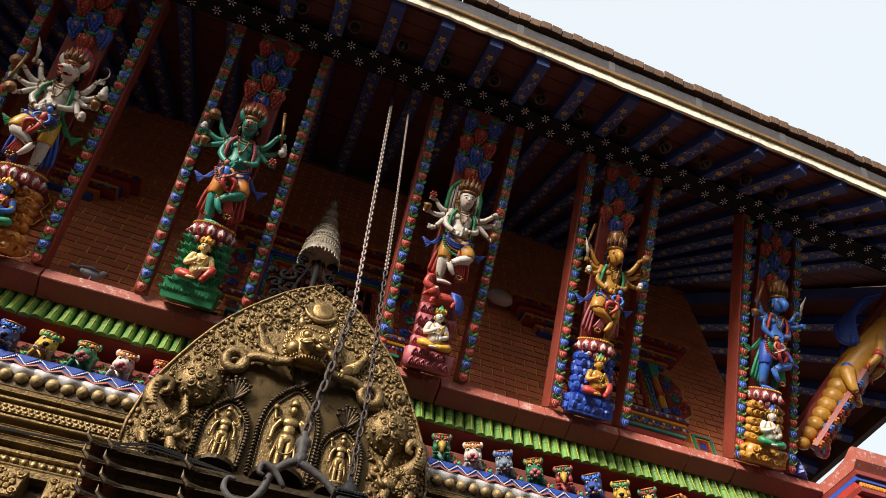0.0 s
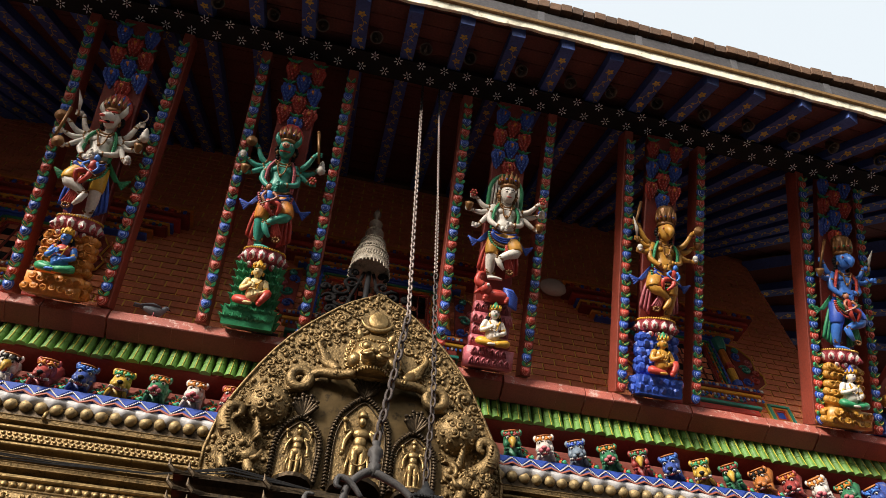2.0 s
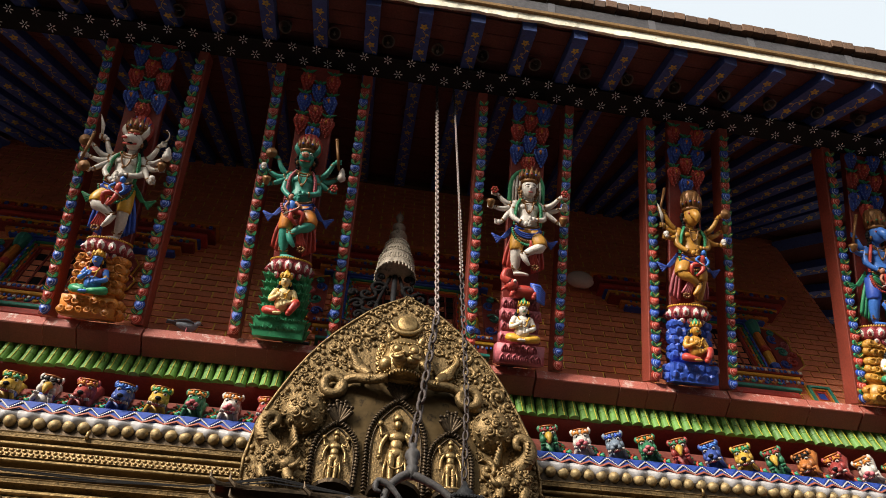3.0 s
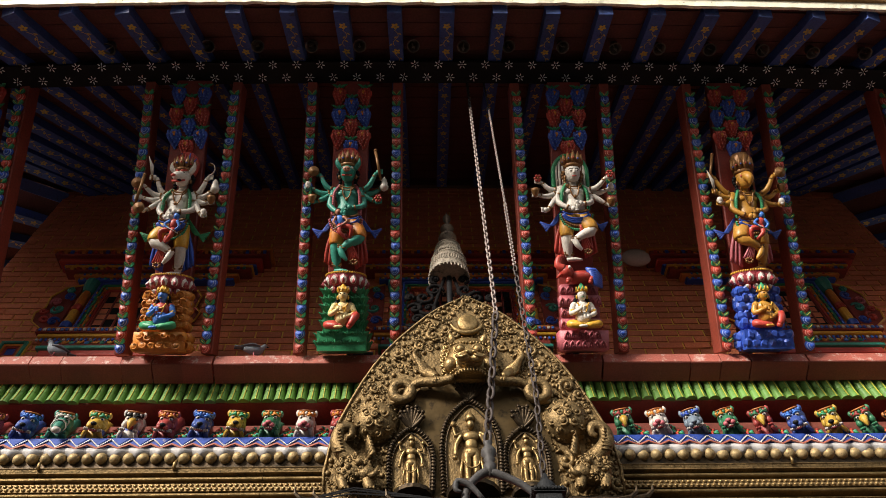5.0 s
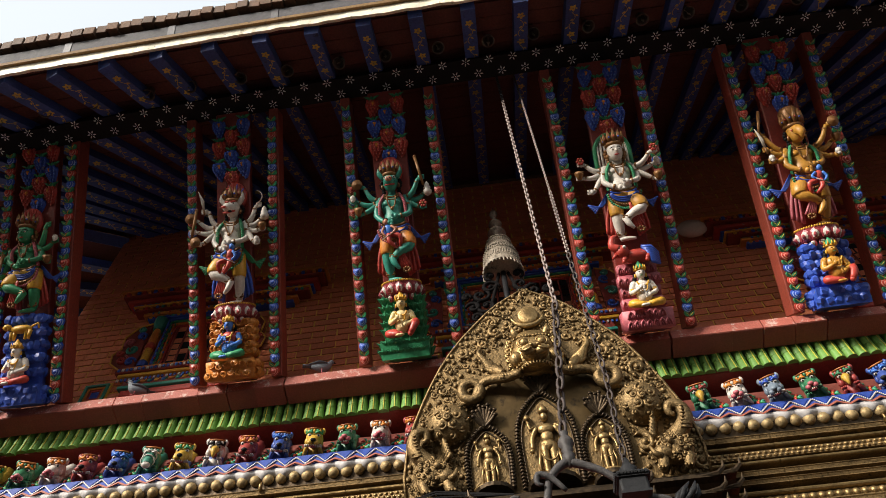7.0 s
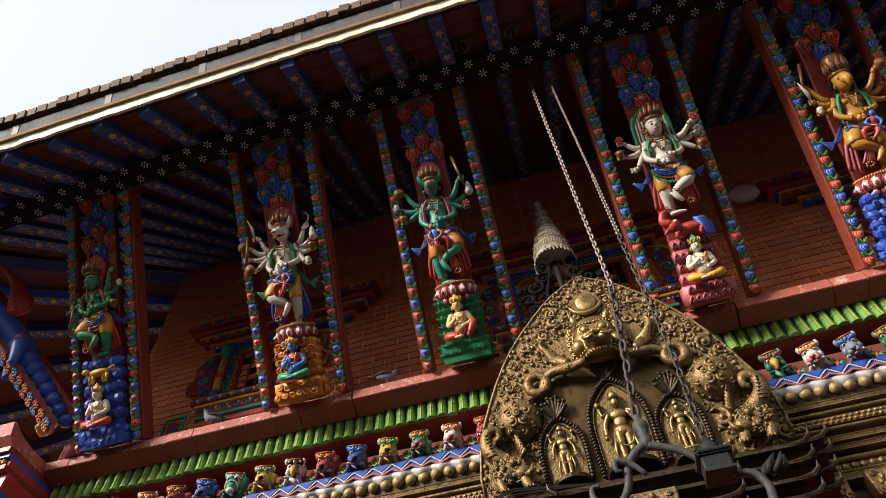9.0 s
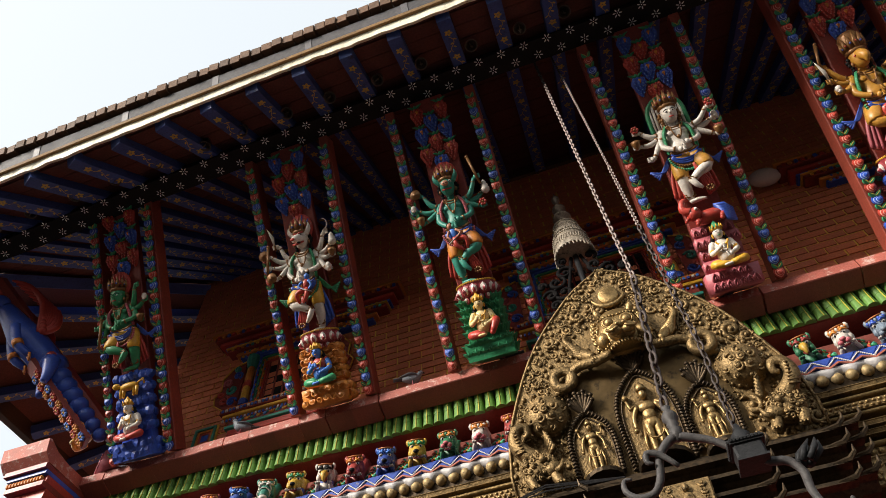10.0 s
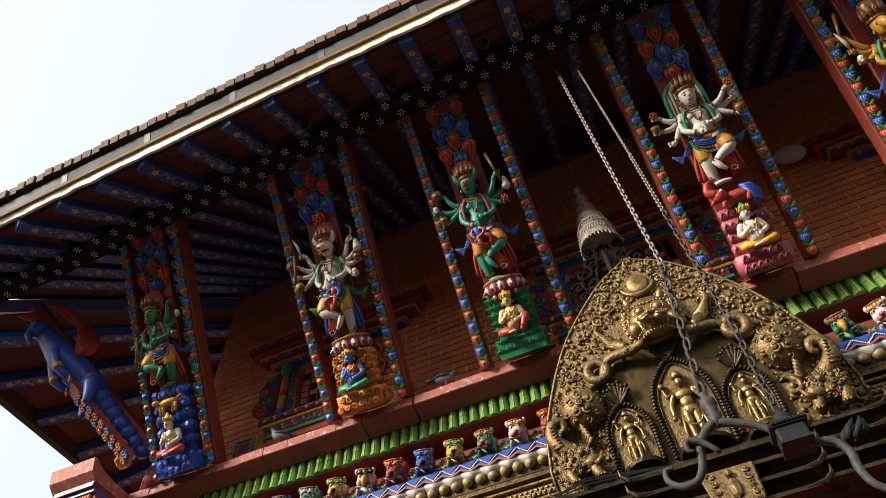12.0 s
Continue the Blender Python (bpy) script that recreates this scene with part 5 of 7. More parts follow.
# slots: 0 skin, 1 brow, 2 mouth, 3 white, 4 black, 5 cap, 6 snout, 7 chest
def head_mesh(skin, brow, kind, snout, chest):
    """A beast's or bird's head over a short wedge of chest, its two paws raised to the chin."""
    bm = bmesh.new()
    ball(bm, (0, 0.025, 0.03), (0.088, 0.095, 0.10), 0, 16)
    if kind == "bird":
        tube(bm, [(0, -0.05, 0.03), (0, -0.12, 0.015), (0, -0.145, -0.05)], [0.045, 0.034, 0.006], 9, 6)
        tube(bm, [(0, -0.06, -0.02), (0, -0.105, -0.045)], [0.03, 0.01], 7, 2)
    elif kind == "horse":
        tube(bm, [(0, -0.03, 0.03), (0, -0.11, -0.02), (0, -0.15, -0.05)], [0.07, 0.052, 0.045], 10, 0)
        ball(bm, (0, -0.165, -0.05), (0.046, 0.03, 0.034), 6, 10)
        for z in (0.0, 0.05):
            tube(bm, [(0.066 * math.cos(t), -0.07 - 0.05 * (0.05 - z) / 0.05, z - 0.01 + 0.062 * math.sin(t)) for t in (i * math.pi / 5 for i in range(10))], 0.007, 5, 3, closed=True)
    else:
        tube(bm, [(0, -0.03, 0.005), (0, -0.10, -0.015), (0, -0.145, -0.025)], [0.072, 0.056, 0.042], 10, 0)
        ball(bm, (0, -0.165, -0.005), (0.03, 0.02, 0.02), 6, 8)
        for s in (-1, 1):
            ball(bm, (s * 0.032, -0.15, -0.03), (0.03, 0.026, 0.024), 6 if kind == "wide" else 0, 8)
        ball(bm, (0, -0.115, -0.062), (0.042, 0.05, 0.014), 2, 8)
        for k in (-1.5, -0.5, 0.5, 1.5):
            tube(bm, [(k * 0.016, -0.155, -0.048), (k * 0.016, -0.155, -0.065)], [0.006, 0.003], 4, 3)
    for s in (-1, 1):
        ball(bm, (s * 0.042, -0.062, 0.056), (0.021, 0.014, 0.016), 3, 8)
        ball(bm, (s * 0.042, -0.074, 0.055), (0.009, 0.006, 0.010), 4, 6)
        tube(bm, [(s * 0.010, -0.075, 0.078), (s * 0.045, -0.07, 0.092), (s * 0.082, -0.03, 0.072)], [0.010, 0.013, 0.006], 6, 1)
        tube(bm, [(s * 0.075, 0.02, 0.085), (s * 0.088, 0.015, 0.115), (s * 0.082, 0.02, 0.14)], [0.024, 0.022, 0.006], 7, 0)
        ball(bm, (s * 0.06, -0.02, -0.005), (0.034, 0.05, 0.046), 0, 8)
        # paw raised to the chin
        tube(bm, [(s * 0.075, 0.0, -0.13), (s * 0.078, -0.065, -0.115), (s * 0.06, -0.10, -0.065)], [0.024, 0.022, 0.020], 8, 0)
        for k in range(3):
            tube(bm, [(s * (0.044 + 0.016 * k), -0.105, -0.062), (s * (0.042 + 0.016 * k), -0.125, -0.045)], [0.011, 0.008], 6, 3 if kind == "lion" else 0)
    # chest, a wedge that narrows downwards
    slab(bm, [(-0.085, -0.04), (0.085, -0.04), (0.072, -0.175), (-0.072, -0.175)], -0.06, 0.06, 7)
    slab(bm, [(-0.055, -0.06), (0.055, -0.06), (0.04, -0.17), (-0.04, -0.17)], 0.06, 0.078, 0)
    lathe(bm, [(0.06, 0.118), (0.078, 0.124), (0.082, 0.134), (0.05, 0.14)], (0, 0.03, 0), 16, 5)   # cap
    for k in range(9):
        a = radians(-80 + 20 * k)
        ball(bm, (0.085 * math.sin(a), 0.03 - 0.085 * math.cos(a), 0.10), (0.016, 0.014, 0.02), 1 if k % 2 else 0, 6)
    tube(bm, [(0, 0.0, -0.06), (0, 0.2, -0.02), (0, 0.46, 0.06)], [0.07, 0.07, 0.07], 8, 0)
    return finish(bm, "animal_head", [skin, brow, HR, HW, BLACK, HO, snout, chest], True)


# Head paints: darker copies of the strut colours, a little more worn.
HR = make_mat("dull_red", (0.26, 0.035, 0.03), 0.5, wear=DUST, wear_amt=0.07)
HB = make_mat("dull_blue", (0.03, 0.06, 0.24), 0.5, wear=DUST, wear_amt=0.07)
HG = make_mat("dull_green", (0.03, 0.15, 0.07), 0.5, wear=DUST, wear_amt=0.07)
HY = make_mat("dull_yellow", (0.45, 0.27, 0.035), 0.5, wear=(0.2, 0.12, 0.05), wear_amt=0.07)
HW = make_mat("dull_white", (0.50, 0.45, 0.40), 0.5, wear=(0.2, 0.15, 0.12), wear_amt=0.09)
HT = make_mat("dull_teal", (0.03, 0.17, 0.12), 0.5, wear=DUST, wear_amt=0.07)
HO = make_mat("dull_orange", (0.36, 0.12, 0.025), 0.5, wear=DUST, wear_amt=0.07)
HC = {"red": (head_mesh(HR, ORANGE, "lion", BLACK, HR), "red"), "blue": (head_mesh(HB, SKYB, "lion", BLACK, HB), "blue"), "green": (head_mesh(HG, ORANGE, "wide", PINK, HG), "green"), "yellow": (head_mesh(HY, GREEN, "lion", BLACK, HB), "yellow"),
      "white": (head_mesh(HW, ORANGE, "wide", PINK, HW), "white"), "eagle": (head_mesh(HW, BLACK, "bird", HY, HB), "white yellow-beaked"), "grey": (head_mesh(GREY, BLUE, "lion", GREY, GREY), "grey-blue"), "gwhite": (head_mesh(HT, HW, "horse", HW, HG), "green white-bridled"),
      "orange": (head_mesh(HO, BLACK, "wide", HO, HO), "orange"), "bird": (head_mesh(HG, HR, "bird", HY, HG), "green yellow-beaked"), "rbird": (head_mesh(HR, HG, "bird", HY, HR), "red yellow-beaked")}
left_seq = ["red", "white", "green", "yellow", "blue", "red", "eagle", "yellow", "gwhite", "blue", "red", "white", "green", "yellow"]
right_seq = ["bird", "white", "grey", "green", "rbird", "blue", "yellow", "bird", "orange", "red", "white", "green", "blue", "yellow"]
random.seed(47)
for sgn, seq, x0, gap in ((-1, left_seq, -1.265, 0.328), (1, right_seq, 1.458, 0.337)):
    for k, c in enumerate(seq):
        x = x0 + sgn * gap * k
        if abs(x) > HALF - 0.2:
            break
        hd = put("animal_head", HC[c][0], None, pose(x, 5.07, 5.835, 32 + random.uniform(-4, 4), random.uniform(-3, 3), -12 * max(x, 0.0) - 4 * min(x, 0.0) + random.uniform(-5, 5)) @ Matrix.Scale(0.97, 4))
        tagged(hd, "carved %s painted animal head with raised paws" % HC[c][1], "carved head", "row of animal heads under the ledge")
        put("painted_sprig", _sprig, shelf, pose(x + sgn * 0.5 * gap, 5.122, 5.742, -33) @ Matrix.Scale(1.15, 4))
        put("painted_sprig", _sprig, shelf, pose(x + sgn * 0.5 * gap, 5.2, 5.854, -33, 70))

# ---------------- gilt mouldings over the doorway ----------------
gilt = thing("gilt_cornice", "stepped gilt copper cornice with studded bands, darker in its grooves", "cornice", kind="structure")
# Groove bands take the darker gilt, rolls the brighter one.
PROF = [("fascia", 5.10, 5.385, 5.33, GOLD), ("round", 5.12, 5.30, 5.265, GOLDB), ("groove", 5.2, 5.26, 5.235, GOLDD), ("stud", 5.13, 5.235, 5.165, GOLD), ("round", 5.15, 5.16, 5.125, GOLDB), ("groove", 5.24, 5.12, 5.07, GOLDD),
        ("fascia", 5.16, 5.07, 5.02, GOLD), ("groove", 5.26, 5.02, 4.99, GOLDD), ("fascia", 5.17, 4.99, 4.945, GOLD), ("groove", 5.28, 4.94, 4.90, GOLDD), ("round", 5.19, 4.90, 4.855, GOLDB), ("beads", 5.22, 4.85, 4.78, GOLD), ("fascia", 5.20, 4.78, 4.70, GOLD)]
bm = bmesh.new()
ball(bm, (0, 0, 0), (0.021, 0.016, 0.021), 0, 6)
_stud = finish(bm, "stud", GOLDB, True)
bm = bmesh.new()
ball(bm, (0, 0, 0), (0.032, 0.03, 0.034), 0, 8)
_gb = finish(bm, "gilt_bead", GOLDB, True)
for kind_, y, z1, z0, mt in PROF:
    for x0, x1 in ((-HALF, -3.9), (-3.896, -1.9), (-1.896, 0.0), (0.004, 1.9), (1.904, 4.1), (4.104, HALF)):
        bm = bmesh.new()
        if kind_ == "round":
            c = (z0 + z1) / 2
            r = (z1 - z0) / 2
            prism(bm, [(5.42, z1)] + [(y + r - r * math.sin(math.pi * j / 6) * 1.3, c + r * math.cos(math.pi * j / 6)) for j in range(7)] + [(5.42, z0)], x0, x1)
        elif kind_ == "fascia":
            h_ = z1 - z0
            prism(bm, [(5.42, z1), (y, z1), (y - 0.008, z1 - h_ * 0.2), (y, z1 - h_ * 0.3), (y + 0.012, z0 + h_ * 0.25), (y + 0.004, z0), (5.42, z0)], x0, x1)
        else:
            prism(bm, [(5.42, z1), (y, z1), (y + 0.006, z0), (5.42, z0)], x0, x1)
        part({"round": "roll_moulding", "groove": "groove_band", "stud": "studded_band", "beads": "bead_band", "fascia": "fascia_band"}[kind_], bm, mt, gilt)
bm = bmesh.new()
random.seed(51)
for r in range(2):
    for i in range(260):
        x = -HALF + 0.03 + 0.049 * i + 0.0245 * r
        if x < HALF:
            ball(bm, (x, 5.13 + 0.003 * r, 5.217 - 0.034 * r), (0.021, 0.014, 0.016), 0, 5)
tagged(part("studs", bm, GOLDB, gilt, smooth=True), kind="stuff")
for i in range(184):
    x = -HALF + 0.04 + 0.0695 * i
    if -4.2 < x < 4.2:
        put("gilt_bead", _gb, gilt, pose(x, 5.22, 4.815))
# little upright clips on the top moulding
bm = bmesh.new()
tube(bm, [(0, 0, 0), (0, -0.02, 0.05), (0, 0.0, 0.1)], [0.02, 0.014, 0.004], 6, 0)
_clip = finish(bm, "clip", GOLDB, True)
for x in (-5.0, -3.9, -2.7, 2.9, 4.1, 5.2):
    put("clip", _clip, gilt, pose(x, 5.09, 5.36))
# brackets with rosettes below
bm = bmesh.new()
slab(bm, [(-0.12, 0.0), (0.12, 0.0), (0.10, -0.22), (-0.10, -0.22)], 0.0, 0.2, 0)
bmesh.ops.bevel(bm, geom=bm.edges[:], offset=0.012, segments=1, affect="EDGES")
for a in range(6):
    t = a * math.pi / 3
    ball(bm, (0.045 * math.cos(t), -0.205, -0.11 + 0.045 * math.sin(t)), (0.026, 0.02, 0.026), 1, 7)
ball(bm, (0, -0.215, -0.11), 0.02, 1, 7)
for s in (-1, 1):
    scroll(bm, (s * 0.07, -0.18), 0.03, 1.2, 0.01, s, 0, 1, 0.2)
    scroll(bm, (s * 0.07, -0.04), 0.03, 1.2, 0.01, -s, 0, 1, 0.2)
_br = finish(bm, "gilt_bracket", [GOLD, GOLDB])
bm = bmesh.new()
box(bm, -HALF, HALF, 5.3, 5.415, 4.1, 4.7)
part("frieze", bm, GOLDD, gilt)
for i in range(28):
    x = -5.9 + 0.33 * i + (0.05 if i % 2 else 0)
    if abs(x) < 6:
        put("gilt_bracket", _br, gilt, pose(x, 5.32, 4.70))

# ---------------- gilt arch over the doorway ----------------
TYMP = make_mat("tarnished_copper_sheet", (0.125, 0.082, 0.036), 0.45, metal=0.85, grain=14, stain=2.5, vary=0.4, bump=0.25, wear=(0.05, 0.035, 0.02), wear_amt=0.14)
ARCH_UP = (Vector((0, 4.3, 6.75)) - Vector((0, 4.75, 4.8))).normalized()
arch = thing("doorway_arch", "gilt copper arch embossed with scrolls, serpents and lion mask", "arch", m=frame_of((-0.055, 4.75, 4.8), (1, 0, 0), ARCH_UP))
OUT = [(1.21, 0.0), (1.225, 0.22), (1.19, 0.48), (1.135, 0.67), (1.055, 0.86), (0.965, 1.05), (0.87, 1.22), (0.77, 1.37), (0.655, 1.51), (0.52, 1.65), (0.385, 1.78), (0.27, 1.87), (0.12, 1.955), (0.0, 2.02)]


def half_at(v):
    for (x0, v0), (x1, v1) in zip(OUT, OUT[1:]):
        if v0 <= v <= v1:
            return x0 + (x1 - x0) * (v - v0) / (v1 - v0)
    return 0.0


outline = [(x, v) for x, v in OUT] + [(-x, v) for x, v in OUT[-2::-1]]
bm = bmesh.new()
slab(bm, outline, -0.03, 0.03, 0)
part("plate", bm, GOLD, arch)
bm = bmesh.new()
tube(bm, [(x, -0.035, v) for x, v in outline], 0.014, 6, 0)
part("rim", bm, GOLD, arch, smooth=True)
INN = [(0.70, 0.0), (0.70, 0.3), (0.66, 0.6), (0.56, 0.85), (0.40, 1.02), (0.2, 1.1), (0.0, 1.12)]


def inner_half(v):
    for (x0, v0), (x1, v1) in zip(INN, INN[1:]):
        if v0 <= v <= v1:
            return x0 + (x1 - x0) * (v - v0) / (v1 - v0)
    return -1.0


bm = bmesh.new()
slab(bm, [(x, v) for x, v in INN] + [(-x, v) for x, v in INN[-2::-1]], 0.03, 0.042, 0)
part("tympanum", bm, TYMP, arch, "smooth tarnished copper sheet")
# raised scrollwork of the band
random.seed(61)
made = []
bm = bmesh.new()
busy = [(-0.82, 0.655, 0.21), (0.82, 0.655, 0.21), (-0.6, 0.97, 0.13), (0.6, 0.97, 0.13), (0, 1.25, 0.27), (0, 1.71, 0.13), (-1.0, 0.25, 0.14), (1.0, 0.25, 0.14), (-0.32, 1.3, 0.08), (0.32, 1.3, 0.08)]
tries = 0
while tries < 9000 and len(made) < 420:
    tries += 1
    v = random.uniform(0.02, 1.97)
    hw = half_at(v)
    u = random.uniform(-hw, hw)
    r = random.choice((0.078, 0.062, 0.05, 0.036, 0.026)) if tries < 4500 else random.choice((0.032, 0.024, 0.017))
    if abs(u) + r * 0.8 > hw or (abs(u) - r * 0.4 < inner_half(v)):
        continue
    if any((u - a) ** 2 + (v - b) ** 2 < (r * 0.85 + c) ** 2 for a, b, c in busy):
        continue
    if any((u - a) ** 2 + (v - b) ** 2 < ((r + c) * 0.93) ** 2 for a, b, c in made):
        continue
    made.append((u, v, r))
    if r > 0.03:
        s = random.choice((-1, 1))
        a0 = random.uniform(0, 6.28)
        scroll(bm, (u, v), r, random.uniform(1.0, 1.4), r * 0.36, s, a0, 0, 0.018, 6, 12)
        for q in range(3):
            a = a0 + random.uniform(-0.9, 0.9) + q * 2.1
            tube(bm, [(u + r * 0.8 * math.cos(a), -0.03, v + r * 0.8 * math.sin(a)), (u + r * 1.15 * math.cos(a + 0.3), -0.05, v + r * 1.15 * math.sin(a + 0.3)), (u + r * 1.3 * math.cos(a + 0.75), -0.035, v + r * 1.3 * math.sin(a + 0.75))], [r * 0.12, r * 0.24, r * 0.06], 5, 0)
    else:
        ball(bm, (u, -0.032, v), (r, r * 0.8, r), 0, 6)
tagged(part("scrollwork", bm, GOLD, arch, "crowded embossed scrolls and leaves", True), kind="stuff")
# horned lion mask with a heavy muzzle
bm = bmesh.new()
loft(bm, [(0, 0.99, 0.10, 0.12, 0.08), (0, 1.04, 0.12, 0.19, 0.12), (0, 1.12, 0.13, 0.215, 0.14), (0, 1.22, 0.12, 0.205, 0.14), (0, 1.32, 0.10, 0.175, 0.13), (0, 1.42, 0.08, 0.155, 0.11), (0, 1.46, 0.06, 0.13, 0.08)], 0, 20)
tube(bm, [(0, -0.16, 1.2), (0, -0.27, 1.13), (0, -0.33, 1.1)], [0.125, 0.12, 0.09], 14, 0, flat=0.72)
ball(bm, (0, -0.395, 1.135), (0.058, 0.03, 0.034), 0, 12)
for s in (-1, 1):
    ball(bm, (s * 0.055, -0.375, 1.085), (0.062, 0.045, 0.042), 0, 12)
    ball(bm, (s * 0.028, -0.415, 1.13), (0.02, 0.014, 0.016), 0, 8)
    ball(bm, (s * 0.165, -0.19, 1.13), (0.07, 0.07, 0.075), 0, 12)
    ball(bm, (s * 0.078, -0.225, 1.275), (0.044, 0.04, 0.042), 0, 12)
    for r_, d_ in ((0.052, 0.232), (0.066, 0.222)):
        tube(bm, [(s * 0.078 + r_ * math.cos(t), -d_, 1.275 + r_ * 0.9 * math.sin(t)) for t in (i * math.pi / 6 for i in range(12))], 0.009, 6, 0, closed=True)
    for k in range(6):
        ball(bm, (s * (0.02 + 0.028 * k), -0.225 + 0.008 * k, 1.345 + 0.012 * math.sin(k * 0.6)), 0.016, 0, 6)
    tube(bm, [(s * 0.03, -0.42, 1.1), (s * 0.085, -0.41, 1.08), (s * 0.125, -0.37, 1.11), (s * 0.115, -0.36, 1.14)], [0.012, 0.018, 0.014, 0.005], 7, 0)
    for k in range(7):
        a = k / 6
        scroll(bm, (s * (0.20 + 0.035 * math.sin(a * 3)), 1.38 - 0.30 * a), 0.04, 1.2, 0.016, s, a * 3, 0, 0.08 + 0.03 * math.sin(a * 3), 5, 10)
    for k in range(5):
        ball(bm, (s * (0.13 + 0.02 * (k % 3)), -0.235 + 0.012 * k, 1.06 - 0.012 * k), 0.013, 0, 6)
for k in range(13):
    a = (k - 6) / 6
    tube(bm, [(a * 0.15, -0.33 + 0.12 * a * a, 1.02), (a * 0.15, -0.34 + 0.12 * a * a, 0.985)], [0.014, 0.006], 6, 0)
ball(bm, (0, -0.2, 1.02), (0.15, 0.13, 0.03), 0, 14)
mask = part("lion_mask", bm, GOLDB, arch, smooth=True)
for s in (-1, 1):
    bm = bmesh.new()
    tube(bm, [(s * 0.135, -0.10, 1.42), (s * 0.155, -0.12, 1.47), (s * 0.165, -0.12, 1.53)], [0.04, 0.034, 0.004], 8, 0)
    part("ear", bm, GOLDB, mask, smooth=True)
bm = bmesh.new()
lathe(bm, [(0.098, 0.03), (0.098, 0.055), (0.085, 0.062), (0.0, 0.066)], (0.01, 0, 1.69), 22, 0, axis="y")
part("sun_disc", bm, GOLDB, arch, smooth=True)
bm = bmesh.new()
tube(bm, [(0.16 * math.cos(t), -0.05, 1.72 + 0.15 * math.sin(t)) for t in (radians(195 + 15 * i) for i in range(11))], [0.006] + [0.012 + 0.018 * math.sin(math.pi * i / 10) for i in range(1, 10)] + [0.006], 7, 0)
part("crescent", bm, GOLDB, arch, smooth=True)
for s in (-1, 1):
    # wing and claw beside the mask
    bm = bmesh.new()
    for k in range(6):
        tube(bm, [(s * (0.27 + 0.01 * k), -0.06, 1.08 + 0.012 * k), (s * (0.37 + 0.018 * k), -0.085, 1.09 + 0.03 * k), (s * (0.44 + 0.012 * k), -0.07, 1.15 + 0.035 * k), (s * (0.45 + 0.004 * k), -0.05, 1.22 + 0.035 * k)], [0.02, 0.028, 0.024, 0.006], 7, 0)
    tube(bm, [(s * 0.40, -0.05, 1.16), (s * 0.345, -0.10, 1.09), (s * 0.29, -0.15, 1.03)], [0.04, 0.052, 0.036], 8, 0)
    for k in range(4):
        tube(bm, [(s * (0.31 - 0.022 * k), -0.17, 1.02), (s * (0.30 - 0.025 * k), -0.19, 0.985), (s * (0.295 - 0.025 * k), -0.17, 0.955)], [0.016, 0.016, 0.005], 6, 0)
    # brighter gilt paints the highlight on the right wing only
    part("wing", bm, GOLD if s < 0 else GOLDB, arch, smooth=True)
    # serpent: body from the jaws to a coil and down along the band
    bm = bmesh.new()
    tube(bm, [(s * 0.14, -0.19, 1.0), (s * 0.28, -0.15, 0.985), (s * 0.42, -0.12, 1.0), (s * 0.52, -0.10, 0.96), (s * 0.58, -0.09, 0.84), (s * 0.70, -0.08, 0.82)], [0.04, 0.045, 0.045, 0.042, 0.04, 0.02], 9, 0)
    tube(bm, [(s * 0.6 + 0.085 * math.cos(t), -0.10, 0.92 + 0.085 * math.sin(t)) for t in (2 * math.pi * i / 18 for i in range(18))], 0.045, 9, 0, closed=True)
    part("serpent", bm, GOLD, arch, smooth=True)
    # boss
    bm = bmesh.new()
    lathe(bm, [(0.2, 0.03), (0.205, 0.05), (0.19, 0.06), (0.18, 0.1), (0.14, 0.15), (0.08, 0.18), (0.0, 0.19)], (s * 0.82, 0, 0.655), 24, 0, axis="y")
    for k in range(22):
        a = 2 * math.pi * k / 22
        ball(bm, (s * 0.82 + 0.192 * math.cos(a), -0.06, 0.655 + 0.192 * math.sin(a)), 0.015, 0, 6)
    for k in range(5):
        a = 2 * math.pi * k / 5 + 0.3
        scroll(bm, (s * 0.82 + 0.075 * math.cos(a), 0.655 + 0.075 * math.sin(a)), 0.044, 1.3, 0.017, 1 if k % 2 else -1, a, 0, 0.162, 5, 10)
    for k in range(9):
        a = 2 * math.pi * k / 9
        scroll(bm, (s * 0.82 + 0.145 * math.cos(a), 0.655 + 0.145 * math.sin(a)), 0.034, 1.1, 0.014, 1 if k % 2 else -1, a, 0, 0.124, 5, 8)
    scroll(bm, (s * 0.82, 0.655), 0.038, 1.6, 0.015, 1, 0, 0, 0.185, 5, 12)
    part("boss", bm, GOLD, arch, smooth=True)
    # water beast at the foot with a curled trunk
    bm = bmesh.new()
    ball(bm, (s * 0.98, -0.09, 0.2), (0.15, 0.1, 0.13), 0, 14)
    ball(bm, (s * 0.87, -0.12, 0.16), (0.09, 0.08, 0.07), 0, 12)
    tube(bm, [(s * 0.98, -0.1, 0.28), (s * 1.08, -0.12, 0.36), (s * 1.13, -0.12, 0.46), (s * 1.10, -0.12, 0.56), (s * 1.02, -0.12, 0.57), (s * 1.01, -0.12, 0.50), (s * 1.05, -0.12, 0.48)], [0.075, 0.07, 0.06, 0.05, 0.04, 0.03, 0.02], 9, 0)
    for k in range(7):
        tube(bm, [(s * (1.14 - 0.004 * k), -0.17, 0.33 + 0.032 * k), (s * (1.05 + 0.008 * k), -0.19, 0.34 + 0.03 * k)], 0.009, 5, 0)
    ball(bm, (s * 0.93, -0.185, 0.24), 0.032, 0, 10)
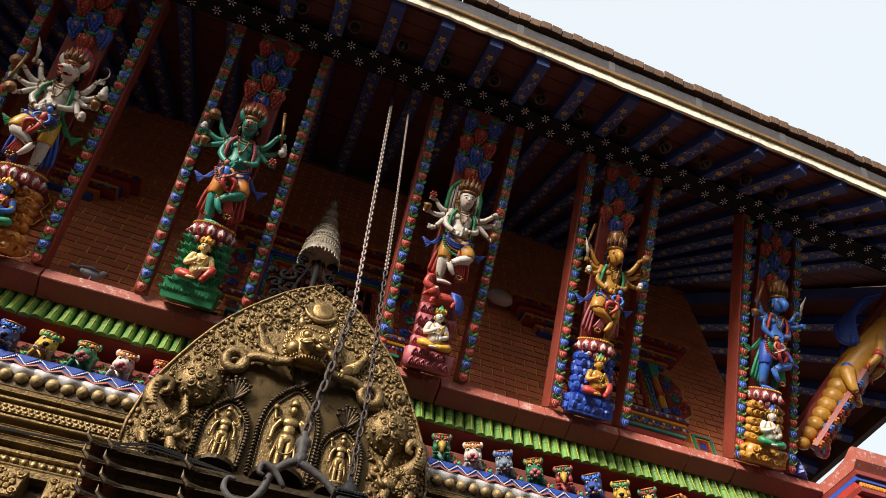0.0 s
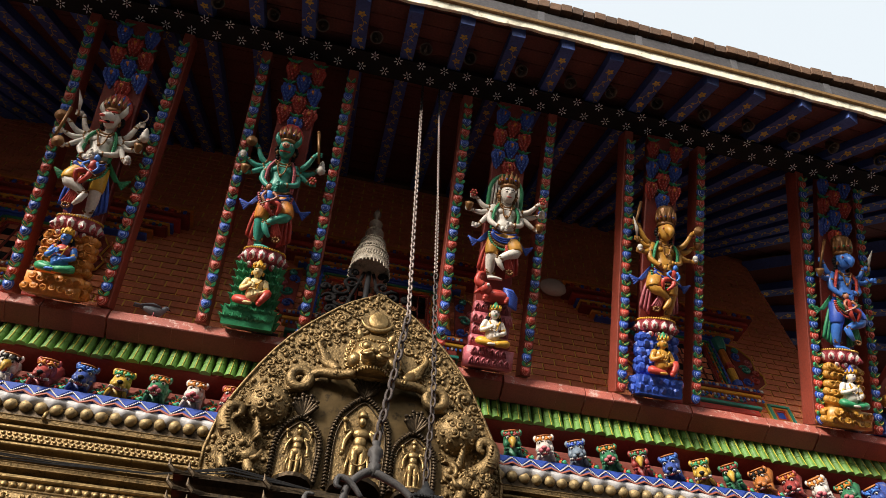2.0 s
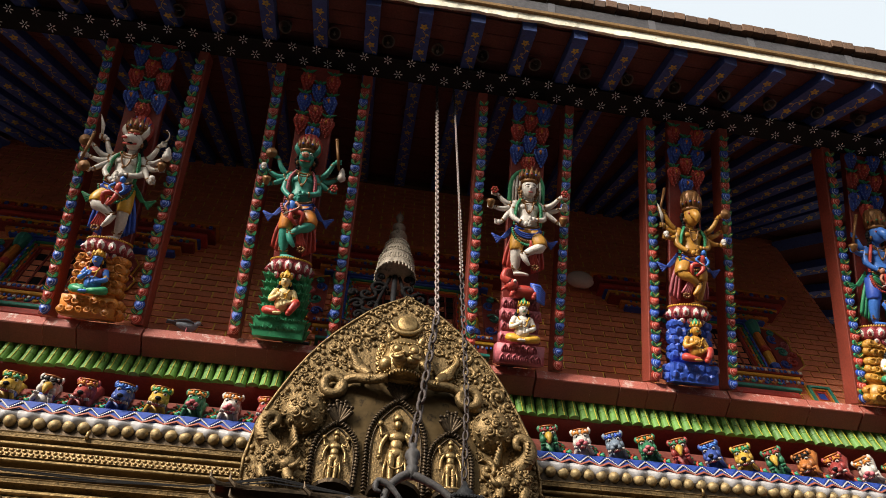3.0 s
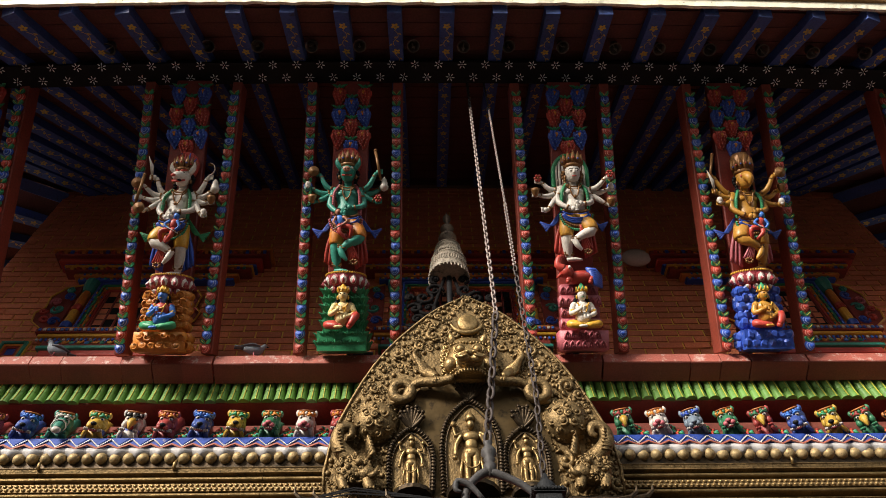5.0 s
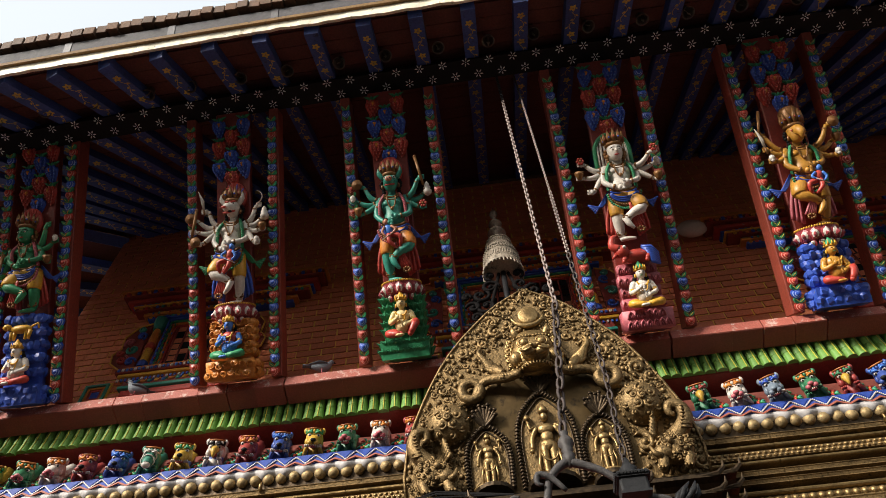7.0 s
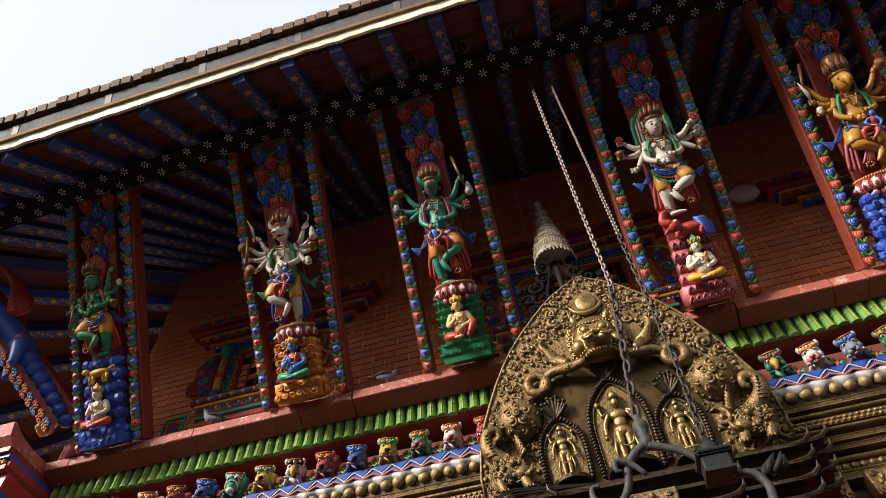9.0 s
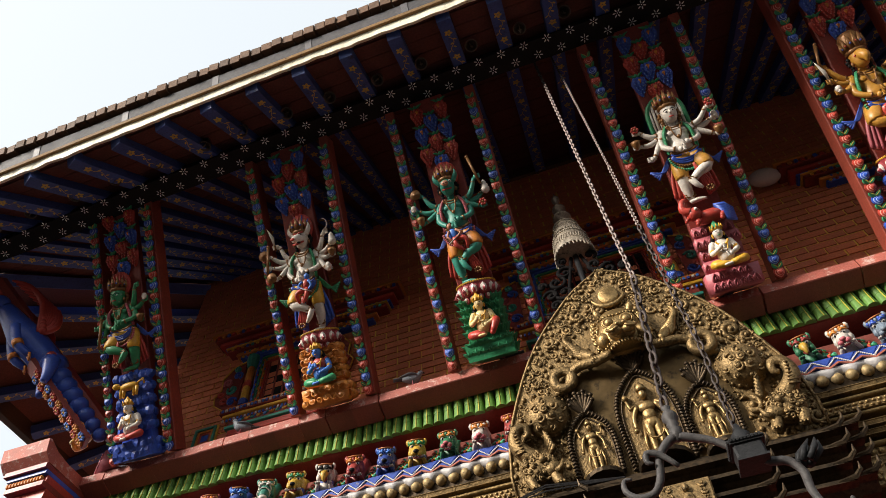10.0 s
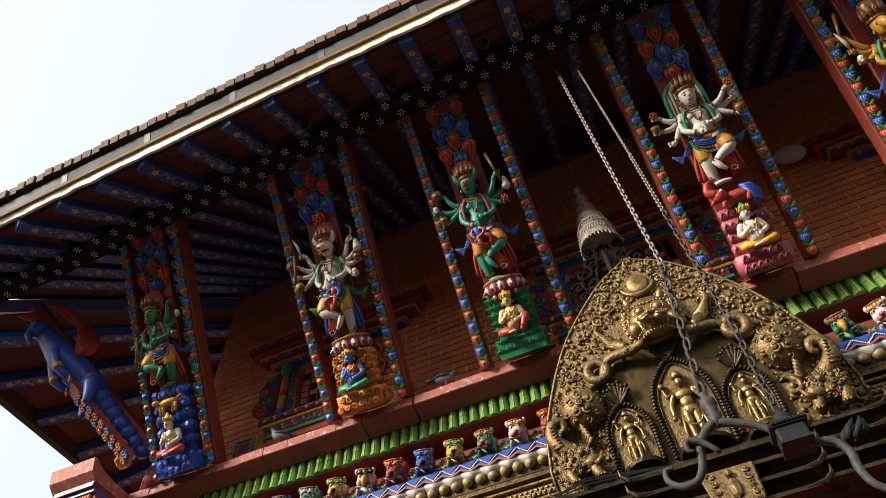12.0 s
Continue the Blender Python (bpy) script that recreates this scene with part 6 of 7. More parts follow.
    for k in range(5):
        scroll(bm, (s * (1.07 - 0.05 * k), 0.12 + 0.05 * ((k * 2) % 3)), 0.04, 1.3, 0.014, -s, k, 0, 0.14, 5, 10)
    for u0 in (0.86, 1.06):
        tube(bm, [(s * u0, -0.13, 0.12), (s * (u0 - 0.02), -0.16, 0.05), (s * (u0 - 0.04), -0.18, 0.02)], [0.05, 0.04, 0.03], 8, 0)
        for k in range(3):
            tube(bm, [(s * (u0 - 0.06 + 0.025 * k), -0.19, 0.03), (s * (u0 - 0.07 + 0.025 * k), -0.22, 0.012)], [0.015, 0.008], 5, 0)
    tube(bm, [(s * 0.84, -0.17, 0.12), (s * 0.79, -0.18, 0.15), (s * 0.77, -0.17, 0.21)], [0.03, 0.022, 0.008], 6, 0)
    for k in range(6):
        tube(bm, [(s * 0.88, -0.08, 0.3 + 0.02 * k), (s * (0.82 + 0.01 * k), -0.11, 0.36 + 0.03 * k), (s * (0.85 + 0.015 * k), -0.08, 0.42 + 0.02 * k)], [0.018, 0.02, 0.006], 6, 0)
    for k in range(26):
        a = k * 2.4
        rr_ = 0.03 + 0.105 * (k / 26) ** 0.5
        scroll(bm, (s * (0.98 + rr_ * math.cos(a)), 0.2 + rr_ * 0.9 * math.sin(a)), 0.026, 1.2, 0.011, s if k % 2 else -s, a, 0, 0.085 + 0.1 * math.sqrt(max(0, 1 - (rr_ / 0.16) ** 2)), 5, 8)
    part("water_beast", bm, GOLD, arch, smooth=True)


def niche(u, v0, v1, half, hood):
    """A pointed niche with a rope border, a small standing figure and a hood of serpents."""
    def line(h, top):
        pts = [(u - h, v0)]
        for f in (0.3, 0.5, 0.65, 0.78, 0.9):
            pts.append((u - h * (1.04, 1.05, 0.98, 0.8, 0.45)[(0.3, 0.5, 0.65, 0.78, 0.9).index(f)], v0 + (top - v0) * f))
        pts.append((u, top))
        return pts + [(2 * u - a, b) for a, b in pts[-2::-1]]
    bm = bmesh.new()
    slab(bm, line(half, v1), 0.04, 0.055, 0)
    fr = part("niche_plate", bm, GOLD, arch)
    bm = bmesh.new()
    for h, t, rr in ((half, v1, 0.018), (half * 0.86, v1 - 0.06, 0.008)):
        pts = [Vector((a, -0.065, b)) for a, b in line(h, t)]
        tube(bm, pts, rr, 7, 0)
    # rope turns
    pts = [Vector((a, -0.075, b)) for a, b in line(half, v1)]
    for a, b in zip(pts, pts[1:]):
        n = max(1, int((b - a).length / 0.026))
        d = (b - a).normalized()
        for k in range(n):
            p = a.lerp(b, (k + 0.5) / n)
            sd = Vector((d.z, 0, -d.x))
            tube(bm, [p - sd * 0.024 - d * 0.012, p + Vector((0, -0.012, 0)), p + sd * 0.024 - d * 0.012], [0.006, 0.011, 0.006], 5, 0)
    part("rope_border", bm, GOLDD, arch, smooth=True)
    # hood of small serpents over the point
    bm = bmesh.new()
    lathe(bm, [(0.03, 0.04), (0.05, 0.055), (0.02, 0.075)], (u, 0, v1), 12, 0, axis="y")
    hd = part("serpent_hood", bm, GOLDD, arch, smooth=True)
    for k in range(9):
        a = radians(90 + (k - 4) * 11)
        r1 = hood * (1 - 0.06 * abs(k - 4)) * (1.0 if k % 2 else 0.86)
        c = (u, v1 - 0.03)
        pts = [(c[0] + (k - 4) * 0.006, -0.06, c[1]), (c[0] + r1 * 0.45 * math.cos(a), -0.08, c[1] + r1 * 0.5 * math.sin(a)), (c[0] + r1 * math.cos(a), -0.11, c[1] + r1 * math.sin(a))]
        bm = bmesh.new()
        tube(bm, pts, [0.02, 0.022, 0.014], 8, 0)
        ball(bm, pts[-1], (0.022, 0.022, 0.018), 0, 6)
        part("serpent_head", bm, GOLDD, hd, smooth=True)
    # figure
    bm = bmesh.new()
    hgt = (v1 - v0) * 0.78
    b0 = v0 + 0.03
    f = lambda x, y, w=0.08: (u + x * hgt, -w, b0 + y * hgt)
    lathe(bm, [(half * 0.8, -0.03), (half * 0.85, -0.015), (half * 0.7, 0.0)], (u, -0.06, b0), 14, 0)
    for s in (-1, 1):
        tube(bm, [f(s * 0.05, 0.0), f(s * 0.055, 0.25), f(s * 0.05, 0.48)], [0.03 * hgt, 0.042 * hgt, 0.06 * hgt], 8, 0)
        ball(bm, f(s * 0.06, 0.015, 0.11), (0.035 * hgt, 0.06 * hgt, 0.02 * hgt), 0, 7)
        tube(bm, [f(s * 0.11, 0.72), f(s * 0.19, 0.58), f(s * (0.2 if u or s < 0 else 0.22), 0.42, 0.1)], [0.035 * hgt, 0.03 * hgt, 0.022 * hgt], 7, 0)
        ball(bm, f(s * 0.21, 0.40, 0.1), 0.035 * hgt, 0, 7)
        tube(bm, [f(s * 0.11, 0.74), f(s * 0.2, 0.7), f(s * 0.22, 0.82)], [0.03 * hgt, 0.025 * hgt, 0.02 * hgt], 6, 0)
        ball(bm, f(s * 0.22, 0.86), 0.045 * hgt, 0, 7)
        tube(bm, [f(s * 0.1, 0.46), f(s * 0.14, 0.25), f(s * 0.13, 0.08)], [0.02 * hgt, 0.02 * hgt, 0.012 * hgt], 6, 0)
    ball(bm, f(0, 0.47), (0.115 * hgt, 0.07 * hgt, 0.08 * hgt), 0, 10)
    ball(bm, f(0, 0.58), (0.085 * hgt, 0.06 * hgt, 0.1 * hgt), 0, 10)
    ball(bm, f(0, 0.69), (0.115 * hgt, 0.065 * hgt, 0.08 * hgt), 0, 10)
    ball(bm, f(0, 0.85, 0.09), (0.055 * hgt, 0.06 * hgt, 0.07 * hgt), 0, 10)
    lathe(bm, [(0.06 * hgt, 0), (0.07 * hgt, 0.03 * hgt), (0.05 * hgt, 0.08 * hgt), (0.0, 0.14 * hgt)], f(0, 0.9, 0.09), 10, 0)
    tube(bm, [f(0.1 * math.cos(t), 0.35 + 0.1 * math.sin(t), 0.13) for t in (radians(180 + 18 * i) for i in range(11))], 0.012 * hgt, 5, 0)
    part("niche_figure", bm, GOLDB, arch, smooth=True)


niche(-0.01, 0.01, 0.86, 0.235, 0.23)
niche(-0.51, 0.03, 0.60, 0.175, 0.21)
niche(0.45, 0.05, 0.60, 0.175, 0.21)

# stepped eaves under the arch with upturned corners
tiers = thing("arch_base", "dark gilt stepped base of small upturned eaves under the arch", "arch base", m=pose(-0.055, 0, 0))


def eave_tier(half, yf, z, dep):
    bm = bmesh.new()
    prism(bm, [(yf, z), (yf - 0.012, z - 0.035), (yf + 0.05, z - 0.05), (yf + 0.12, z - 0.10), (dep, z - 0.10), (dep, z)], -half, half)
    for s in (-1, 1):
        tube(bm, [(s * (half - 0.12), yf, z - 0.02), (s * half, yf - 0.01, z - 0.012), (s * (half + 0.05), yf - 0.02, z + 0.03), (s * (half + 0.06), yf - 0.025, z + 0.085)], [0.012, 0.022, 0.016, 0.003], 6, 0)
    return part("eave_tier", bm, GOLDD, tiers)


for k in range(4):
    z = 4.79 - 0.135 * k
    eave_tier(1.37 - 0.03 * k, 4.66, z - 0.03, 5.28)
    eave_tier(1.20 - 0.03 * k, 4.55, z - 0.115, 4.80)
    eave_tier(0.63 - 0.02 * k, 4.42, z - 0.22, 4.64)
bm = bmesh.new()
slab(bm, [(-0.16, 0.0), (0.16, 0.0), (0.19, 0.32), (-0.19, 0.32)], 0.0, 0.04, 0)
bmesh.ops.bevel(bm, geom=bm.edges[:], offset=0.01, segments=1, affect="EDGES")
for s in (-1, 1):
    for k in range(4):
        scroll(bm, (s * 0.12, 0.05 + 0.07 * k), 0.03, 1.2, 0.01, s, k, 0, 0.04, 5, 8)
ball(bm, (0, -0.05, 0.12), (0.05, 0.03, 0.09), 0, 8)
ball(bm, (0, -0.06, 0.24), (0.03, 0.03, 0.035), 0, 8)
part("plaque", bm, GOLD, tiers, "gilt plaque with a small figure", m=pose(0.02, 4.38, 4.12, -12))
for u, hw in ((-0.49, 0.15), (0.45, 0.15), (-0.01, 0.21)):
    bm = bmesh.new()
    lathe(bm, [(hw, 0), (hw * 1.05, 0.03), (hw * 0.8, 0.05)], (u, 4.66, 4.755), 16, 0)
    part("niche_foot", bm, GOLDD, tiers)

# ---------------- parasol finial over the arch ----------------
fin = thing("parasol_finial", "weathered brass tiered parasol finial on dark scrolled stand", "finial", m=pose(-0.2, 4.45, 6.45))
bm = bmesh.new()
lathe(bm, [(0.03, 0), (0.03, 0.9)], (0, 0, 0), 10)
part("stem", bm, BLACK, fin, smooth=True)


def canopy(z0, z1, r0, r1, seg=8):
    bm = bmesh.new()
    lathe(bm, [(r0 * 0.9, z0), (r0, z0), (r0 * 1.01, z0 + 0.03), (r0 * 0.97, z0 + 0.035), (r1 * 1.06, z1 - 0.05), (r1 * 1.1, z1 - 0.03), (r1, z1), (0.02, z1)], (0, 0, 0), seg)
    for k in range(44):
        a = 2 * math.pi * k / 44
        for f, q in ((0.10, 0.010), (0.34, 0.007), (0.62, 0.007), (0.86, 0.011)):
            rr = r0 * 0.99 + (r1 * 1.08 - r0 * 0.99) * f
            ball(bm, (rr * math.cos(a + f), rr * math.sin(a + f), z0 + (z1 - z0) * f), q, 0, 5)
        r_a, r_b = r0 * 0.97 + (r1 * 1.06 - r0 * 0.97) * 0.4, r0 * 0.97 + (r1 * 1.06 - r0 * 0.97) * 0.58
        tube(bm, [(r_a * math.cos(a), r_a * math.sin(a), z0 + (z1 - z0) * 0.4), (r_b * math.cos(a), r_b * math.sin(a), z0 + (z1 - z0) * 0.58)], 0.009, 4, 0)
    random.seed(int(z0 * 100))
    c = part("canopy", bm, BRASS, fin)
    bm = bmesh.new()
    for k in range(34):
        a = 2 * math.pi * k / 34
        L_ = random.uniform(0.03, 0.07)
        p = Vector((r0 * 0.98 * math.cos(a), r0 * 0.98 * math.sin(a), z0))
        tube(bm, [p, p + Vector((0.01 * math.cos(a), 0.01 * math.sin(a), -L_))], [0.011, 0.006], 4, 0)
    part("fringe", bm, BRASS, c)


canopy(0.86, 1.16, 0.218, 0.178, 20)
canopy(1.2, 1.42, 0.172, 0.125, 20)
# Dark cylinder, added so the gaps between the canopies are painted dark.
bm = bmesh.new()
lathe(bm, [(0.11, 0.9), (0.10, 1.42)], (0, 0, 0), 10)
part("core", bm, IRON, fin, smooth=True)
bm = bmesh.new()
lathe(bm, [(0.05, 1.42), (0.045, 1.56), (0.10, 1.585), (0.11, 1.60), (0.105, 1.62), (0.05, 1.65), (0.035, 1.70), (0.035, 1.76), (0.075, 1.785), (0.082, 1.80), (0.076, 1.82), (0.035, 1.85), (0.022, 1.88), (0.022, 1.95), (0.045, 1.99), (0.05, 2.03), (0.036, 2.08), (0.012, 2.12), (0.0, 2.2)], (0, 0, 0), 14)
part("knob", bm, BRASS, fin, smooth=True)
bm = bmesh.new()
for s in (-1, 1):
    for k, (cx, cz, r) in enumerate(((0.16, 0.62, 0.10), (0.27, 0.5, 0.10), (0.22, 0.33, 0.12), (0.36, 0.33, 0.08), (0.33, 0.16, 0.09), (0.15, 0.8, 0.06), (0.42, 0.5, 0.05))):
        scroll(bm, (s * cx, cz), r, 1.3, 0.022, s if k % 2 else -s, k, 0, 0, 6, 16)
    tube(bm, [(s * 0.05, 0, 0.1), (s * 0.18, -0.01, 0.3), (s * 0.12, -0.01, 0.55), (s * 0.05, 0, 0.85)], 0.02, 6, 0)
    tube(bm, [(0, 0, 0.05), (s * 0.25, 0, 0.03), (s * 0.45, 0, 0.1)], [0.03, 0.025, 0.01], 6, 0)
# Near-black colour holds the shade that the finial throws on its stand.
part("scrolled_stand", bm, make_mat("shaded_stand_black", (0.007, 0.006, 0.006), 0.8, vary=0.4, spec=0.06), fin, smooth=True)
bm = bmesh.new()
tube(bm, [(0, 0.02, 0.2), (0, 0.3, 0.1), (0, 0.62, 0.2)], 0.025, 6, 0)
part("stay", bm, IRON, fin, smooth=True)

# ---------------- hanging chains and lamp arms ----------------


def link_mesh(length, width, wire, mat):
    bm = bmesh.new()
    pts = []
    for i in range(12):
        a = 2 * math.pi * i / 12
        pts.append((0.5 * (width - wire) * math.cos(a), 0, 0.5 * (length - wire) * math.sin(a) * 1.0))
    tube(bm, pts, wire / 2, 5, 0, closed=True)
    return finish(bm, "link", mat, True)


def hang(name, label, path, lk, pitch):
    ch = thing(name, label, "chain", "chains hanging from the eaves", m=pose(*path[0]))
    o = Vector(path[0])
    k = 0
    for a, b in zip(path, path[1:]):
        a, b = Vector(a), Vector(b)
        d = (b - a)
        n = int(d.length / pitch)
        for i in range(n):
            p = a + d * ((i + 0.5) / n)
            m = frame_of(p - o, (1, 0, 0), -d)
            put("link", lk, ch, m @ pose(0, 0, 0, 0, 0, (45 if k % 2 else -45)))
            k += 1
    return ch


RUST = make_mat("rusted_chain", (0.075, 0.058, 0.052), 0.7, metal=0.1, spec=0.3, vary=0.4, bump=0.4)
BIGLINK = link_mesh(0.115, 0.064, 0.019, RUST)
hang("hanging_chain", "heavy chain of pale weathered close links hanging from the eaves", [(0.045, 3.05, 8.6), (0.045, 3.05, 5.12)], link_mesh(0.075, 0.044, 0.0145, CHAIN), 0.046)
# Upper ends in the dark metal paint the eave's shade onto both chains.
hang("hanging_chain", "upper links of a heavy chain, darkened for the eave shade", [(0.045, 3.05, 9.4), (0.045, 3.05, 8.6)], link_mesh(0.08, 0.045, 0.014, IRON), 0.05)
hang("hanging_chain", "upper links of a thin chain, darkened for the eave shade", [(0.25, 3.05, 9.4), (0.25, 3.05, 8.55)], link_mesh(0.052, 0.03, 0.009, IRON), 0.034)
hang("hanging_chain", "large dark iron links at the lower end of a chain", [(0.045, 3.05, 5.12), (-0.03, 3.05, 4.5), (-0.095, 3.05, 4.0)], BIGLINK, 0.084)
hang("hanging_chain", "thin pale chain with a knot hanging from the eaves", [(0.25, 3.05, 8.55), (0.245, 3.05, 6.55)], link_mesh(0.045, 0.026, 0.009, CHAIN), 0.028)
hang("hanging_chain", "doubled thin pale chain below a knot", [(0.245, 3.05, 6.55), (0.235, 3.05, 5.65)], link_mesh(0.045, 0.040, 0.011, CHAIN), 0.026)
hang("hanging_chain", "dark iron chain at the lamp end", [(0.235, 3.05, 5.65), (0.23, 3.05, 4.4), (0.19, 3.05, 3.76)], link_mesh(0.085, 0.046, 0.013, RUST), 0.062)

DUSTY = make_mat("dusty_iron", (0.075, 0.068, 0.065), 0.6, metal=0.1, vary=0.45, bump=0.4, wear=(0.035, 0.033, 0.033), wear_amt=0.14, spec=0.3)
lamp = thing("hanging_lamp", "dark iron lamp frame with scrolled arms hanging from chains", "lamp", m=pose(-0.09, 3.05, 3.86))
bm = bmesh.new()
lathe(bm, [(0.012, 0.16), (0.026, 0.15), (0.018, 0.13), (0.04, 0.10), (0.045, 0.075), (0.026, 0.05), (0.034, 0.035), (0.02, 0.015), (0.036, 0.0), (0.03, -0.04), (0.012, -0.07)], (0, 0, 0), 14)
part("hub", bm, DUSTY, lamp, smooth=True)
bm = bmesh.new()
tube(bm, [(0.0, 0, -0.03), (-0.07, 0, -0.07), (-0.13, 0, -0.15), (-0.15, 0, -0.24), (-0.2, 0, -0.32), (-0.28, 0, -0.33), (-0.335, 0, -0.28), (-0.33, 0, -0.22), (-0.29, 0, -0.22)], [0.026, 0.024, 0.022, 0.021, 0.02, 0.018, 0.016, 0.012, 0.008], 8, 0)
part("arm", bm, DUSTY, lamp, smooth=True)
bm = bmesh.new()
tube(bm, [(-0.05, -0.02, -0.22), (-0.12, -0.03, -0.14), (-0.18, -0.03, -0.12), (-0.19, -0.03, -0.17), (-0.16, -0.03, -0.18)], [0.012, 0.018, 0.02, 0.014, 0.006], 7, 0)
part("finial_scroll", bm, DUSTY, lamp, smooth=True)
bm = bmesh.new()
tube(bm, [(0.0, 0, -0.04), (0.08, 0, -0.075), (0.16, 0, -0.12), (0.24, 0, -0.20)], [0.026, 0.022, 0.02, 0.02], 8, 0)
tube(bm, [(0.30, 0, -0.26), (0.36, 0, -0.30), (0.43, 0, -0.32), (0.47, 0, -0.39), (0.46, 0, -0.48), (0.48, 0, -0.57), (0.55, 0, -0.62), (0.6, 0, -0.56)], [0.022, 0.022, 0.022, 0.021, 0.02, 0.018, 0.016, 0.01], 8, 0)
part("arm", bm, DUSTY, lamp, smooth=True)
bm = bevel_box(0.215, 0.355, -0.07, 0.07, -0.30, -0.20, 0.01)
lb = part("lamp_box", bm, IRON, lamp)
bm = bmesh.new()
box(bm, 0.205, 0.365, -0.08, 0.08, -0.215, -0.198)
box(bm, 0.21, 0.36, -0.075, 0.075, -0.305, -0.292)
for k in range(9):
    for y in (-0.082, 0.082):
        ball(bm, (0.215 + 0.0175 * k, y, -0.198), 0.012, 0, 6)
        ball(bm, (0.285 + y, -0.07 + 0.0175 * k, -0.198), 0.012, 0, 6)
part("beaded_rim", bm, IRON, lb)
bm = bmesh.new()
lathe(bm, [(0.065, -0.2), (0.07, -0.18), (0.045, -0.16), (0.05, -0.13), (0.025, -0.1), (0.015, -0.06)], (0.285, 0, 0), 14)
part("lamp_cap", bm, IRON, lamp, smooth=True)
bm = bmesh.new()
for k in range(6):
    a = 2 * math.pi * k / 6
    tube(bm, [(0.5 + 0.03 * math.cos(a), 0.03 * math.sin(a), -0.35), (0.54 + 0.05 * math.cos(a), 0.05 * math.sin(a), -0.30), (0.57 + 0.03 * math.cos(a), 0.03 * math.sin(a), -0.25)], [0.02, 0.016, 0.004], 5, 0)
part("leaf_spray", bm, IRON, lamp, smooth=True)

# ---------------- carved windows ----------------


def win(name, x0, x1, wings, label, lintel=(0, 0)):
    """A carved, brightly painted window: stepped frames, columns, dentilled sill and long lintel."""
    w = thing(name, label, "window", kind="structure")
    y = WALL_Y
    def bar(nm, xa, xb, za, zb, proud, mat, lab=""):
        part(nm, bevel_box(xa, xb, y - proud, y + 0.005, za, zb, 0.006), mat, w, lab)
    cx = (x0 + x1) / 2
    # black sheet painted in as the dark of the opening, and lattice
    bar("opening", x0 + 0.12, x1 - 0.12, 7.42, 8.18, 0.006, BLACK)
    ix0, ix1 = x0 + 0.14, x1 - 0.14
    n = max(3, int((ix1 - ix0) / 0.11))
    for k in range(n + 1):
        u = ix0 + (ix1 - ix0) * k / n
        bar("lattice_bar", u - 0.012, u + 0.012, 7.42, 8.18, 0.022, MAROON)
    # stepped jambs and heads
    for k, mt in enumerate((RED, ORANGE, GREEN, BLUE)):
        a = 0.12 - 0.03 * k
        pr = 0.03 + 0.018 * k
        bar("jamb", x0 + a - 0.03, x0 + a, 7.42, 8.2 + 0.03 * k, pr, mt)
        bar("jamb", x1 - a, x1 - a + 0.03, 7.42, 8.2 + 0.03 * k, pr, mt)
        bar("head_bar", x0 + a, x1 - a, 8.18 + 0.03 * k, 8.21 + 0.03 * k, pr, mt)
    # columns with rings
    for xc_ in (x0 - 0.10, x1 + 0.10):
        bm = bmesh.new()
        lathe(bm, [(0.06, 7.44), (0.065, 7.52), (0.045, 7.55)], (xc_, y - 0.06, 0), 10, 0)
        lathe(bm, [(0.045, 7.55), (0.05, 7.75)], (xc_, y - 0.06, 0), 10, 1)
        lathe(bm, [(0.06, 7.75), (0.065, 7.8), (0.05, 7.85)], (xc_, y - 0.06, 0), 10, 2)
        lathe(bm, [(0.05, 7.85), (0.045, 8.1)], (xc_, y - 0.06, 0), 10, 3)
        lathe(bm, [(0.06, 8.1), (0.085, 8.2), (0.09, 8.3)], (xc_, y - 0.06, 0), 10, 4)
        part("column", bm, [BLUE, YELLOW, RED, ORANGE, TEAL], w, smooth=False)
    # sill: bands and dentils
    for k, (za, zb, pr, mt, ex) in enumerate(((7.36, 7.42, 0.12, ORANGE, 0.28), (7.30, 7.36, 0.15, MAROON, 0.34), (7.25, 7.295, 0.13, YELLOW, 0.30), (7.12, 7.245, 0.10, MAROON, 0.22), (7.07, 7.115, 0.12, TEAL, 0.24), (6.98, 7.065, 0.09, RED, 0.2))):
        bar("sill_band", x0 - ex, x1 + ex, za, zb, pr, mt)
    u = x0 - 0.30
    bmd = bmesh.new()
    k = 0
    while u < x1 + 0.3:
        box(bmd, u, u + 0.028, y - 0.165, y - 0.14, 7.315, 7.35, k % 3)
        box(bmd, u, u + 0.022, y - 0.115, y - 0.095, 7.20, 7.235, (k + 1) % 3)
        u += 0.05
        k += 1
    tagged(part("dentils", bmd, [BLUE, WHITE, SKYB], w), kind="stuff")
    u = x0 - 0.05
    bmd = bmesh.new()
    k = 0
    while u < x1 + 0.05:
        ball(bmd, (u, y - 0.105, 7.17), (0.03, 0.015, 0.026), k % 4, 7)
        tube(bmd, [(u + 0.02, y - 0.105, 7.15), (u + 0.045, y - 0.11, 7.19), (u + 0.07, y - 0.105, 7.16)], [0.005, 0.012, 0.004], 5, (k + 2) % 4)
        u += 0.085
        k += 1
    tagged(part("painted_flowers", bmd, [SKYB, ORANGE, TEAL, YELLOW], w, smooth=True), kind="stuff")
    # flowers round the frame
    bmd = bmesh.new()
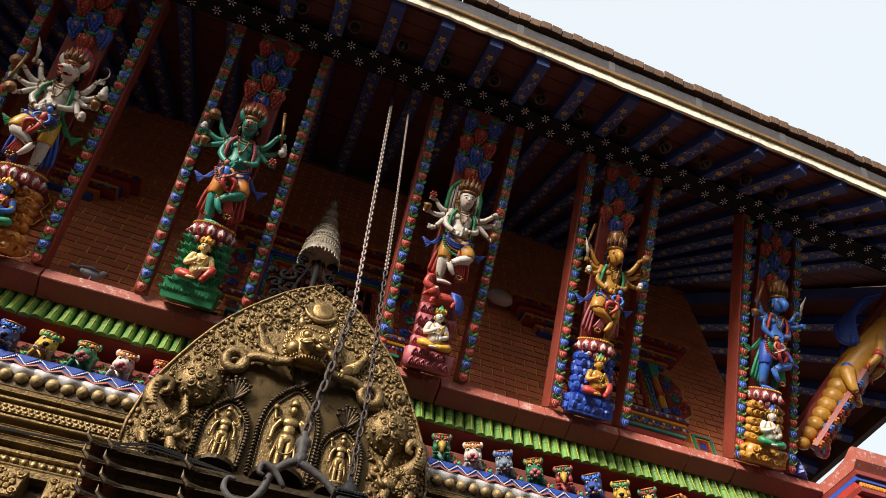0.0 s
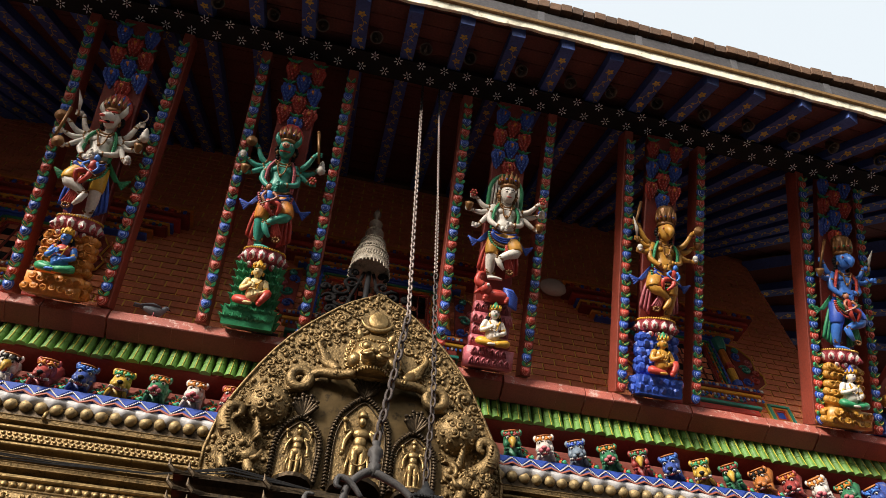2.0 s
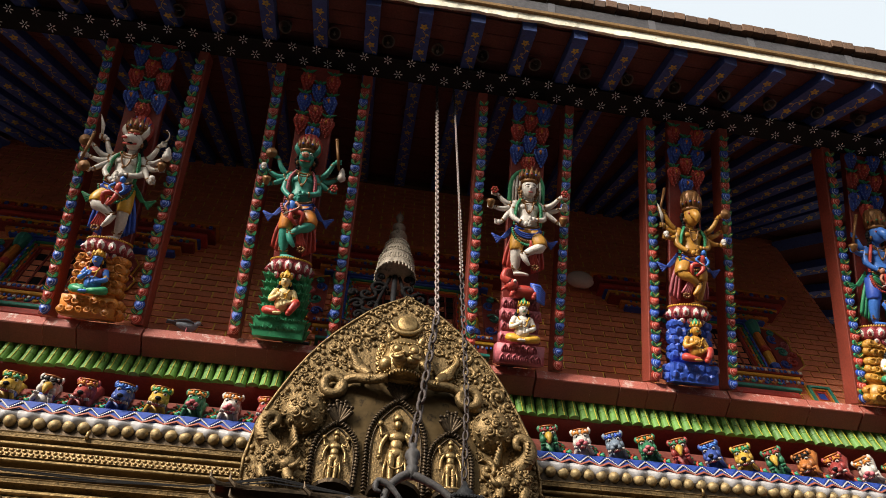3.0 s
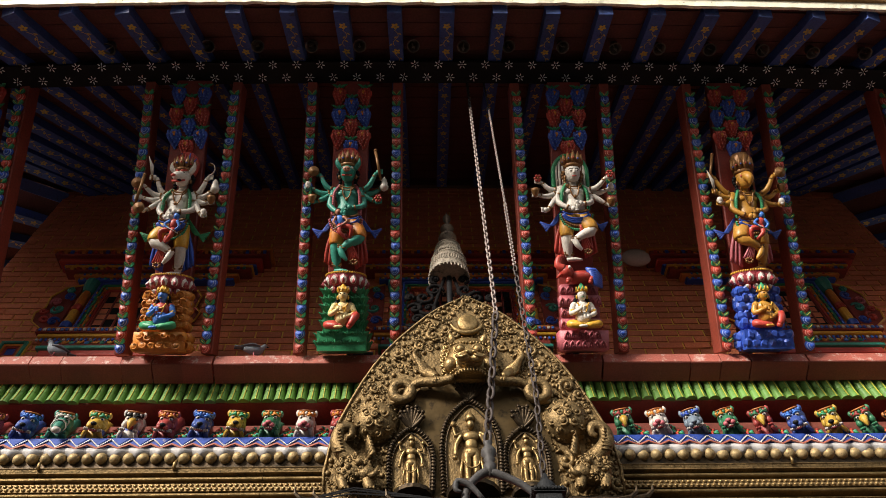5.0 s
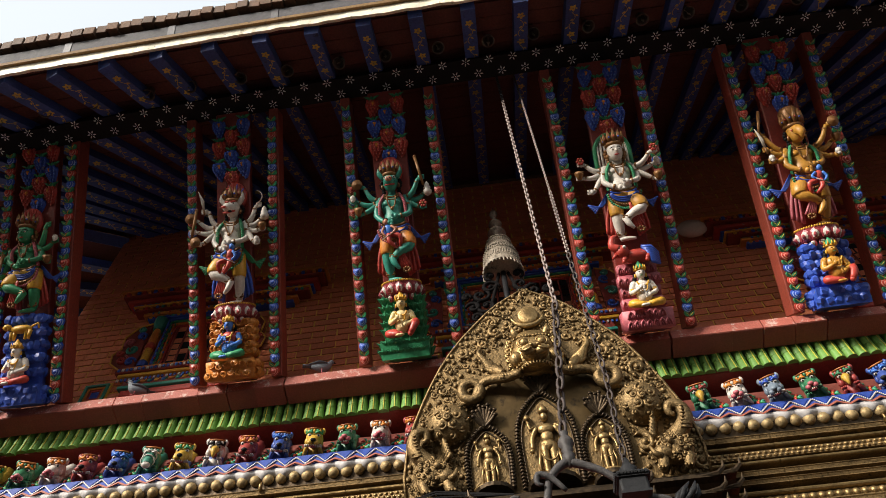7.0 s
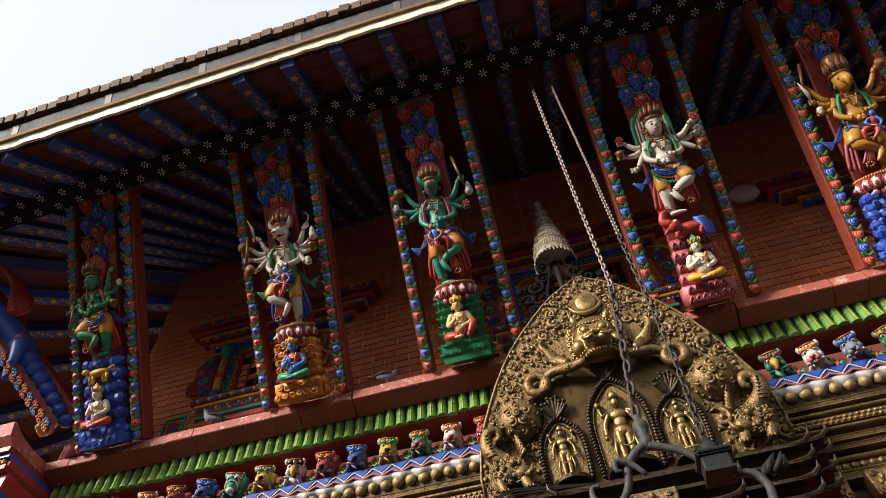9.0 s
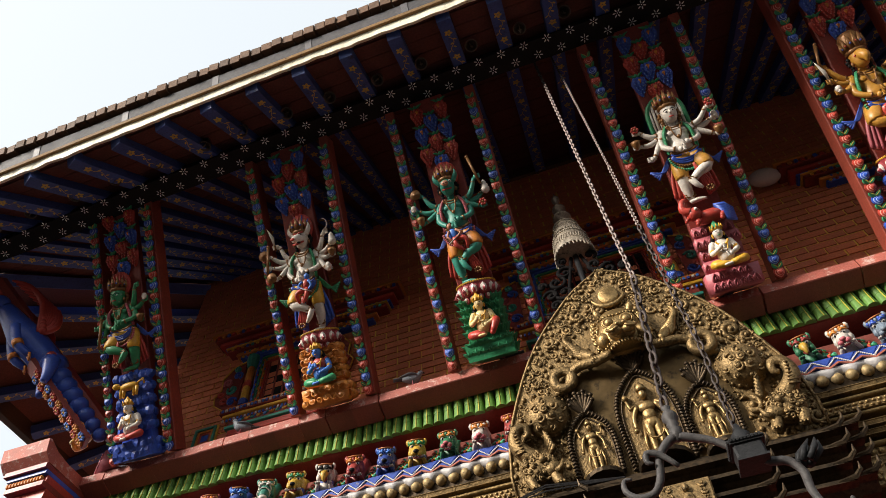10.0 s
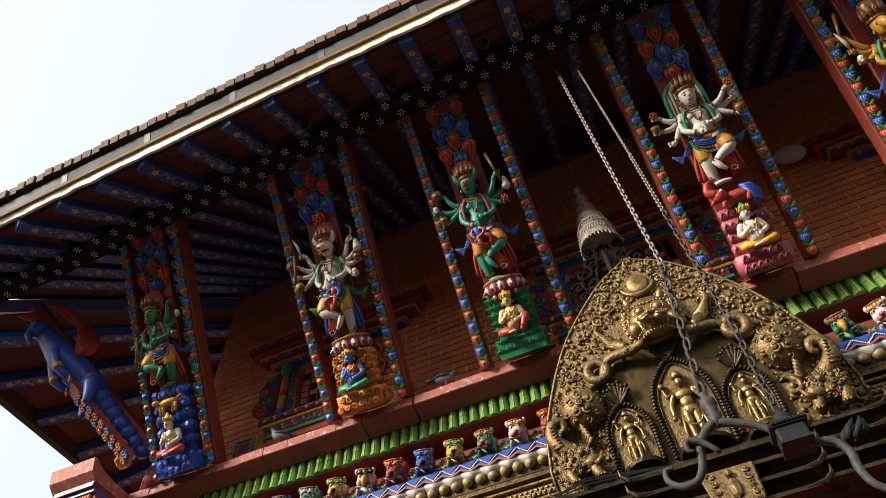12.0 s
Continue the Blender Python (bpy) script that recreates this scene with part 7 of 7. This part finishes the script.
    for xx in (x0 - 0.01, x1 + 0.01):
        for k in range(9):
            for q in range(3):
                xq = xx + (0.05 + 0.03 * q) * (1 if xx < cx else -1)
                ball(bmd, (xq, y - 0.088 + 0.018 * q, 7.48 + 0.085 * k + 0.02 * q), (0.011, 0.008, 0.022), (k + q) % 4, 6)
            ball(bmd, (xx, y - 0.02, 7.5 + 0.085 * k), (0.03, 0.02, 0.03), k % 4, 7)
            tube(bmd, [(xx - 0.03, y - 0.02, 7.53 + 0.085 * k), (xx, y - 0.035, 7.545 + 0.085 * k), (xx + 0.03, y - 0.02, 7.53 + 0.085 * k)], [0.004, 0.01, 0.004], 5, (k + 1) % 4)
    tagged(part("painted_flowers", bmd, [SKYB, RED, TEAL, YELLOW], w, smooth=True), kind="stuff")
    # lintel stack reaching far to both sides
    la, lb = lintel
    for k, (za, zb, pr, mt, ex) in enumerate(((8.31, 8.36, 0.10, BLUE, 0.30), (8.36, 8.41, 0.13, ORANGE, 0.36), (8.41, 8.44, 0.11, TEAL, 0.33), (8.44, 8.50, 0.16, MAROON, 0.5), (8.50, 8.53, 0.18, YELLOW, 0.52), (8.53, 8.58, 0.15, BLUE, 0.55), (8.58, 8.64, 0.20, RED, 0.62), (8.64, 8.67, 0.17, TEAL, 0.6), (8.67, 8.74, 0.24, MAROON, 0.7), (8.74, 8.79, 0.27, ORANGE, 0.74))):
        bar("lintel_band", x0 - ex - la, x1 + ex + lb, za, zb, pr, mt)
    u = x0 - 0.65 - la
    bmd = bmesh.new()
    k = 0
    while u < x1 + 0.65 + lb:
        box(bmd, u, u + 0.04, y - 0.262, y - 0.238, 8.685, 8.73, k % 3)
        if x0 - 0.48 - la < u < x1 + 0.44 + lb:
            box(bmd, u, u + 0.035, y - 0.178, y - 0.158, 8.453, 8.49, (k + 1) % 5)
            ball(bmd, (u + 0.037, y - 0.155, 8.555), (0.022, 0.014, 0.018), (k + 3) % 5, 6)
        if x0 - 0.28 - la < u < x1 + 0.24 + lb:
            ball(bmd, (u + 0.02, y - 0.105, 8.336), (0.024, 0.016, 0.018), (k + 4) % 5, 6)
            box(bmd, u + 0.04, u + 0.06, y - 0.142, y - 0.128, 8.37, 8.40, (k + 2) % 5)
        u += 0.075
        k += 1
    tagged(part("dentils", bmd, [RED, ORANGE, BLUE, TEAL, YELLOW], w), kind="stuff")
    # carved wings beside the columns
    for s in wings:
        xe = x0 - 0.22 if s < 0 else x1 + 0.22
        bm = bmesh.new()
        slab(bm, [(xe, 7.44), (xe + s * 0.16, 7.46), (xe + s * 0.33, 7.6), (xe + s * 0.36, 7.75), (xe + s * 0.28, 7.85), (xe + s * 0.30, 8.05), (xe + s * 0.18, 8.22), (xe, 8.28)], -y - 0.002, -y + 0.035, 0)
        for k, (du, dv, r) in enumerate(((0.08, 7.6, 0.07), (0.2, 7.65, 0.08), (0.12, 7.82, 0.08), (0.2, 7.95, 0.07), (0.08, 8.05, 0.07), (0.27, 7.78, 0.05), (0.1, 8.18, 0.05))):
            scroll(bm, (xe + s * du, dv), r, 1.3, 0.02, s if k % 2 else -s, k * 1.3, 1 + k % 4, -y + 0.03, 6, 12)
        tube(bm, [(xe + s * 0.16, y - 0.045, 7.46), (xe + s * 0.33, y - 0.045, 7.6), (xe + s * 0.36, y - 0.045, 7.75), (xe + s * 0.28, y - 0.045, 7.85), (xe + s * 0.30, y - 0.045, 8.05), (xe + s * 0.18, y - 0.045, 8.22), (xe, y - 0.045, 8.28)], 0.012, 5, 5)
        part("carved_wing", bm, [MAROON, BLUE, RED, TEAL, PINK, YELLOW], w, "carved panel of painted scrolls")
    return w


win("window_1", -4.55, -3.75, (-1, 1), "carved window painted red, orange, blue and green in a brick wall", (0.0, 0.55))
win("window_2", 3.75, 4.55, (-1, 1), "carved window painted red, orange, blue and green in a brick wall", (0.55, 0.0))
win("window_3", -0.75, 0.75, (-1, 1), "wide carved window painted in many colours behind the arch", (0.0, 0.0))
# small framed openings low on the wall
for x in (-5.12, 5.12):
    sw = thing("niche_frame", "small square opening in a teal, red and yellow painted frame", "wall niche", "small framed niches", kind="structure")
    for k, (a, mt, pr) in enumerate(((0.17, YELLOW, 0.02), (0.145, TEAL, 0.045), (0.11, ORANGE, 0.03), (0.08, RED, 0.02))):
        for xa, xb, za, zb in ((x - a, x - a + 0.028, 7.12 - a, 7.12 + a), (x + a - 0.028, x + a, 7.12 - a, 7.12 + a), (x - a + 0.028, x + a - 0.028, 7.12 + a - 0.028, 7.12 + a), (x - a + 0.028, x + a - 0.028, 7.12 - a, 7.12 - a + 0.028)):
            bm = bmesh.new()
            box(bm, xa, xb, WALL_Y - pr, WALL_Y + 0.006, za, zb)
            part("frame_bar", bm, mt, sw)
    bm = bmesh.new()
    box(bm, x - 0.06, x + 0.06, WALL_Y - 0.012, WALL_Y + 0.006, 7.06, 7.18)
    part("painted_panel", bm, BLUE, sw)

# oval lamp on the wall
eg = thing("wall_lamp", "oval milky glass lamp on the brick wall", "lamp", m=pose(2.34, 5.22, 8.72))
bm = bmesh.new()
ball(bm, (0, 0, 0), (0.195, 0.10, 0.15), 0, 18)
part("globe", bm, make_mat("milky_glass", (0.62, 0.55, 0.48), 0.25, vary=0.12), eg, smooth=True)
bm = bmesh.new()
lathe(bm, [(0.05, 0.08), (0.06, 0.14), (0.05, 0.2)], (0, 0.05, 0), 10)
box(bm, -0.03, 0.03, 0.05, 0.15, 0.08, 0.2)
part("mount", bm, IRON, eg)

# ---------------- bells under the eaves ----------------
bm = bmesh.new()
lathe(bm, [(0.012, 0.09), (0.03, 0.085), (0.05, 0.05), (0.058, 0.0), (0.075, -0.05), (0.078, -0.055), (0.066, -0.05), (0.045, 0.0), (0.03, 0.05), (0.0, 0.06)], (0, 0, 0), 14)
_bell = finish(bm, "bell_cup", make_mat("bell_metal", (0.12, 0.10, 0.085), 0.4, metal=0.7, vary=0.4), True)
bm = bmesh.new()
tube(bm, [(0, 0, 0.085), (0, 0, 0.26)], 0.006, 5, 0)
_wire = finish(bm, "wire", IRON)
bm = bmesh.new()
tube(bm, [(0, 0, 0.05), (0, 0, -0.05)], 0.006, 5, 0)
slab(bm, [(-0.02, -0.05), (0.02, -0.05), (0.0, -0.13)], -0.002, 0.002)
_clap = finish(bm, "clapper", BRASS)
random.seed(71)
for i in range(27):
    x = -7.6 + i * 0.583
    b = thing("eave_bell", "small dark metal bell hanging between blue rafters", "bell", "bells along the eaves", m=pose(x + random.uniform(-0.05, 0.05), 2.6, 9.37 + sag(x), random.uniform(-14, 8), random.uniform(-12, 12)))
    put("bell_cup", _bell, b)
    put("wire", _wire, b)
    put("clapper", _clap, b, pose(0, 0, 0, random.uniform(-20, 20)))

# ---------------- corner struts: winged beasts ----------------


def corner_beast(s, body, wingm, belly, words, child):
    B, T = Vector((s * 6.06, 4.86, 6.95)), Vector((s * 7.55, 3.32, 8.87))
    d = (T - B).normalized()
    h = Vector((s * 0.66, -0.75, 0)).normalized()
    n = (h - d * h.dot(d)).normalized()
    L_ = (T - B).length
    side = d.cross(n).normalized()
    P = lambda a, o, q=0.0: B + d * (L_ * a) + n * o + side * q
    th = thing("corner_strut", words, "roof strut", "corner struts")
    bm = bmesh.new()
    # tail of ringed segments, haunch, body, neck, head
    for k in range(7):
        a = 0.06 + 0.055 * k
        ball(bm, P(a, 0.02), 0.085 + 0.012 * k, 0, 12)
    ball(bm, P(0.46, 0.02), 0.20, 0, 14)
    tube(bm, [P(0.42, 0.02), P(0.55, 0.03), P(0.66, 0.06), P(0.76, 0.06), P(0.85, 0.05)], [0.17, 0.19, 0.20, 0.15, 0.10], 12, 0)
    ball(bm, P(0.88, 0.08), (0.13, 0.13, 0.13), 0, 12)
    tube(bm, [P(0.89, 0.12), P(0.86, 0.24), P(0.81, 0.28)], [0.085, 0.05, 0.012], 8, 0)
    for q in (-1, 1):
        ball(bm, P(0.90, 0.13, q * 0.085), 0.033, 3, 8)
        ball(bm, P(0.90, 0.145, q * 0.105), 0.016, 4, 6)
        # fore legs with bands
        tube(bm, [P(0.70, 0.14, q * 0.12), P(0.60, 0.26, q * 0.13), P(0.53, 0.22, q * 0.12)], [0.07, 0.055, 0.04], 9, 0)
        tube(bm, [P(0.615, 0.245, q * 0.13), P(0.59, 0.26, q * 0.13)], 0.065, 9, 2)
        for k in range(3):
            tube(bm, [P(0.53, 0.22, q * (0.09 + 0.03 * k)), P(0.505, 0.25, q * (0.09 + 0.03 * k))], [0.022, 0.01], 5, 2)
        tube(bm, [P(0.46, 0.05, q * 0.15), P(0.40, 0.18, q * 0.16), P(0.37, 0.27, q * 0.13)], [0.11, 0.07, 0.04], 9, 0)
        ball(bm, P(0.47, 0.05, q * 0.19), (0.07, 0.07, 0.07), 1, 8)
    for k in range(9):
        f = k / 8
        tube(bm, [P(0.93, 0.0), P(0.98 + 0.01 * f, -0.06 + 0.2 * f), P(1.0 - 0.02 * abs(f - 0.5), -0.12 + 0.3 * f)], [0.04, 0.04, 0.008], 6, 1)
    bt = part("carved_beast", bm, [body, wingm, belly, WHITE, BLACK], th, smooth=True)
    # wings: curled feathers
    for q in (-1, 1):
        bw = bmesh.new()
        for k in range(8):
            f = k / 7
            tube(bw, [P(0.62, -0.02, q * 0.16), P(0.62 + 0.14 * f, -0.22 - 0.04 * f, q * (0.2 + 0.02 * f)), P(0.70 + 0.19 * f, -0.36 + 0.1 * f, q * 0.2), P(0.75 + 0.20 * f, -0.22 + 0.1 * f, q * 0.2)], [0.05, 0.05, 0.045, 0.01], 7, 1)
        for k in range(4):
            ball(bw, P(0.62 + 0.02 * k, -0.06 - 0.03 * k, q * 0.2), 0.05, 1, 8)
        part("wing", bw, [body, wingm], bt, "curled feathered wing", True)
    # flowered board beneath
    bm = bmesh.new()
    M = frame_of(P(0.05, 0.20), side, d)
    box(bm, -0.11, 0.11, -0.03, 0.03, 0, L_ * 0.46, 0, M)
    random.seed(81)
    for k in range(9):
        for q in (-1, 1):
            c = Vector((q * 0.055, 0.0, 0.07 + 0.13 * k))
            for e in (-0.035, 0.035):
                for a in range(7):
                    t = 2 * math.pi * a / 7
                    ball(bm, M @ (c + Vector((0.04 * math.cos(t), e, 0.04 * math.sin(t)))), 0.021, 1 + (k + q) % 3 % 3, 5)
                ball(bm, M @ (c + Vector((0, e, 0))), 0.022, 4, 5)
    part("flower_board", bm, [MAROON, RED, SKYB, ORANGE, YELLOW], th, "board covered in carved painted flowers")
    # seated figure and rocks at the foot
    me = seated(**child)
    put("carved_seated_figure", me, th, frame_of(Vector((s * 6.26, 4.84, 6.84)), (0.75, s * 0.66, 0), (0, 0, 1)) @ Matrix.Scale(0.85, 4))
    put("rock_base", rock_base("lump" if s < 0 else "crystal", PINK if s < 0 else BLUE, PINK if s < 0 else BLUE, 83, 0.36), th, frame_of(Vector((s * 6.10, 5.15, 6.705)), (0.75, s * 0.66, 0), (0, 0, 1)) @ Matrix.Diagonal((0.72, 1, 1.0, 1)))
    # post behind
    bm = bmesh.new()
    tube(bm, [P(0.0, -0.1), P(1.02, -0.1)], 0.09, 6, 0)
    part("post", bm, MAROON, th)


corner_beast(-1, BLUE, RED, ORANGE, "blue winged beast carved as a roof strut at the corner", dict(skin=CREAM, cloth=YELLOW, hat=YELLOW, shirt=CREAM))
corner_beast(1, DGOLD, BLUE, RED, "yellow winged beast carved as a roof strut at the corner", dict(skin=DGOLD, cloth=RED, hat=RED, shirt=GREEN))

# ---------------- pigeons on the ledge ----------------
PIG = make_mat("pigeon_grey", (0.20, 0.22, 0.25), 0.7, grain=90, vary=0.3, bump=0.3)
PIGD = make_mat("pigeon_dark", (0.085, 0.09, 0.105), 0.6, vary=0.3)


def pigeon(x, y, z, turn, label, sitting=False, mat=PIG):
    pg = thing("pigeon", label, "bird", "pigeons on the ledge", m=pose(x, y, z, 0, 0, turn) @ Matrix.Scale(0.85, 4))
    lift = 0.0 if sitting else 0.045
    bm = bmesh.new()
    # the breast looks along +x
    tube(bm, [(-0.13, 0, 0.07 + lift), (-0.05, 0, 0.075 + lift), (0.04, 0, 0.085 + lift), (0.085, 0, 0.13 + lift), (0.10, 0, 0.17 + lift)], [0.03, 0.06, 0.066, 0.04, 0.028], 12, 0)
    ball(bm, (0.112, 0, 0.185 + lift), (0.036, 0.029, 0.03), 0, 10)
    part("body", bm, mat, pg, smooth=True)
    bm = bmesh.new()
    tube(bm, [(0.14, 0, 0.183 + lift), (0.172, 0, 0.174 + lift)], [0.011, 0.003], 6, 0)
    part("beak", bm, BLACK, pg)
    for s in (-1, 1):
        bm = bmesh.new()
        tube(bm, [(0.06, s * 0.055, 0.10 + lift), (-0.04, s * 0.062, 0.095 + lift), (-0.17, s * 0.025, 0.07 + lift)], [0.022, 0.036, 0.008], 8, 0, flat=0.5)
        part("wing", bm, PIGD, pg, "folded wing", True)
        bm = bmesh.new()
        tube(bm, [(0.0, s * 0.025, 0.06 + lift), (0.01, s * 0.028, 0.004), (0.04, s * 0.03, 0.006)], 0.006, 5, 0)
        part("leg", bm, PINK, pg)
    bm = bmesh.new()
    tube(bm, [(-0.11, 0, 0.07 + lift), (-0.24, 0, 0.05 + lift)], [0.025, 0.04], 8, 0, flat=0.3)
    part("tail", bm, PIGD, pg, smooth=True)


pigeon(-4.36, 4.90 + 0.13, LEDGE_Z + 0.012, 200, "grey pigeon standing on the red ledge")
pigeon(-2.28, 5.03, LEDGE_Z + 0.012, 20, "grey pigeon standing on the red ledge")
pigeon(-1.22, 5.025, LEDGE_Z + 0.012, 185, "dark pigeon crouching on the ledge by a green strut", True, PIGD)
pigeon(1.12, 5.025, LEDGE_Z + 0.012, 160, "dark pigeon crouching on the ledge by pink rocks", True, PIGD)
pigeon(-6.62, 4.62, 6.75, 250, "grey pigeon perched at the corner of the ledge", True)
pigeon(6.86, 4.62, 6.75, 290, "pale grey pigeon perched at the corner of the ledge", True)
pigeon(5.72, 5.03, LEDGE_Z + 0.012, 10, "dark pigeon crouching on the ledge by a corner strut", True, PIGD)
pigeon(3.02, 5.02, LEDGE_Z + 0.012, 100, "grey pigeon crouching on the ledge by blue rocks", True)

# ---------------- short forward arms of the ledge at the corners ----------------
for s in (-1, 1):
    arm = thing("ledge_arm", "red painted corner of the ledge turned up at its end", "ledge", kind="structure")
    bm = bmesh.new()
    prof = [(5.4, 6.69), (4.75, 6.70), (4.55, 6.73), (4.40, 6.80), (4.36, 6.79), (4.40, 6.64), (4.5, 6.56), (5.4, 6.555)]
    prism(bm, prof, *sorted((s * (HALF + 0.004), s * (HALF + 0.62))))
    part("arm_slab", bm, LEDGE, arm)
    bm = bmesh.new()
    for k, (z1, z0, ins, mt) in enumerate(((6.55, 6.49, 0.06, 0), (6.488, 6.44, 0.10, 1), (6.438, 6.36, 0.15, 2), (6.358, 6.30, 0.12, 0), (6.298, 6.1, 0.2, 2), (6.098, 6.04, 0.16, 1), (6.038, 5.6, 0.24, 2))):
        xa, xb = sorted((s * (HALF + 0.0 + 0.004), s * (HALF + 0.62 - ins)))
        box(bm, xa, xb, 4.42 + ins, 5.38, z0, z1, mt)
    for k in range(12):
        ball(bm, (s * (HALF + 0.06 + 0.04 * k), 4.55, 6.4), (0.02, 0.03, 0.035), 3, 6)
    part("capital", bm, [MAROON, BLUE, RED, ORANGE], arm, "carved red capital edged in blue")
    bm = bmesh.new()
    box(bm, *sorted((s * (HALF + 0.05), s * (HALF + 0.33))), 4.75, 5.2, 0, 5.6)
    part("pillar", bm, MAROON, arm)

# ---------------- loose cables ----------------
for k, (dz, dy) in enumerate(((0, 0), (0.03, 0.03), (-0.02, 0.05))):
    bm = bmesh.new()
    tube(bm, [(-4.6, 4.98 + dy, 5.05 + dz), (-3.4, 4.98 + dy, 4.93 + dz), (-2.4, 4.97, 4.89 + dz * 0.5), (-1.6, 4.8, 4.80), (-1.0, 4.5, 4.72 - dz), (-0.4, 4.36, 4.55)], 0.006, 5, 0)
    tagged(part("cable", bm, BLACK), "thin black loose cable strung along the gilt cornice", "cable", "loose cables")

# ---------------- bricks ----------------
BL, BH, J = 0.31, 0.105, 0.020
_bmesh_b = []
for k in range(3):
    bm = bmesh.new()
    e = (0.0, 0.003, -0.002)[k]
    box(bm, -BL / 2 + J / 2, BL / 2 - J / 2, -0.006 - e, 0.01, -BH / 2 + J / 2, BH / 2 - J / 2)
    _bmesh_b.append(finish(bm, "brick", BRICK))
random.seed(91)
rest_v, rest_f = [], []
count = 0
rows_n = int((10.85 - 6.72) / BH)
for r in range(rows_n):
    z = 6.72 + BH * (r + 0.5)
    x = -WALL_END + (BL / 2 if r % 2 else 0.0)
    while x < WALL_END + BL / 2:
        x0, x1 = max(x - BL / 2, -WALL_END) + J / 2, min(x + BL / 2, WALL_END) - J / 2
        p = ((x0 + x1) / 2 + random.uniform(-0.004, 0.004), WALL_Y, z + random.uniform(-0.002, 0.002))
        if 2 <= r < 16 and abs(x) < 3.35 and count < 300:
            put("brick", _bmesh_b[random.randrange(3)], wall_upper, pose(*p))
            count += 1
        elif x1 - x0 > 0.03:
            o = len(rest_v)
            a, b, c = (x1 - x0) / 2, random.uniform(0.004, 0.009), BH / 2 - J / 2
            rest_v += [(p[0] + i * a, p[1] - b if q else p[1] + 0.01, p[2] + k * c) for q in (0, 1) for i in (-1, 1) for k in (-1, 1)]
            rest_f += [tuple(o + i for i in f) for f in ((4, 6, 7, 5), (0, 4, 5, 1), (2, 3, 7, 6), (0, 2, 6, 4), (1, 5, 7, 3))]
        x += BL
me = bpy.data.meshes.new("bricks")
me.from_pydata(rest_v, [], rest_f)
bmx = bmesh.new()
bmx.from_mesh(me)
bmesh.ops.recalc_face_normals(bmx, faces=bmx.faces)
bmx.to_mesh(me)
bmx.free()
me.materials.append(BRICK)
tagged(put("bricks", me, wall_upper), kind="stuff")
